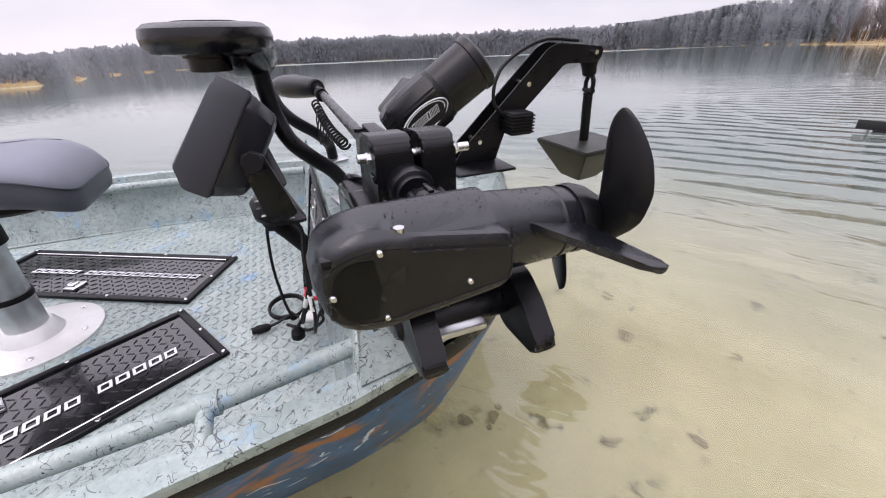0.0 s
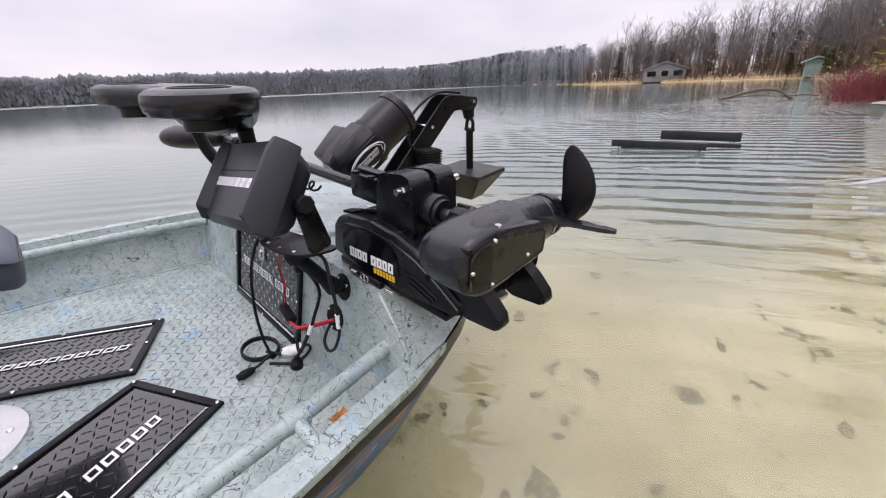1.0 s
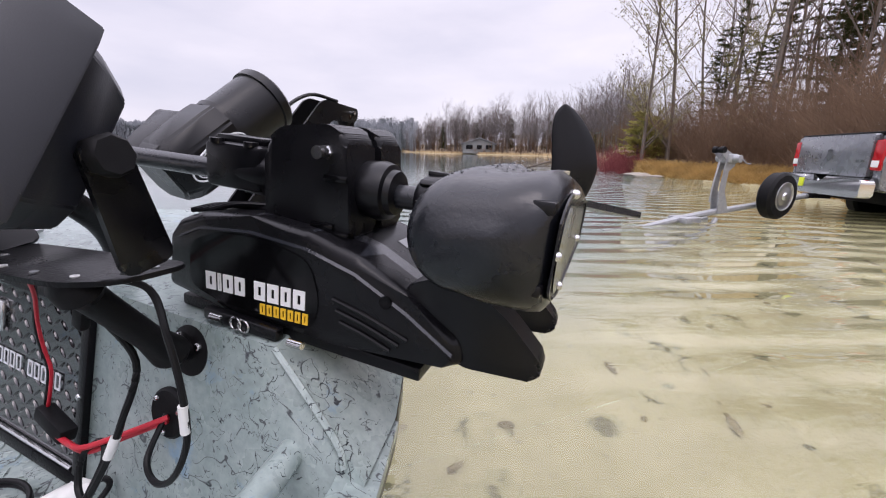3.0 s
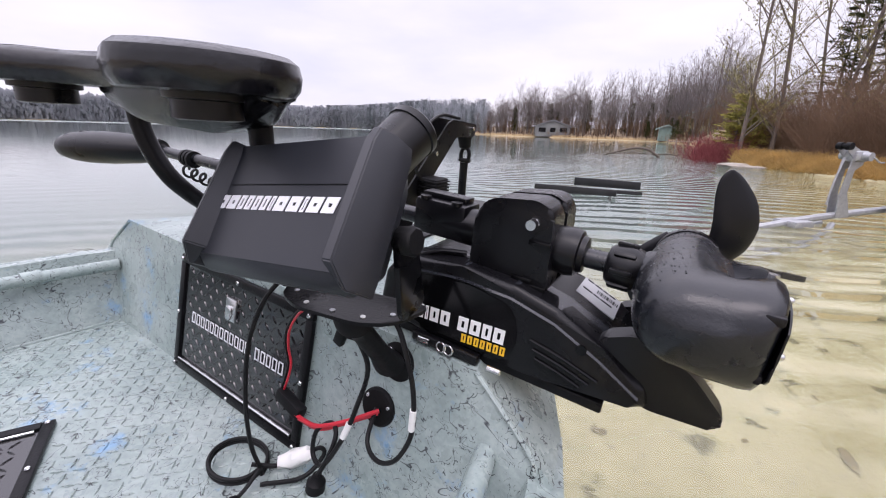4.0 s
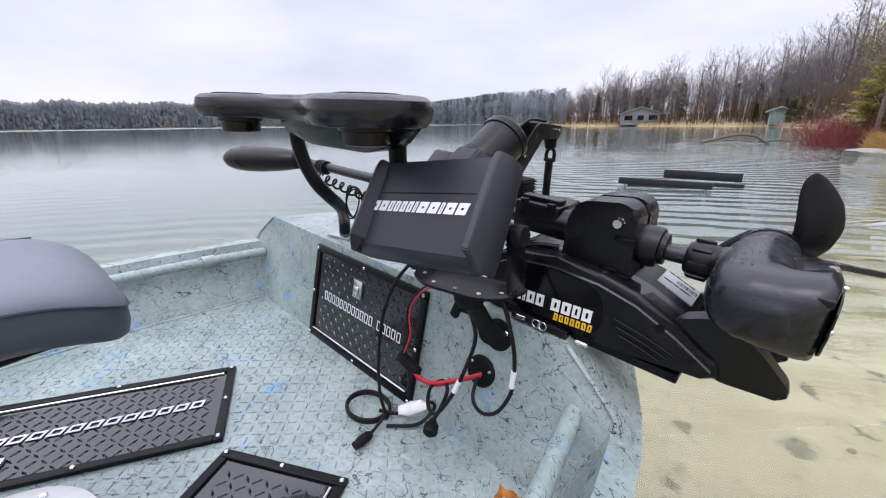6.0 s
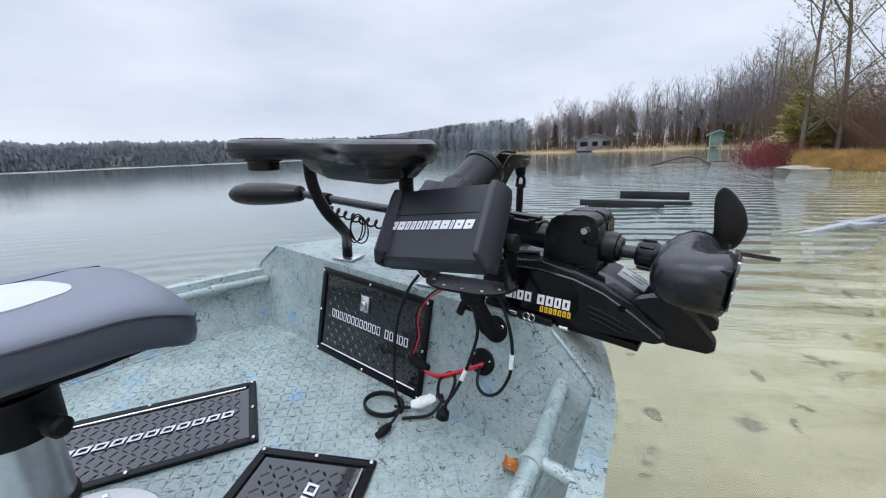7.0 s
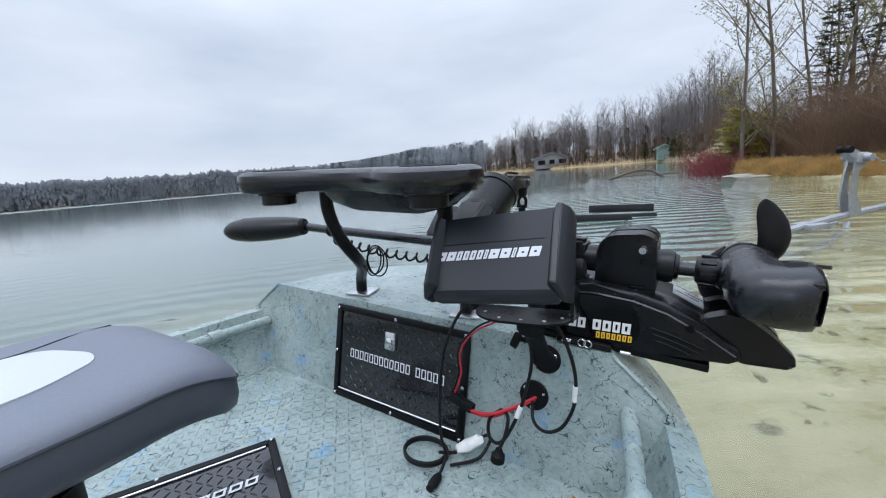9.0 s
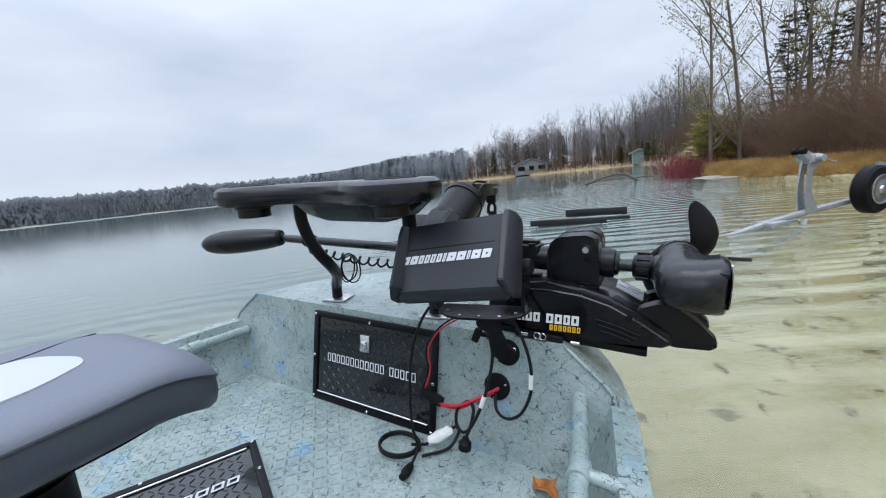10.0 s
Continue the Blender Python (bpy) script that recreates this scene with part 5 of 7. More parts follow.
part("foot_plate", bm, BLACK_METAL, dv)
bm = bmesh.new()
box(bm, (0.075, 0.745, 0.485), (0.07, 0.085, 0.075), bevel=0.006)
cb = part("cord_box", bm, RUBBER, dv)
for k in range(6):
    bm = bmesh.new()
    box(bm, (0.076, 0.745, 0.457 + 0.011 * k), (0.078, 0.092, 0.005), bevel=0.001, seg=1)
    part("fin", bm, RUBBER, cb)
bm = bmesh.new()
tube(bm, [(0.06, 0.71, 0.50), (0.05, 0.66, 0.56), (0.03, 0.70, 0.66), (0.0, 0.86, 0.73), (-0.004, 1.02, 0.726)], 0.006, 8)
part("cable", bm, BLACK_WIRE, dv)
bm = bmesh.new()
lathe(bm, [(-0.012, 0.020), (0.0, 0.033), (0.030, 0.034), (0.050, 0.028), (0.078, 0.025), (0.084, 0.018)], (-0.006, 1.076, 0.690), (0.10, 0.16, -1), 20)
part("roller", bm, RUBBER, dv)

an = thing("pyramid_anchor", "dark pyramid anchor hanging on a rubber-sleeved stem", "anchor", RIG)
bm = bmesh.new()
tube(bm, [(0.0, 1.100, 0.548), (0.0, 1.106, 0.48), (0.0, 1.118, 0.365)], 0.018, 14)
part("stem", bm, BLACK_METAL, an)
bm = bmesh.new()
tube(bm, [V((0.002, 1.097, 0.578)) + V((0.020 * math.cos(a), 0.0, 0.030 * math.sin(a))) for a in np.linspace(0, 2 * math.pi, 17)], 0.0085, 10, 2, cap=False)
lathe(bm, [(-0.026, 0.009), (0.026, 0.009)], (0.002, 1.097, 0.556), (1, 0, 0), 12)
part("shackle", bm, BLACK_METAL, an)
bm = bmesh.new()
rr = rotm(0, 0, 8)
rings = []
for z, s in ((0.362, 0.130), (0.350, 0.134), (0.222, 0.056), (0.212, 0.046)):
    rings.append([V((0, 1.12, z)) + rr @ V((a * s, b * s, 0)) for a, b in ((-1, -1), (1, -1), (1, 1), (-1, 1))])
loft(bm, rings)
bmesh.ops.bevel(bm, geom=list(bm.edges), offset=0.003, segments=2, affect="EDGES")
part("weight", bm, mat("dark_green_black_iron", (0.012, 0.014, 0.010), 0.42, var=0.3, spec=0.3), an)

# ---------------------------------------------------------------- seat on its post
seat = thing("seat_on_post", "grey vinyl casting seat with a white panel on an aluminium post", "seat", BOAT)
SC = V((-0.055, -0.770, 0.0))


def seat_ring(z, grow, drop=0.0):
    """The seat's outline: square behind, rounded in front, the front edge rolled down by drop."""
    out = rounded([(-0.195 - grow, -0.235 - grow), (0.195 + grow, -0.235 - grow), (0.205 + grow, 0.10), (0.168 + grow, 0.244 + grow), (-0.155 - grow, 0.244 + grow), (-0.205 - grow, 0.10)], 0.115, 9)
    return [SC + V((x, y, z - drop * max(0.0, (y - 0.08) / 0.15) ** 2 + 0.02 * x)) for x, y in out]


bm = bmesh.new()
loft(bm, [seat_ring(z, g, d) for z, g, d in ((0.487, 0.002, 0.046), (0.489, 0.006, 0.046), (0.497, 0.004, 0.044), (0.507, -0.006, 0.040), (0.514, -0.022, 0.033), (0.519, -0.048, 0.022), (0.5215, -0.085, 0.009), (0.5225, -0.13, 0.0))])
part("cushion", bm, VINYL_GREY, seat)
bm = bmesh.new()
loft(bm, [seat_ring(z, g, d) for z, g, d in ((0.414, -0.045, 0.046), (0.415, -0.022, 0.048), (0.420, -0.008, 0.049), (0.434, 0.001, 0.049), (0.458, 0.006, 0.048), (0.4865, 0.006, 0.046))])
part("side_band", bm, VINYL_SIDE, seat, "darker slate vinyl side")
bm = bmesh.new()
loft(bm, [seat_ring(z, g, d) for z, g, d in ((0.374, -0.105, 0.0), (0.377, -0.085, 0.0), (0.392, -0.055, 0.02), (0.4145, -0.050, 0.045))])
part("seat_pan", bm, RUBBER, seat, "black moulded seat pan")
bm = bmesh.new()
ring = seat_ring(0.488, 0.0075, 0.046)
tube(bm, ring + ring[:1], 0.0022, 6, 2, cap=False)
part("piping", bm, VINYL_DARK, seat)
bm = bmesh.new()
sw = rounded([(-0.085, -0.22), (0.105, -0.22), (0.115, 0.00), (0.072, 0.080), (0.03, 0.088), (-0.075, 0.05)], 0.05, 6)
loft(bm, [[SC + V((x, y, z + 0.02 * x)) for x, y in sw] for z in (0.512, 0.5240)])
part("white_panel", bm, VINYL_WHITE, seat, "white vinyl panel")
bm = bmesh.new()
tube(bm, [SC + V((-0.080, -0.12, 0.5215)), SC + V((-0.080, 0.03, 0.5212)), SC + V((-0.100, 0.10, 0.5195)), SC + V((-0.125, 0.165, 0.5105))], 0.0014, 6)
part("seam", bm, VINYL_DARK, seat)
PC = V((0.02, -0.800, 0))
bm = bmesh.new()
lathe(bm, [(0.30, 0.060), (0.302, 0.062), (0.370, 0.062), (0.386, 0.072)], PC, (0, 0, 1), 28)
part("swivel", bm, RUBBER, seat)
bm = bmesh.new()
lathe(bm, [(0.02, 0.049), (0.30, 0.049)], PC, (0, 0, 1), 28)
part("post", bm, ALU, seat, "brushed aluminium post")
bm = bmesh.new()
lathe(bm, [(0.14, 0.053), (0.155, 0.053)], PC, (0, 0, 1), 28)
part("post_ring", bm, RUBBER, seat)
bm = bmesh.new()
tube(bm, [PC + V((0.05, 0.02, 0.335)), PC + V((0.095, 0.035, 0.335))], 0.012, 10)
lathe(bm, [(0, 0.018), (0.02, 0.018), (0.026, 0.012)], PC + V((0.09, 0.033, 0.335)), (0.93, 0.35, 0), 14)
part("swivel_knob", bm, RUBBER, seat)
bm = bmesh.new()
lathe(bm, [(0.0, 0.165), (0.006, 0.165), (0.012, 0.150), (0.016, 0.075), (0.045, 0.060), (0.05, 0.055)], PC, (0, 0, 1), 40)
basep = part("post_base", bm, mat("satin_white_plate", (0.66, 0.66, 0.65), 0.35, 0.2, var=0.1), seat, "round satin white floor plate")
for k in range(6):
    a = k * math.pi / 3 + 0.3
    bm = bmesh.new()
    screw(bm, PC + V((0.135 * math.cos(a), 0.135 * math.sin(a), 0.013)), (0, 0, 1), 0.008)
    part("bolt", bm, STEEL, basep)

# ---------------------------------------------------------------- wiring on the locker and floor
por = thing("cable_grommet", "black rubber cable grommet screwed into the locker face", "grommet", BOAT)
GC = on_face(0.455, 0.195)
bm = bmesh.new()
lathe(bm, [(-0.002, 0.038), (0.005, 0.038), (0.008, 0.034), (0.006, 0.020)], GC, FZ, 28)
part("flange", bm, RUBBER, por)
for k in range(3):
    a = k * 2.1 + 0.4
    bm = bmesh.new()
    screw(bm, GC + FX * 0.029 * math.cos(a) + FY * 0.029 * math.sin(a) + FZ * 0.008, FZ, 0.004)
    part("screw", bm, STEEL, por)


def cable(name, label, pts, r, material, category="cable"):
    th = thing(name, label, category, BOAT)
    bm = bmesh.new()
    tube(bm, pts, r, 8, 6)
    part("lead", bm, material, th)
    return th


def ring_pts(c, rx, ry, a0, a1, n, tilt=0.0, lift=0.0):
    return [V((c[0] + rx * math.cos(a), c[1] + ry * math.sin(a), c[2] + tilt * math.sin(a) + lift * k / n)) for k, a in enumerate(np.linspace(a0, a1, n))]


# red battery lead from the grommet to a plug at the hatch's corner
red = cable("battery_lead", "red and black battery lead plugged in beside the locker hatch",
            [GC + FZ * 0.012 + FX * 0.01, on_face(0.425, 0.172, 0.05), on_face(0.37, 0.142, 0.065), on_face(0.325, 0.130, 0.060), on_face(0.300, 0.131, 0.060)], 0.0042, RED_WIRE)
bm = bmesh.new()
tube(bm, [GC + FZ * 0.010 + FX * 0.006 - FY * 0.008, on_face(0.415, 0.160, 0.045), on_face(0.365, 0.130, 0.056), on_face(0.300, 0.122, 0.055)], 0.004, 8)
part("second_lead", bm, RED_WIRE, red)
bm = bmesh.new()
box(bm, on_face(0.272, 0.140, 0.052), (0.075, 0.024, 0.024), axes(FX, FY, FZ) @ rotm(0, 0, -14), bevel=0.004)
part("plug", bm, RUBBER, red, "black plug")
for off, mt, nm in ((0.0, RED_WIRE, "red_lead"), (0.008, BLACK_WIRE, "black_lead")):
    bm = bmesh.new()
    tube(bm, [on_face(0.243 - off, 0.150, 0.05), on_face(0.258 - off, 0.185, 0.055), on_face(0.268 - off, 0.225, 0.06), on_face(0.266 - off, 0.262, 0.07), on_face(0.282 - off, 0.305, 0.085), on_face(0.330, 0.355 + off, 0.11), V((0.395, -0.078, 0.425 + off))], 0.0025, 8)
    part(nm, bm, mt, red)
# long transducer cable: down from the fish finder, two turns on the floor
down = [V((0.300, -0.060, 0.440)), V((0.283, -0.085, 0.400)), V((0.262, -0.105, 0.320)), V((0.252, -0.115, 0.20)), V((0.248, -0.110, 0.09)), V((0.256, -0.100, 0.030))]
coil = ring_pts((0.195, -0.108, 0.012), 0.062, 0.052, 0.2, 0.2 + 4 * math.pi, 22, 0.0, 0.018)
tail = [V((0.262, -0.115, 0.028)), V((0.268, -0.145, 0.020)), V((0.270, -0.170, 0.016))]
tc = cable("transducer_cable", "black cable hanging from the fish finder and coiled on the floor", down + coil + tail, 0.0042, BLACK_WIRE)
bm = bmesh.new()
lathe(bm, [(0, 0.008), (0.01, 0.012), (0.035, 0.013), (0.04, 0.010), (0.05, 0.010)], (0.270, -0.160, 0.016), (0.05, -1, 0), 14)
part("connector", bm, RUBBER, tc)
# second cable with white tag
c2 = cable("power_cable", "black power cable with a white wrapped tag lying by the locker",
           [V((0.235, -0.105, 0.03)), V((0.270, -0.075, 0.022)), V((0.300, -0.040, 0.030)), V((0.335, -0.018, 0.060)), V((0.346, -0.018, 0.045)), V((0.330, -0.06, 0.015)), V((0.275, -0.115, 0.012))], 0.0046, BLACK_WIRE)
bm = bmesh.new()
rings = []
for q in np.linspace(0, 1, 6):
    cc = V((0.270, -0.070, 0.026)) * (1 - q) + V((0.328, -0.026, 0.050)) * q
    s = 0.015 + 0.009 * math.sin(q * math.pi) + 0.003 * math.sin(q * 17)
    rings.append([cc + V((s * 0.55 * math.cos(a), -s * 0.55 * math.cos(a), s * 0.75 * math.sin(a) + 0.003 * math.cos(3 * a + 9 * q))) for a in np.linspace(0, 2 * math.pi, 11)[:-1]])
loft(bm, rings)
part("tag", bm, WHITE_PLASTIC, c2, "crumpled white tag")
# loop with a round plug from the ball mount
c3 = cable("charger_cable", "black cable looping below the ball mount to a round plug",
           [V((0.470, -0.060, 0.40)), on_face(0.462, 0.29, 0.06), on_face(0.452, 0.21, 0.065), on_face(0.440, 0.16, 0.07), on_face(0.415, 0.10, 0.075), on_face(0.390, 0.075, 0.07), on_face(0.365, 0.085, 0.065), on_face(0.362, 0.125, 0.06), on_face(0.392, 0.155, 0.055),
            on_face(0.412, 0.14, 0.06), on_face(0.412, 0.10, 0.075), on_face(0.404, 0.070, 0.085)], 0.0046, BLACK_WIRE)
bm = bmesh.new()
lathe(bm, [(0, 0.008), (0.012, 0.012), (0.016, 0.017), (0.034, 0.018), (0.038, 0.012)], on_face(0.404, 0.072, 0.085), (-0.1, -0.1, -1), 16)
part("plug", bm, RUBBER, c3)
bm = bmesh.new()
tube(bm, [on_face(0.446, 0.185, 0.0675), on_face(0.438, 0.155, 0.0705)], 0.0062, 10)
part("label_sleeve", bm, WHITE_PLASTIC, c3, "white label sleeve")
c4 = cable("sonar_cable", "black cable arching from the fish finder to the grommet",
           [V((0.500, -0.060, 0.44)), on_face(0.525, 0.40, 0.09), on_face(0.555, 0.35, 0.085), on_face(0.572, 0.29, 0.075), on_face(0.570, 0.22, 0.06), on_face(0.545, 0.160, 0.055), on_face(0.505, 0.135, 0.05), on_face(0.470, 0.150, 0.04), GC + FZ * 0.008], 0.0043, BLACK_WIRE)
bm = bmesh.new()
tube(bm, [on_face(0.573, 0.270, 0.072), on_face(0.571, 0.232, 0.0635)], 0.0058, 10)
part("label_sleeve", bm, WHITE_PLASTIC, c4, "white label sleeve")

# a curled dead leaf in the corner of the floor
lf = bmesh.new()
g = []
for i in range(9):
    row = []
    for j in range(5):
        x, y = (i - 4) / 4, (j - 2) / 2
        w = (1 - abs(x) ** 1.8) * (0.75 + 0.25 * math.cos(i * 2.6))
        row.append(lf.verts.new((0.615 + 0.055 * x * 0.7 + 0.018 * y * w, -0.085 + 0.050 * x * -0.6 + 0.030 * y * w, 0.012 + 0.018 * abs(y) * w + 0.012 * math.sin(x * 3))))
    g.append(row)
for i in range(8):
    for j in range(4):
        lf.faces.new((g[i][j], g[i + 1][j], g[i + 1][j + 1], g[i][j + 1]))
lfo = obj("dead_leaf", lf, LEAF_ORANGE, BOAT)
sol = lfo.modifiers.new("thick", "SOLIDIFY")
sol.thickness = 0.0012
tagged(lfo, "curled orange-brown dead oak leaf on the boat floor", "leaf")

# ---------------------------------------------------------------- woods
def stick(verts, faces, a, b, ra, rb, seg=3):
    """A tapered stick between two points, appended to plain lists."""
    d = (b - a)
    if d.length < 1e-5:
        return
    d.normalize()
    x = d.cross(Vector((0.31, 0.17, 0.93)))
    x.normalize()
    y = d.cross(x)
    k = len(verts)
    for p, r in ((a, ra), (b, rb)):
        for i in range(seg):
            t = 2 * math.pi * i / seg
            verts.append(p + x * (r * math.cos(t)) + y * (r * math.sin(t)))
    for i in range(seg):
        j = (i + 1) % seg
        faces.append((k + i, k + j, k + seg + j, k + seg + i))


def twig(verts, faces, a, b, w):
    """A fine twig as one slim blade."""
    d = b - a
    t = (a.x * 7.1 + a.y * 3.7 + b.x * 11.3 + a.z * 5.9) % 6.283
    s = d.cross(Vector((math.cos(t), math.sin(t), 0.3)))
    if s.length < 1e-6:
        return
    s.normalize()
    k = len(verts)
    verts += [a + s * w, a - s * w, b]
    faces.append((k, k + 1, k + 2))


def grow(rnd, tv, tf, cv, cf, p, d, length, r, level, top_level, spread=38):
    """Recursive bare branches: thick ones to the trunk's lists, fine ones to the crown's."""
    segs = 4 if level == 0 else 3
    q = p
    for s in range(segs):
        bend = 0.07 if level == 0 else 0.20
        d = (d + Vector((rnd.uniform(-bend, bend), rnd.uniform(-bend, bend), rnd.uniform(-0.02, 0.10)))).normalized()
        e = q + d * (length / segs)
        r1 = r * (1 - 0.62 * (s + 1) / segs)
        r0 = r * (1 - 0.62 * s / segs)
        if level <= 1:
            stick(tv, tf, q, e, r0, r1, 6 if level == 0 else 4)
        elif level == 2:
            stick(cv, cf, q, e, r0, r1, 3)
        else:
            twig(cv, cf, q, e, r0)
        if level < top_level and (level > 0 or s >= 1 or rnd.random() < 0.6):
            for _ in range(rnd.choice((2, 3, 3)) if level else rnd.choice((2, 3, 4))):
                a = rnd.uniform(0, 2 * math.pi)
                side = Vector((math.cos(a), math.sin(a), rnd.uniform(0.15, 0.7)))
                dd = (d * math.cos(radians(spread)) + side.normalized() * math.sin(radians(spread))).normalized()
                grow(rnd, tv, tf, cv, cf, q.lerp(e, rnd.uniform(0.2, 1)), dd, length * rnd.uniform(0.32, 0.55), r1 * 0.55, level + 1, top_level, spread)
        q = e


def bare_tree(name, seed, height, r, label, levels=3, matrix=None, leafy=False, bark=None):
    rnd = random.Random(seed)
    tv, tf, cv, cf = [], [], [], []
    grow(rnd, tv, tf, cv, cf, Vector((0, 0, -0.3)), Vector((rnd.uniform(-.06, .06), rnd.uniform(-.06, .06), 1)), height, r, 0, levels, 58 if leafy else 44)
    th = thing(name, label, "tree", matrix, group="bare trees")
    raw("trunk", tv, tf, bark or BARK, parent=th)
    if leafy:
        k0 = len(cv)
        idx = [i for i in range(0, k0, 3)]
        for i in rnd.sample(idx, min(len(idx), 3200)):
            c = cv[i] + Vector((rnd.uniform(-.1, .1), rnd.uniform(-.1, .1), rnd.uniform(-.1, .1)))
            k = len(cv)
            s = rnd.uniform(0.03, 0.065)
            u_ = Vector((rnd.uniform(-1, 1), rnd.uniform(-1, 1), rnd.uniform(-1, 1))).normalized()
            w_ = u_.cross(Vector((0.3, 0.5, 0.8))).normalized()
            cv += [c + u_ * s, c + w_ * s * 0.5, c - u_ * s, c - w_ * s * 0.5]
            cf.append((k, k + 1, k + 2, k + 3))
    raw("crown", cv, cf, TWIG if not leafy else mat("twigs_and_buds", (0.24, 0.215, 0.085), 0.9, var=0.4, scale=2), parent=th)
    return th


def conifer(name, seed, height, r, label, material, matrix=None, wide=0.24):
    """Whorls of drooping limbs carrying many slim needle sprays."""
    rnd = random.Random(seed)
    tv, tf, cv, cf = [], [], [], []
    top = Vector((rnd.uniform(-.2, .2), rnd.uniform(-.2, .2), height))
    stick(tv, tf, Vector((0, 0, -0.3)), top, r, r * 0.12, 7)
    z = height * 0.12
    while z < height * 0.97:
        q = z / height
        reach = height * wide * (1 - q) ** 0.75 + 0.25
        for _ in range(rnd.choice((3, 4, 5))):
            a = rnd.uniform(0, 2 * math.pi)
            ln = reach * rnd.uniform(0.55, 1.1)
            o = top * q
            e = o + Vector((math.cos(a) * ln, math.sin(a) * ln, ln * rnd.uniform(-0.15, 0.28)))
            stick(tv, tf, o, e, 0.02 + 0.02 * (1 - q), 0.006, 3)
            for m_ in range(int(26 + 20 * ln)):
                p = o.lerp(e, rnd.uniform(0.22, 1.0))
                v = Vector((rnd.uniform(-1, 1), rnd.uniform(-1, 1), rnd.uniform(-0.5, 0.4))) * rnd.uniform(0.16, 0.42)
                s = v.cross(Vector((0.2, 0.3, 0.9))).normalized() * rnd.uniform(0.03, 0.07)
                k = len(cv)
                cv += [p + s, p - s, p + v]
                cf.append((k, k + 1, k + 2))
        z += rnd.uniform(0.25, 0.5) * height / 12
    th = thing(name, label, "tree", matrix, group="conifers")
    raw("trunk", tv, tf, BARK, parent=th)
    raw("crown", cv, cf, material, parent=th)
    return th


def stand(h, d, s=1.0, turn=0.0):
    p = polar(h, d, ground_z(h, d))
    return Matrix.Translation(p) @ Matrix.Rotation(turn, 4, "Z") @ Matrix.Diagonal((s, s, s, 1))


rnd = random.Random(11)
# near woods on the bank: bare hardwoods, a few pines
protos = [bare_tree("bare_tree", 20 + k, 11 + 1.6 * k, 0.09 + 0.012 * k, "tall leafless grey-brown hardwood tree on the bank", 3, stand(14.0 + 5.5 * k, 26.5 + 1.4 * (k % 3))) for k in range(4)]
for k in range(34):
    h = 0.5 + 42 * (k + rnd.random()) / 34
    d = max(shore_at(h) + 6.0, 25.5 if h < 6 else 22.5) + rnd.uniform(0, 17)
    copy_thing(protos[k % 4], stand(h, d, rnd.uniform(0.75, 1.15) * (0.75 if h < -1 else 1.0), rnd.uniform(0, 6.28)))
budding = bare_tree("budding_tree", 77, 9.0, 0.085, "slender tree with first pale buds leaning over the shore", 3, stand(-5.0, 22.4), leafy=True)
copy_thing(budding, stand(-2.2, 23.0, 1.1, 2.0))
copy_thing(budding, stand(-6.4, 25.5, 0.75, 4.0))
copy_thing(budding, stand(2.4, 24.0, 0.9, 5.2))
pine = conifer("pine_tree", 5, 12.0, 0.16, "dark green pine among the bare trees", NEEDLE, stand(12.5, 31))
for k in range(13):
    h = -1 + 40 * (k + rnd.random()) / 13
    copy_thing(pine, stand(h, max(shore_at(h) + 12, 29) + rnd.uniform(0, 8), rnd.uniform(0.6, 1.25), rnd.uniform(0, 6.28)))
cedar = conifer("cedar_tree", 9, 3.6, 0.07, "low yellow-green cedar at the edge of the bank", NEEDLE_YELLOW, stand(-5.6, 23.5, 0.72), 0.42)
copy_thing(cedar, stand(-4.3, 24.2, 0.85, 1.0))
copy_thing(cedar, stand(-6.3, 25.5, 0.7, 2.0))
copy_thing(cedar, stand(-2.9, 25.0, 0.8, 3.1))


def brush(name, label, spots, material, hmin, hmax, width, category="brush", lean=0.45, forks=4):
    """Many arching stems with side twigs, as one uncountable thicket."""
    verts, faces = [], []
    for p in spots:
        ht = rnd.uniform(hmin, hmax)
        a = rnd.uniform(0, 2 * math.pi)
        le = rnd.uniform(0.05, lean)
        q = p.copy()
        d = Vector((math.cos(a) * le, math.sin(a) * le, 1)).normalized()
        for s in range(3):
            e = q + d * ht / 3
            twig(verts, faces, q - d * ht * 0.04, e + d * ht * 0.06, width * (1 - 0.25 * s))
            for _ in range(forks):
                b = q.lerp(e, rnd.random())
                v = (d + Vector((rnd.uniform(-.8, .8), rnd.uniform(-.8, .8), rnd.uniform(-.1, .4)))).normalized() * ht * rnd.uniform(0.12, 0.32)
                twig(verts, faces, b, b + v, width * 0.5)
            q = e
            d = (d + Vector((math.cos(a), math.sin(a), -0.35)) * 0.13).normalized()
    ob = raw(name, verts, faces, material)
    return tagged(ob, label, category, kind="stuff")


spots = []
for _ in range(7500):
    h = rnd.uniform(-4.8, 46)
    d = shore_at(h) + rnd.uniform(2.6, 12) + (2.0 if h < 0 else 0)
    spots.append(polar(h, d, ground_z(h, d) - 0.05))
brush("brown_thicket", "dense thicket of bare brown shrubs along the bank", spots, TWIG, 1.2, 3.8, 0.011, lean=1.1, forks=5)
spots = []
for _ in range(700):
    h = rnd.gauss(-7.7, 1.15)
    d = 23.5 + rnd.gauss(0, 1.6)
    spots.append(polar(h, d, max(-0.05, ground_z(h, d)) - 0.05))
brush("red_dogwood", "red-twigged dogwood shrubs at the water's edge", spots, TWIG_RED, 0.4, 1.45, 0.009, "shrub", lean=0.9, forks=6)

# dry grass tufts hanging over the bank
verts, faces = [], []
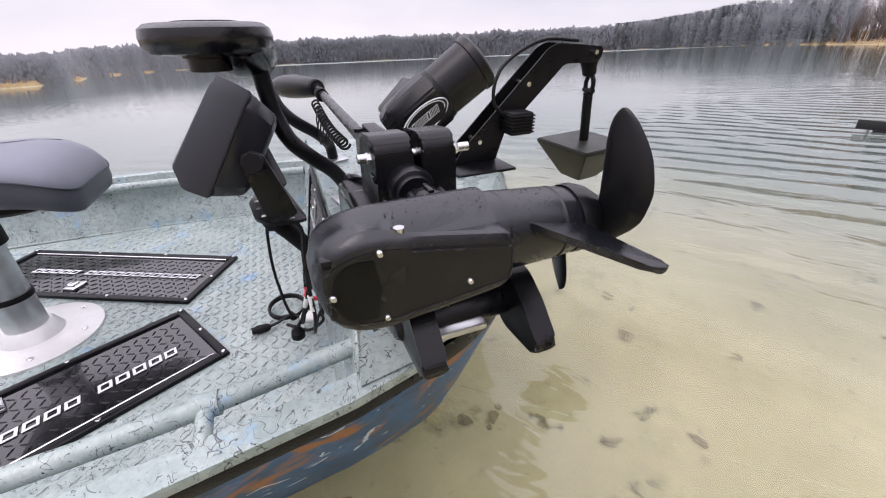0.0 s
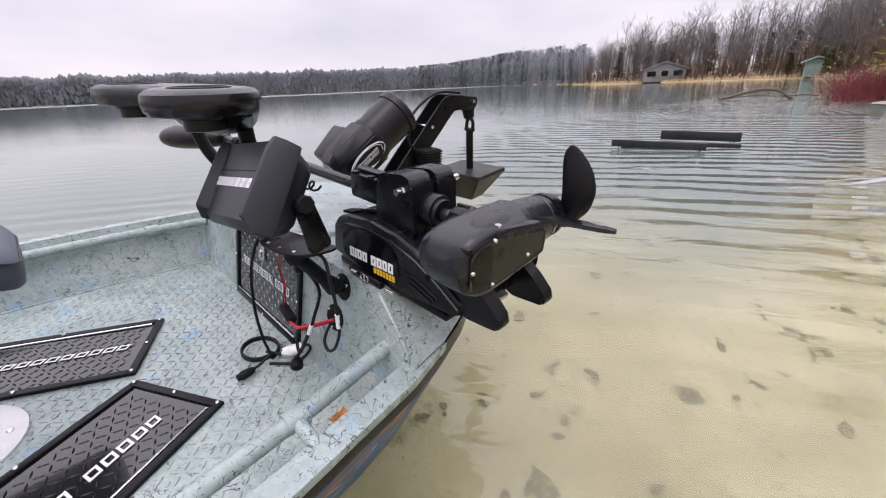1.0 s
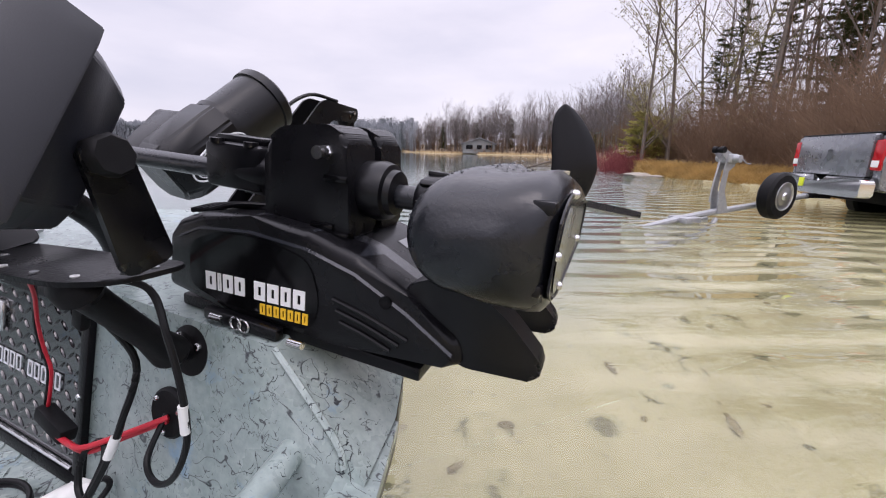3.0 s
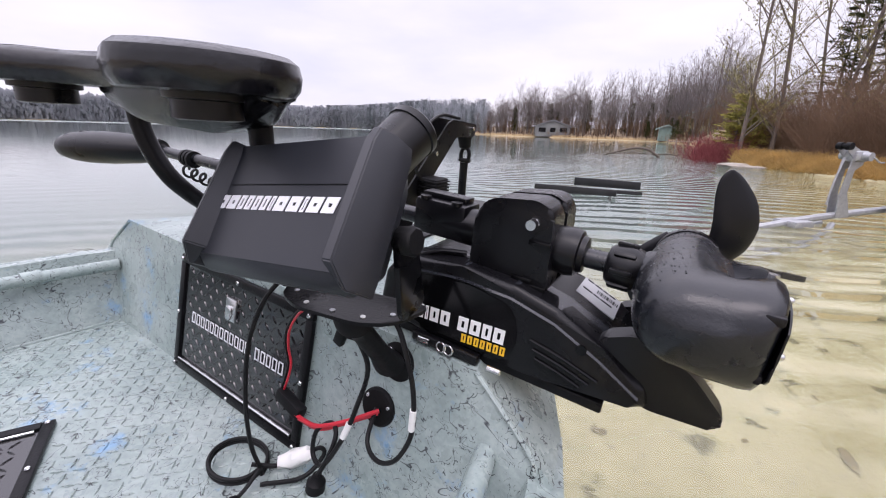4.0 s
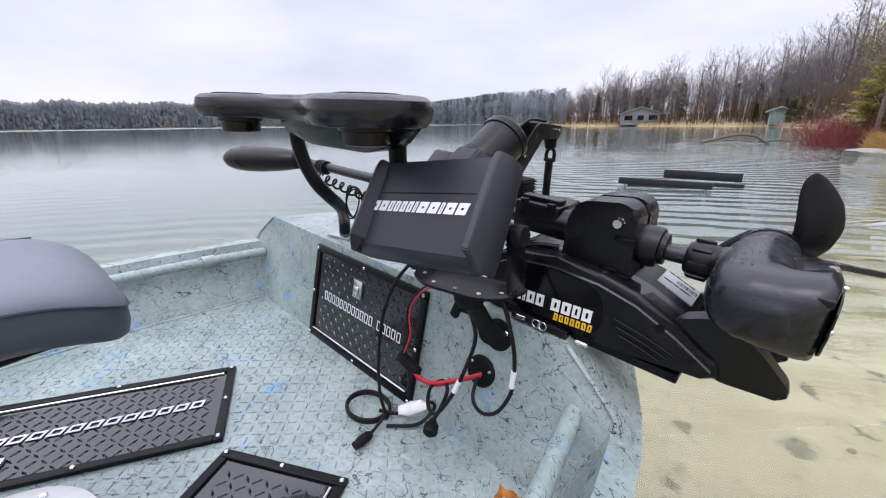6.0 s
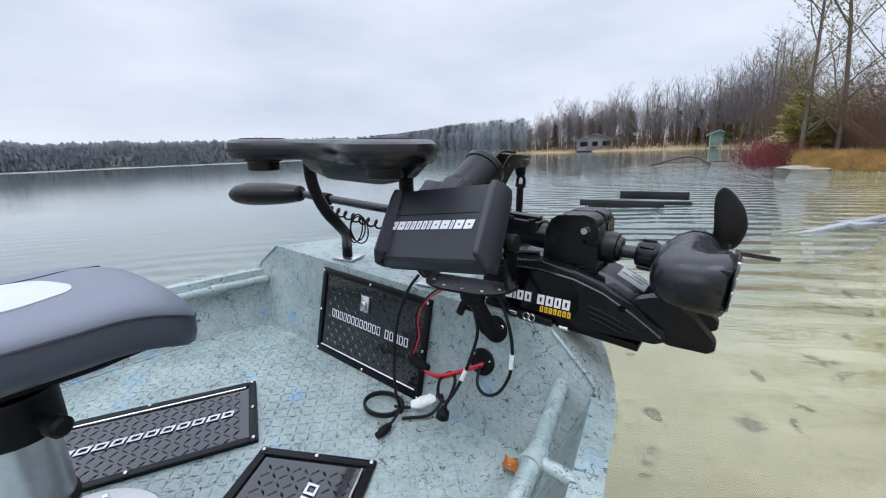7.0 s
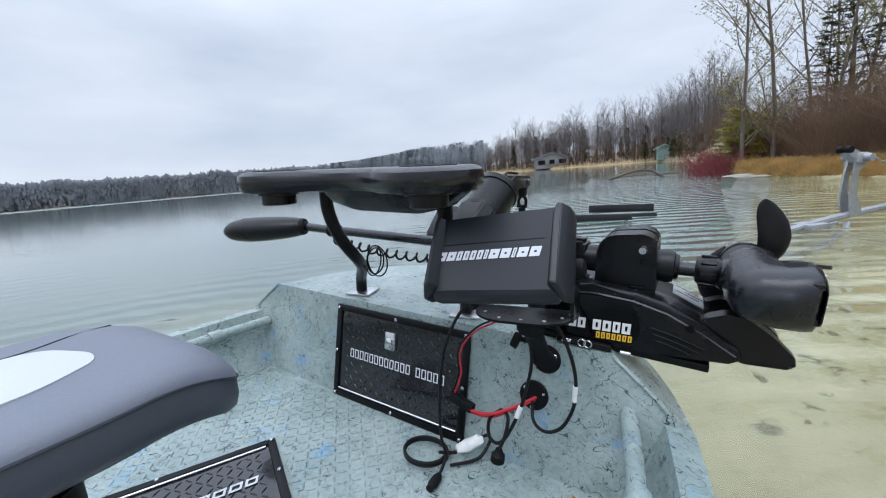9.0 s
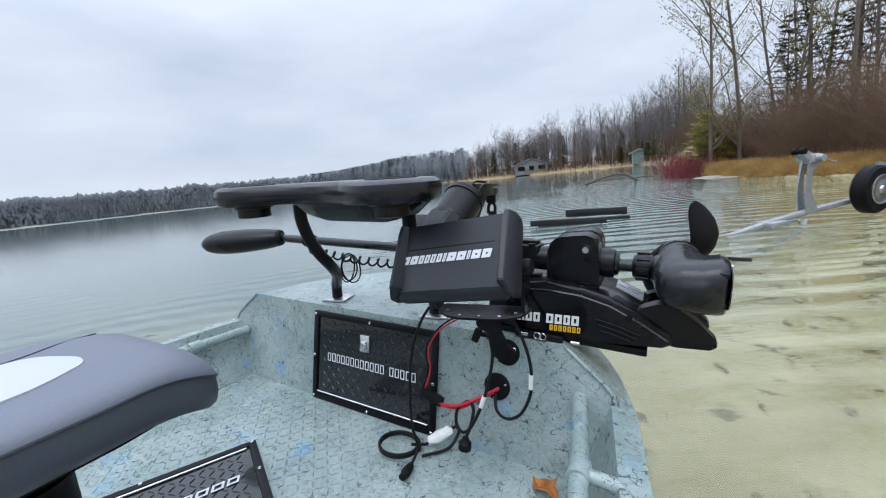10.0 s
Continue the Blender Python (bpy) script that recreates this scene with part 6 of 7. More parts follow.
for _ in range(15000):
    h = rnd.uniform(-5.6, 30)
    d = shore_at(h) + abs(rnd.gauss(0, 1.5)) + 0.02
    p = polar(h, d, ground_z(h, d) - 0.02)
    v = Vector((rnd.uniform(-.3, .3), rnd.uniform(-.3, .3) - 0.12, rnd.uniform(0.08, 0.30)))
    twig(verts, faces, p, p + v, rnd.uniform(0.008, 0.02))
tagged(raw("bank_grass", verts, faces, GRASS), "dry straw-coloured grass along the bank", "grass", kind="stuff")

# rocks at the bank's tip
for k, (h, d, s) in enumerate(((-5.1, 19.2, 0.36), (-4.4, 19.2, 0.24), (-3.2, 18.7, 0.2))):
    bm = bmesh.new()
    bmesh.ops.create_icosphere(bm, subdivisions=3, radius=1.0)
    for v_ in bm.verts:
        v_.co *= 1 + 0.22 * noise.noise(v_.co * 1.6 + Vector((k * 5, 0, 0)))
        v_.co.z *= 0.32
    o = obj("shore_rock", bm, STONE, Matrix.Translation(polar(h, d, 0.02)) @ Matrix.Diagonal((s * 1.6, s, s, 1)))
    tagged(o, "flat pale stone at the water's edge", "rock", group="shore rocks")

# wooded point across the bay, and the far shore
def template(seed, thick, limbs, low=0.28, spread_=0.30):
    """A bare hardwood one metre tall as plain arrays: a straight trunk, rising limbs and sprays of twigs."""
    r_ = random.Random(seed)
    tv, tf = [], []
    lean = Vector((r_.uniform(-.05, .05), r_.uniform(-.05, .05), 1)).normalized()
    joints = [lean * q + Vector((r_.uniform(-.008, .008), r_.uniform(-.008, .008), 0)) for q in (0.0, 0.25, 0.5, 0.72, 0.9)]
    rad = [0.0105 * thick * (1 - 0.9 * q) + 0.0008 * thick for q in (0.0, 0.25, 0.5, 0.72, 0.9)]
    for k in range(4):
        stick(tv, tf, joints[k], joints[k + 1], rad[k], rad[k + 1], 5)
    for _ in range(limbs):
        q = low + (0.93 - low) * r_.random() ** 0.85
        o = lean * q
        ln = (spread_ * (1.05 - q) + 0.06) * r_.uniform(0.7, 1.25)
        a = r_.uniform(0, 2 * math.pi)
        rise = r_.uniform(0.7, 1.5)
        d = Vector((math.cos(a), math.sin(a), rise)).normalized()
        m_ = o + d * ln * 0.5
        e = m_ + (d + Vector((0, 0, 0.5))).normalized() * ln * 0.6
        w = 0.0028 * thick * (1.1 - q)
        stick(tv, tf, o, m_, w, w * 0.7, 3)
        stick(tv, tf, m_, e, w * 0.7, w * 0.3, 3)
        for _ in range(5):
            p = o.lerp(m_, r_.uniform(0.4, 1)) if r_.random() < 0.4 else m_.lerp(e, r_.random())
            v = (d + Vector((r_.uniform(-.9, .9), r_.uniform(-.9, .9), r_.uniform(-.1, .8)))).normalized() * ln * r_.uniform(0.3, 0.6)
            twig(tv, tf, p, p + v, 0.0011 * thick)
            for _ in range(3):
                b = p + v * r_.uniform(0.3, 1)
                u = (v.normalized() + Vector((r_.uniform(-.8, .8), r_.uniform(-.8, .8), r_.uniform(-.2, .7)))).normalized() * ln * r_.uniform(0.15, 0.32)
                twig(tv, tf, b, b + u, 0.0008 * thick)
    return np.array([tuple(v) for v in tv]), tf


def fir_template(seed, thick=1.0):
    """A narrow conifer one metre tall as plain arrays."""
    r_ = random.Random(seed)
    tv, tf = [], []
    stick(tv, tf, Vector((0, 0, 0)), Vector((0, 0, 0.97)), 0.012, 0.002, 4)
    for _ in range(420):
        q = r_.uniform(0.12, 0.99)
        a = r_.uniform(0, 2 * math.pi)
        ln = (0.17 * (1 - q) + 0.02) * r_.uniform(0.5, 1.1)
        o = Vector((0, 0, q)) + Vector((math.cos(a), math.sin(a), 0)) * ln * r_.random()
        twig(tv, tf, o, o + Vector((math.cos(a), math.sin(a), r_.uniform(-.4, .25))) * (0.05 + ln * 0.5), 0.012 * thick)
    return np.array([tuple(v) for v in tv]), tf


def woods(name, label, temps, spots, material):
    """Many of the templates, set out at the given places, heights and turns."""
    vs_, fs_, k = [], [], 0
    for p, ht, a in spots:
        tv, tf = temps[rnd.randrange(len(temps))]
        c_, s_ = math.cos(a), math.sin(a)
        w_ = ht * rnd.uniform(0.8, 1.15)
        x, y, z = tv[:, 0] * w_, tv[:, 1] * w_, tv[:, 2] * ht
        vs_.append(np.stack([p.x + c_ * x - s_ * y, p.y + s_ * x + c_ * y, p.z - 0.3 + z], 1))
        fs_ += [tuple(i + k for i in f) for f in tf]
        k += len(tv)
    ob = raw(name, np.concatenate(vs_).tolist(), fs_, material)
    return tagged(ob, label, "woods", kind="stuff")


def spread(count, h0, h1, near, far, lo, hi, cap=None, angle=None):
    """Places behind the shoreline, with heights in metres or by an angle of rise."""
    out = []
    for _ in range(count):
        h = rnd.uniform(h0, h1)
        d_ = shore_at(h if cap is None else min(h, cap)) + rnd.uniform(near, far)
        ht = rnd.uniform(lo, hi) if angle is None else min(hi, max(lo, d_ * math.tan(radians(rnd.uniform(*angle)))))
        out.append((polar(h, d_, ground_z(h, d_)), ht, rnd.uniform(0, 6.28)))
    return out


T_TALL = [template(100 + k, 1.0, 30, 0.22, 0.40) for k in range(7)]
T_LOW = [template(200 + k, 1.7, 18, 0.10, 0.42) for k in range(4)]
T_FAR = [template(300 + k, 2.6, 20, 0.15, 0.34) for k in range(5)]
T_FIR = [fir_template(400 + k) for k in range(3)]
# the point's bark colour already holds the haze of its distance
woods("wooded_point", "bare woods on the point across the bay, haze painted into their grey-brown", T_TALL, spread(250, -33, -5, 4, 34, 6.5, 10.0, -9.6) + spread(75, -31, -5, 4, 30, 10.5, 13.2, -9.6) + spread(45, -36, -32, 3, 30, 5.0, 8.0), BARK_HAZE)
woods("point_undergrowth", "brown undergrowth below the woods on the point", T_LOW, spread(330, -36, -5, 2, 24, 2.0, 5.0, -9.6) + spread(320, -36, -5, 0.2, 3.0, 0.5, 1.6, -9.6), TWIG)
woods("point_firs", "a few dark firs among the bare woods on the point", T_FIR, spread(9, -15, -9.2, 3, 10, 3.0, 4.6, -9.6) + spread(14, -34, -12, 10, 34, 5.0, 9.0, -9.6), NEEDLE)
# both receding rows take colours with the haze painted in
woods("receding_shore_woods", "bare woods along the receding shore, painted pale with haze", T_FAR, spread(430, -54, -34.5, 2, 45, 7.0, 20.0, None, (3.0, 4.1)), HAZE_WOOD)
woods("receding_shore_firs", "dark firs along the receding shore, greyed with painted haze", T_FIR, spread(240, -56, -35, 2, 40, 6.0, 20.0, None, (2.6, 4.0)), HAZE_FIR)


def far_strip():
    """The far shore: overlapping ragged crowns, densely set."""
    verts, faces = [], []
    for i in range(80000):
        h = rnd.uniform(-140, -38)
        d_ = shore_at(h) + rnd.uniform(2, 16)
        k_ = d_ / 440
        env = (21 + 3.0 * noise.noise(Vector((h * 0.35, 0, 0))) + 2.2 * noise.noise(Vector((h * 1.7, 3, 0))) + 2.6 * max(0.0, noise.noise(Vector((h * 4.5, 7, 0))))) * k_
        q = rnd.random() ** 0.7
        b_ = polar(h, d_, env * q - 1.5 * k_)
        sx, sz = rnd.uniform(0.45, 1.1) * k_, rnd.uniform(0.9, 2.2) * k_ * (1.15 - 0.4 * q)
        a = rnd.uniform(0, math.pi)
        sd = Vector((math.cos(a), math.sin(a), 0)) * sx
        k = len(verts)
        verts += [b_ - sd, b_ - sd * 0.4 + Vector((0, 0, sz)), b_ + sd * 0.4 + Vector((0, 0, sz * rnd.uniform(0.8, 1.3))), b_ + sd, b_ - Vector((0, 0, sz))]
        faces.append((k, k + 4, k + 3, k + 2, k + 1))
    # pale because haze is part of the base colour
    ob = raw("far_shore_woods", verts, faces, HAZE_WOOD)
    tagged(ob, "low line of bare woods on the far shore, painted pale with haze", "woods", kind="stuff")


far_strip()


# ---------------------------------------------------------------- cottages on the point
def cottage(h, d, turn, w, l, ht, rise, wall_mat, roof_mat, label, windows):
    th = thing("cottage", label, "house", stand(h, d, 1, radians(turn)), group="cottages on the point")
    bm = bmesh.new()
    prism(bm, [(-w / 2, -0.4), (w / 2, -0.4), (w / 2, ht), (0, ht + rise), (-w / 2, ht)], (0, l / 2, 0), (1, 0, 0), (0, 0, 1), l)
    part("wall", bm, wall_mat, th, smooth=False)
    bm = bmesh.new()
    for s in (1, -1):
        prism(bm, [(0, rise + 0.12), (s * (w / 2 + 0.5), -0.12), (s * (w / 2 + 0.5), 0.06), (0, rise + 0.32)], (0, l / 2 + 0.4, ht), (1, 0, 0), (0, 0, 1), l + 0.8)
    part("roof", bm, roof_mat, th, smooth=False)
    for x, z, ww, hh in windows:
        bm = bmesh.new()
        box(bm, (x, -l / 2 - 0.03, z), (ww + 0.2, 0.10, hh + 0.2))
        wi = part("window", bm, SIDING, th, smooth=False)
        bm = bmesh.new()
        box(bm, (x, -l / 2 - 0.085, z), (ww, 0.03, hh))
        part("pane", bm, DARK_GLASS, wi, smooth=False)
    return th


cottage(-26.0, 103, 22, 7.6, 6, 1.9, 1.2, SIDING, ROOF_GREY, "low pale cottage with a grey roof across the bay", [(-2.4, 1.1, 1.6, 1.0), (0, 1.1, 1.2, 1.0), (2.4, 1.1, 1.6, 1.0)])
cottage(-8.15, 80, 10, 6.0, 5, 2.5, 1.7, SIDING, ROOF_GREEN, "pale cottage with a green metal roof near the shore", [(-1.5, 1.5, 1.3, 1.1), (1.5, 1.5, 1.3, 1.1)])
cottage(-12.4, 79.5, 8, 2.2, 2.2, 1.5, 0.4, PALE_GREEN, PALE_GREEN, "small pale green boathouse at the waterline", [])
dk = thing("dock", "grey wooden dock on posts at the far shore", "dock", Matrix.Translation(polar(-9.0, 51, 0.0)) @ Matrix.Rotation(radians(35), 4, "Z"))
for k in range(14):
    bm = bmesh.new()
    box(bm, (k * 0.42 - 2.9, 0, 0.55), (0.38, 1.5, 0.06))
    part("plank", bm, DOCK_WOOD, dk, smooth=False)
for x in (-2.8, -0.5, 1.8):
    for y in (-0.7, 0.7):
        bm = bmesh.new()
        tube(bm, [(x, y, -1.0), (x, y, 0.9)], 0.06, 8)
        part("post", bm, DOCK_WOOD, dk)

# ---------------------------------------------------------------- in the water
sb = thing("sunken_branch", "bare fallen branch arching out of the water", "branch", Matrix.Translation(polar(-15.5, 23.5, 0)))
bm = bmesh.new()
ax = V((math.cos(radians(6)), math.sin(radians(6)), 0))
tube(bm, [ax * -2.0 + V((0, 0, -0.15)), ax * -1.2 + V((0, 0, 0.10)), ax * -0.2 + V((0, 0, 0.38)), ax * 0.5 + V((0, 0, 0.36)), ax * 1.0 + V((0, 0, 0.05)), ax * 1.3 + V((0, 0, -0.2))], 0.045, 8, r_end=0.07)
part("limb", bm, BARK, sb)
bm = bmesh.new()
tube(bm, [ax * 0.7 + V((0, 0, 0.10)), ax * 1.4 + V((0, 0, 0.16)), ax * 1.9 + V((0, 0, 0.12))], 0.035, 7, r_end=0.015)
tube(bm, [ax * -1.3 + V((0, 0, 0.05)), ax * -0.4 + V((0.1, 0, 0.16)), ax * 0.4 + V((0.1, 0, 0.12))], 0.022, 7, r_end=0.01)
part("side_limb", bm, BARK, sb)
bm = bmesh.new()
tube(bm, [ax * -0.25 + V((0, 0, 0.38)), ax * -0.42 + V((0, 0, 0.75))], 0.018, 6, r_end=0.008)
part("twig", bm, BARK, sb)

fr = thing("sunken_rack", "black boards of a half-sunken frame standing above the water, and a strip for their reflection", "frame", Matrix.Translation(polar(-20.5, 8.0, 0)) @ Matrix.Rotation(radians(11), 4, "Z"))
# three boards; the fourth strip, at the waterline, draws their dark reflection
for c, s in (((0.26, 0.52, 0.125), (1.20, 0.045, 0.15)), ((-0.29, -0.45, 0.085), (1.38, 0.045, 0.11)), ((0.28, 0.10, 0.03), (1.16, 0.045, 0.08)), ((-0.20, -0.28, -0.005), (1.30, 0.045, 0.05))):
    bm = bmesh.new()
    box(bm, c, s, rotm(0, 1.5, 4), bevel=0.006)
    part("board_or_reflection", bm, BOARD_BLACK, fr)
for x, y in ((-0.88, -0.40), (0.32, -0.40), (-0.26, 0.565), (0.78, 0.565), (0.30, -0.24)):
    bm = bmesh.new()
    tube(bm, [(x, y, -0.6), (x, y, 0.10 + 0.03 * (y > 0))], 0.016, 8)
    part("post", bm, GALV, fr)
# thin tubes stand in for the trailer's V of rails at the surface
rp_ = thing("rail_lines", "thin pale lines standing in for the trailer's side rails at the water's surface", "rope")
for k, pts in enumerate(([polar(-6.3, 7.0, 0.012), polar(-3.5, 6.9, 0.02), polar(-0.6, 6.6, 0.015), polar(6, 6.6, 0.02), polar(9, 6.9, 0.01)], [polar(-6.2, 5.9, 0.01), polar(-3.2, 6.3, 0.015), polar(-0.6, 6.6, 0.015)])):
    bm = bmesh.new()
    tube(bm, pts, 0.005, 6)
    part("rail_line", bm, PALE_RAIL, rp_)

# leaves lying on the sandy bottom
verts, faces = [], []
for _ in range(520):
    h, d = rnd.uniform(-60, 150), rnd.uniform(0.4, 11) 
    p = polar(h, d, ground_z(h, d) + 0.012)
    s = rnd.uniform(0.012, 0.05)
    a = rnd.uniform(0, 6.28)
    k = len(verts)
    m_ = 7
    for i in range(m_):
        t = 2 * math.pi * i / m_
        r_ = s * (0.6 + 0.5 * rnd.random())
        x, y = r_ * math.cos(t), 0.6 * r_ * math.sin(t)
        verts.append(p + Vector((x * math.cos(a) - y * math.sin(a), x * math.sin(a) + y * math.cos(a), rnd.uniform(0, 0.008))))
    faces.append(tuple(range(k, k + m_)))
tagged(raw("sunken_leaves", verts, faces, LEAF_BROWN), "dark dead leaves scattered on the sandy lake bed", "leaves", kind="stuff")

# ---------------------------------------------------------------- truck and trailer on the ramp
TRUCK = Matrix.Translation((4.50, 6.91, -0.16)) @ Matrix.Rotation(radians(7.8), 4, "Z")
# in the truck's own frame x goes forward from the tail, y to its left; the rear right corner lies at the origin
truck = thing("pickup_truck", "metallic grey pickup truck backed down the ramp with wet rear wheels", "truck", TRUCK)
WB = 2.0


def strip(name, prof, y0, y1, material, bevel=0.03, label=""):
    bm = bmesh.new()
    prism(bm, prof, (0, y1, 0), (1, 0, 0), (0, 0, 1), y1 - y0, bevel=bevel)
    return part(name, bm, material, truck, label)


def arch(cx, r, n=12):
    return [(cx + r * math.cos(a), 0.40 + r * math.sin(a)) for a in np.linspace(math.pi - 0.1, 0.1, n)]


side_prof = [(0.02, 0.62), (0.0, 1.02), (0.02, 1.36), (0.06, 1.40), (2.05, 1.44), (2.15, 1.42), (5.45, 1.22), (5.75, 1.05), (5.80, 0.55), (5.30, 0.48)] + arch(4.75, 0.50)[::-1] + [(4.2, 0.46), (1.90, 0.46)] + arch(1.28, 0.50)[::-1] + [(0.75, 0.50)]
strip("body_side", side_prof, 0.0, 0.16, TRUCK_PAINT, 0.025)
strip("body_side", side_prof, WB - 0.16, WB, TRUCK_PAINT, 0.025)
strip("bed", [(0.10, 0.70), (0.10, 1.34), (2.1, 1.38), (2.1, 0.70)], 0.14, WB - 0.14, BLACK_METAL, 0.0)
strip("bed_cover", [(0.03, 1.385), (0.03, 1.42), (2.1, 1.46), (2.1, 1.425)], 0.06, WB - 0.06, RUBBER, 0.01, "black bed cover")
strip("hood", [(4.0, 0.60), (4.0, 1.36), (5.5, 1.22), (5.75, 1.0), (5.75, 0.60)], 0.14, WB - 0.14, TRUCK_PAINT, 0.03)
strip("cab", [(2.12, 0.60), (2.12, 1.44), (4.1, 1.40), (4.1, 0.6)], 0.02, WB - 0.02, TRUCK_PAINT, 0.03)
bm = bmesh.new()
rings = [[V((x0, y, z)) for x0, y, z in ((2.14, 0.06, 1.42), (2.14, WB - 0.06, 1.42), (4.25, WB - 0.06, 1.38), (4.25, 0.06, 1.38))],
         [V((x0, y, z)) for x0, y, z in ((2.34, 0.20, 1.86), (2.34, WB - 0.20, 1.86), (3.45, WB - 0.20, 1.88), (3.45, 0.20, 1.88))],
         [V((x0, y, z)) for x0, y, z in ((2.42, 0.26, 1.91), (2.42, WB - 0.26, 1.91), (3.35, WB - 0.26, 1.92), (3.35, 0.26, 1.92))]]
loft(bm, rings)
bmesh.ops.bevel(bm, geom=list(bm.edges), offset=0.03, segments=2, affect="EDGES")
part("roof", bm, TRUCK_PAINT, truck)
bm = bmesh.new()
prism(bm, rounded([(0.28, 1.47), (WB - 0.28, 1.47), (WB - 0.36, 1.82), (0.36, 1.82)], 0.06), (2.145, 0, 0), (0, 1, 0), (0, 0, 1), 0.19)
part("rear_window", bm, DARK_GLASS, truck)
bm = bmesh.new()
prism(bm, rounded([(2.30, 1.46), (3.05, 1.46), (3.05, 1.82), (2.46, 1.82)], 0.05), (0, 0.16, 0), (1, 0, 0), (0, 0, 1), 0.06)
part("side_window", bm, DARK_GLASS, truck)
bm = bmesh.new()
prism(bm, rounded([(3.12, 1.46), (4.0, 1.44), (3.5, 1.80), (3.12, 1.82)], 0.05), (0, 0.16, 0), (1, 0, 0), (0, 0, 1), 0.06)
part("side_window", bm, DARK_GLASS, truck)
bm = bmesh.new()
prism(bm, rounded([(0.19, 0.80), (WB - 0.19, 0.80), (WB - 0.19, 1.39), (0.19, 1.39)], 0.03), (0.05, 0, 0), (0, 1, 0), (0, 0, 1), -0.09, bevel=0.012)
tg = part("tailgate", bm, TRUCK_PAINT, truck)
bm = bmesh.new()
prism(bm, rounded([(WB / 2 - 0.07, 1.06), (WB / 2, 0.99), (WB / 2 + 0.07, 1.06), (WB / 2 + 0.06, 1.18), (WB / 2 - 0.06, 1.18)], 0.02), (-0.045, 0, 0), (0, 1, 0), (0, 0, 1), -0.008)
part("badge", bm, CHROME, tg)
bm = bmesh.new()
for k in range(3):
    box(bm, (-0.046, 0.30 + 0.055 * k, 1.02), (0.006, 0.04, 0.035))
part("lettering", bm, CHROME, tg)
for y in (0.10, WB - 0.10):
    bm = bmesh.new()
    box(bm, (0.03, y, 1.10), (0.11, 0.19, 0.42), bevel=0.03)
    li = part("tail_lamp", bm, RED_LENS, truck, "red tail lamp")
    bm = bmesh.new()
    box(bm, (-0.028, y, 0.985), (0.006, 0.13, 0.09), bevel=0.002)
    part("reverse_lens", bm, WHITE_PLASTIC, li)
bm = bmesh.new()
prism(bm, rounded([(0.0, 0.52), (0.0, 0.76), (0.10, 0.79), (WB / 2 - 0.25, 0.79), (WB / 2 - 0.20, 0.70), (WB / 2 + 0.20, 0.70), (WB / 2 + 0.25, 0.79), (WB - 0.10, 0.79), (WB, 0.76), (WB, 0.52), (WB / 2, 0.50)], 0.04),
      (-0.02, 0, 0), (0, 1, 0), (0, 0, 1), -0.17, bevel=0.02)
part("rear_bumper", bm, CHROME, truck, "chrome rear bumper")
bm = bmesh.new()
box(bm, (-0.195, WB / 2 + 0.30, 0.66), (0.01, 0.12, 0.14), bevel=0.004)
part("sticker", bm, mat("yellow_green_sticker", (0.62, 0.72, 0.02), 0.5, var=0.05), truck, "yellow-green sticker")
bm = bmesh.new()
box(bm, (-0.10, WB / 2, 0.46), (0.36, 0.08, 0.08), bevel=0.01)
part("hitch", bm, BLACK_METAL, truck)
bm = bmesh.new()
box(bm, (2.9, WB / 2, 0.52), (5.2, 1.5, 0.22), bevel=0.03)
part("chassis", bm, RUBBER, truck)
for cx in (1.28, 4.75):
    bm = bmesh.new()
    pts = arch(cx, 0.515, 14)
    tube(bm, [V((x, 0.0, z)) for x, z in pts], 0.028, 8)
    part("wheel_flare", bm, mat("flare_paint", (0.14, 0.145, 0.155), 0.3, 0.5, var=0.08), truck)
    for y, s in ((0.14, -1), (WB - 0.14, 1)):
        bm = bmesh.new()
        lathe(bm, [(-0.13, 0.27), (-0.125, 0.36), (-0.09, 0.40), (0.09, 0.40), (0.125, 0.36), (0.13, 0.27)], (cx, y, 0.40), (0, s, 0), 40)
        ty = part("tyre", bm, RUBBER, truck)
        bm = bmesh.new()
        lathe(bm, [(0.12, 0.262), (0.142, 0.262), (0.146, 0.25), (0.134, 0.235), (0.134, 0.06), (0.15, 0.055), (0.155, 0.03)], (cx, y, 0.40), (0, s, 0), 36)
        rim = part("rim", bm, ALU, ty)
        for k in range(5):
            a = 2 * math.pi * k / 5 + 0.3
            bm = bmesh.new()
            d_ = V((math.cos(a), 0, math.sin(a)))
            n2 = V((-math.sin(a), 0, math.cos(a)))
            c0 = V((cx, y + s * 0.146, 0.40))
            loft(bm, [[c0 + d_ * r_ + n2 * w_ + V((0, s * t_, 0)) for w_, t_ in ((-wd, -0.02), (wd, -0.02), (wd * 0.8, 0.015), (-wd * 0.8, 0.015))] for r_, wd in ((0.04, 0.035), (0.15, 0.040), (0.245, 0.055))])
            part("spoke", bm, CHROME, rim)
bm = bmesh.new()
box(bm, (3.62, -0.10, 1.47), (0.14, 0.22, 0.22), bevel=0.04)
part("mirror", bm, RUBBER, truck)

TRAIL = Matrix.Translation(TRUCK @ V((-0.25, 1.0, 0.0))) @ Matrix.Rotation(radians(224), 4, "Z")
tr = thing("boat_trailer", "galvanised boat trailer with winch stand and spare wheel, half sunk", "trailer", TRAIL)
for pts, r in (([(0.0, 0, 0.45), (1.0, 0, 0.36), (2.6, 0, 0.24), (4.2, 0, 0.02)], 0.045),):
    bm = bmesh.new()
    tube(bm, pts, r, 8)
    part("tongue", bm, GALV, tr)
bm = bmesh.new()
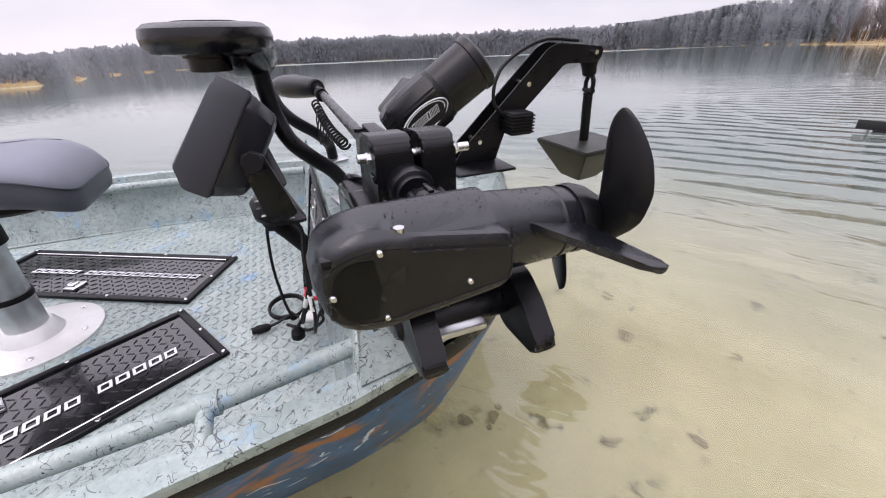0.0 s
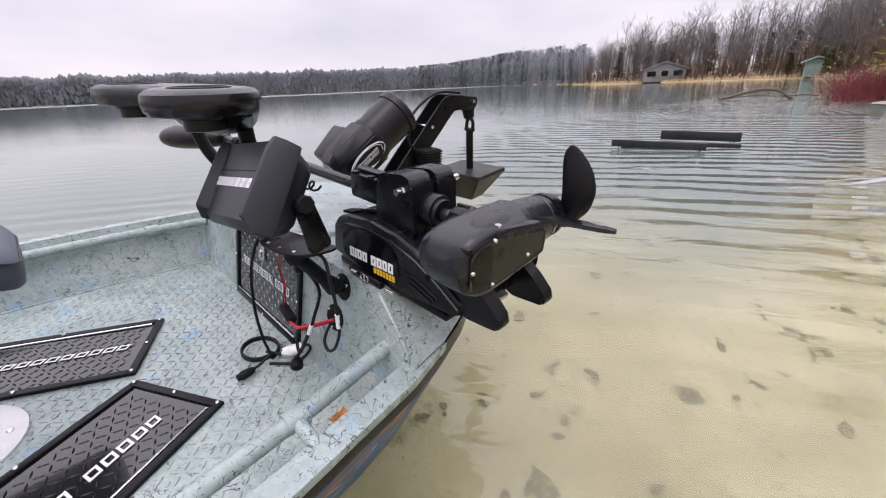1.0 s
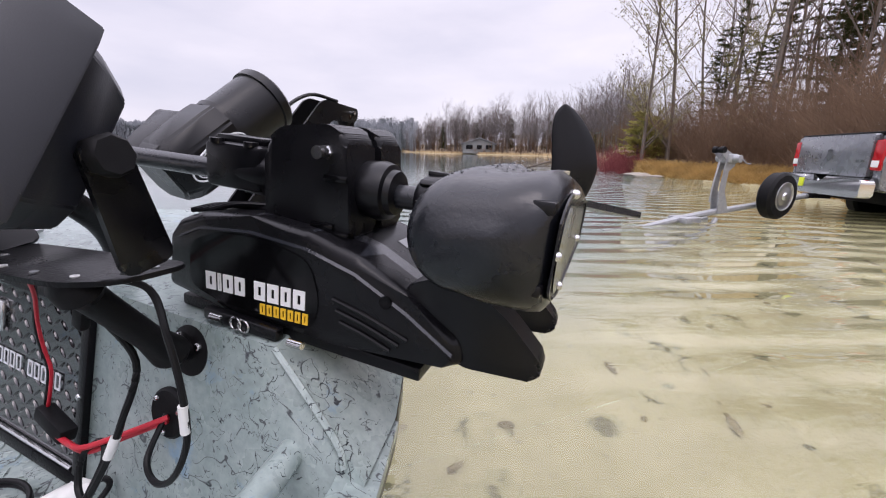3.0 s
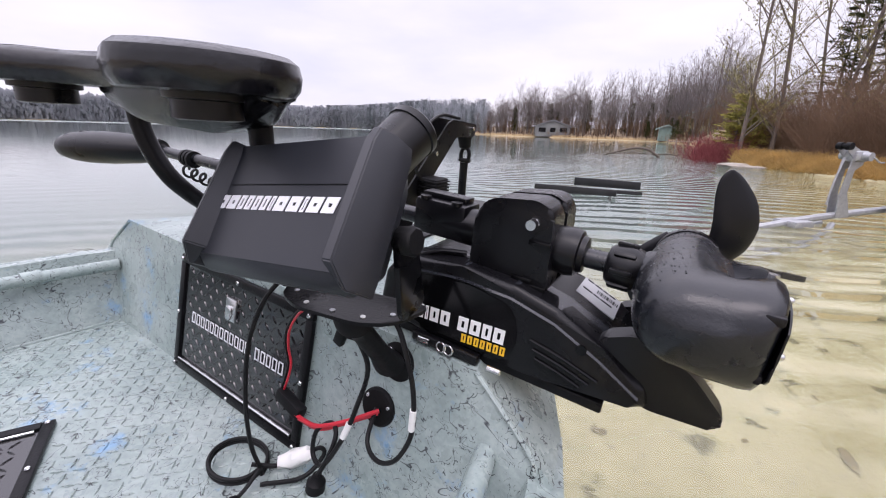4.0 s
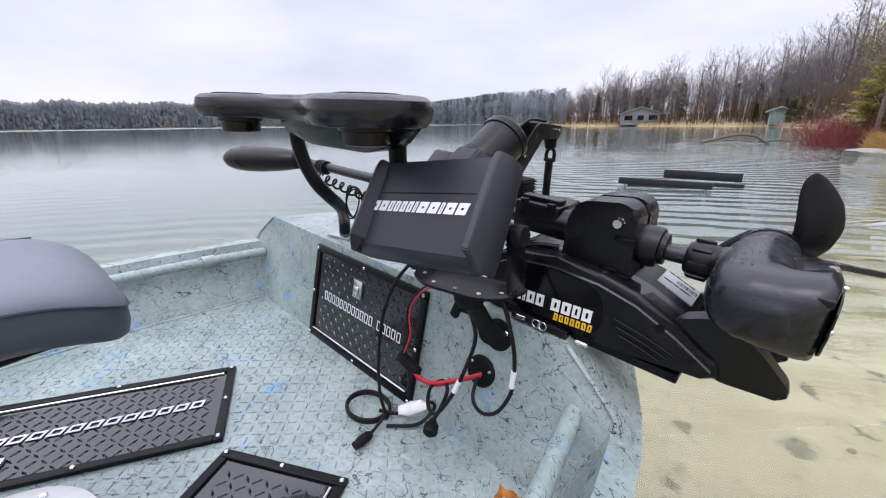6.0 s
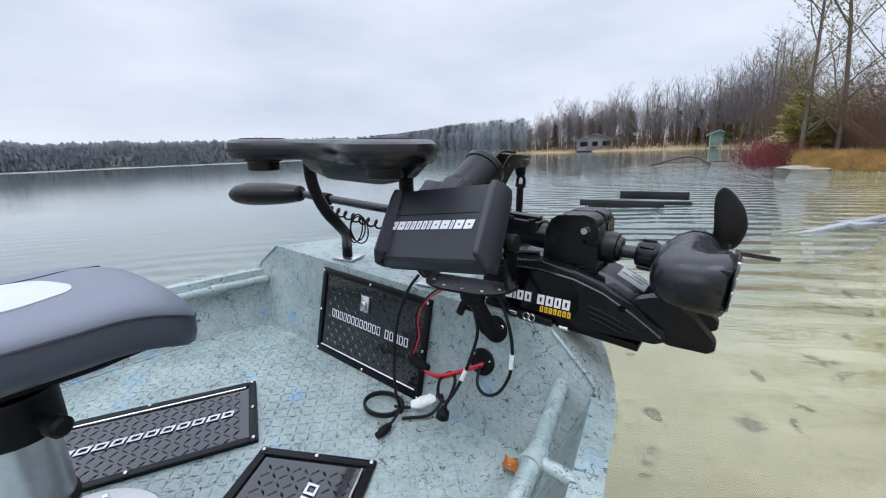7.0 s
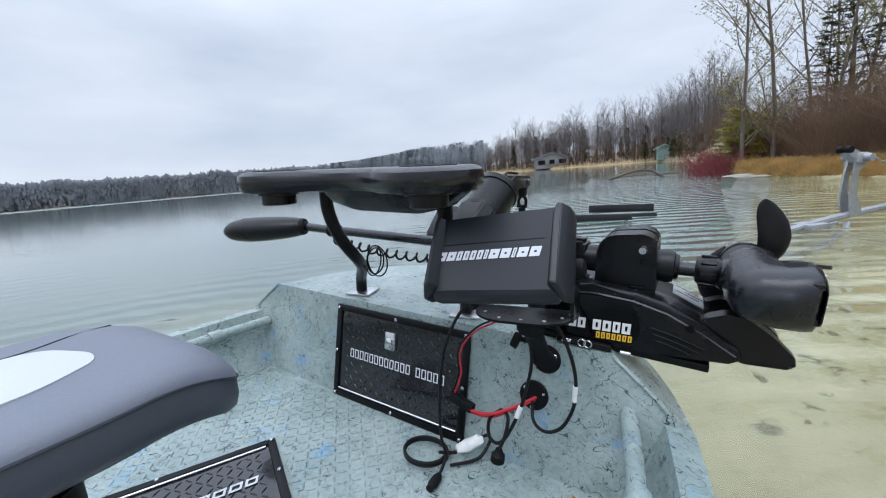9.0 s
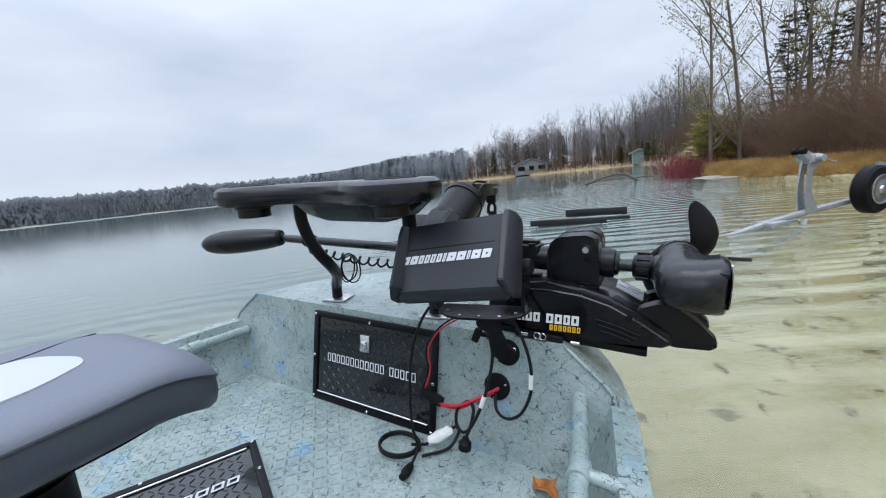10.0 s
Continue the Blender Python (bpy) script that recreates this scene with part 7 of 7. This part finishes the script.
lathe(bm, [(0, 0.05), (0.12, 0.05), (0.16, 0.03)], (0.05, 0, 0.45), (-1, 0, 0), 12)
part("coupler", bm, GALV, tr)
for y in (-0.05, 0.05):
    bm = bmesh.new()
    prism(bm, [(1.93, 0.26), (2.16, 0.26), (2.21, 0.55), (2.17, 1.00), (2.30, 1.10), (2.27, 1.17), (2.10, 1.10), (1.97, 1.02), (1.97, 0.92), (2.08, 0.85), (2.09, 0.58)], (0, y, 0), (1, 0, 0), (0, 0, 1), 0.010)
    part("winch_stand", bm, GALV, tr)
bm = bmesh.new()
tube(bm, [(2.28, -0.075, 1.135), (2.28, -0.02, 1.135)], 0.045, 12, 1)
tube(bm, [(2.28, 0.02, 1.135), (2.28, 0.075, 1.135)], 0.045, 12, 1)
tube(bm, [(2.28, -0.03, 1.135), (2.28, 0.03, 1.135)], 0.030, 12, 1)
part("bow_roller", bm, RUBBER, tr, "black rubber bow roller")
bm = bmesh.new()
box(bm, (2.05, 0, 1.02), (0.22, 0.16, 0.13), bevel=0.03)
tube(bm, [(2.05, -0.16, 1.02), (2.05, 0.16, 1.02)], 0.05, 14)
wi_ = part("winch", bm, GALV, tr)
bm = bmesh.new()
tube(bm, [(2.05, 0.14, 1.02), (2.00, 0.17, 1.00), (1.92, 0.17, 0.96), (1.92, 0.22, 0.96)], 0.010, 8)
part("crank", bm, GALV, wi_)
bm = bmesh.new()
tube(bm, [(2.22, 0, 1.0), (2.28, 0, 0.7), (2.30, 0, 0.42)], 0.012, 6)
part("safety_chain", bm, GALV, tr)
bm = bmesh.new()
lathe(bm, [(-0.10, 0.21), (-0.095, 0.30), (-0.06, 0.335), (0.06, 0.335), (0.095, 0.30), (0.10, 0.21)], (1.15, 0.20, 0.50), (0, 1, 0), 36)
sp = part("spare_tyre", bm, RUBBER, tr)
bm = bmesh.new()
lathe(bm, [(0.09, 0.205), (0.108, 0.205), (0.112, 0.195), (0.103, 0.18), (0.103, 0.12), (0.108, 0.10), (0.108, 0.06), (0.13, 0.05), (0.135, 0.03)], (1.15, 0.20, 0.50), (0, 1, 0), 32)
part("spare_rim", bm, ALU, sp)
bm = bmesh.new()
box(bm, (2.75, 0.0, 0.20), (0.30, 0.28, 0.08), bevel=0.01)
part("step_board", bm, GALV, tr)
for s in (1, -1):
    bm = bmesh.new()
    tube(bm, [(2.2, 0.06 * s, 0.18), (3.2, 0.50 * s, -0.16), (4.3, 0.70 * s, -0.42)], 0.035, 8)
    part("side_rail", bm, GALV, tr)
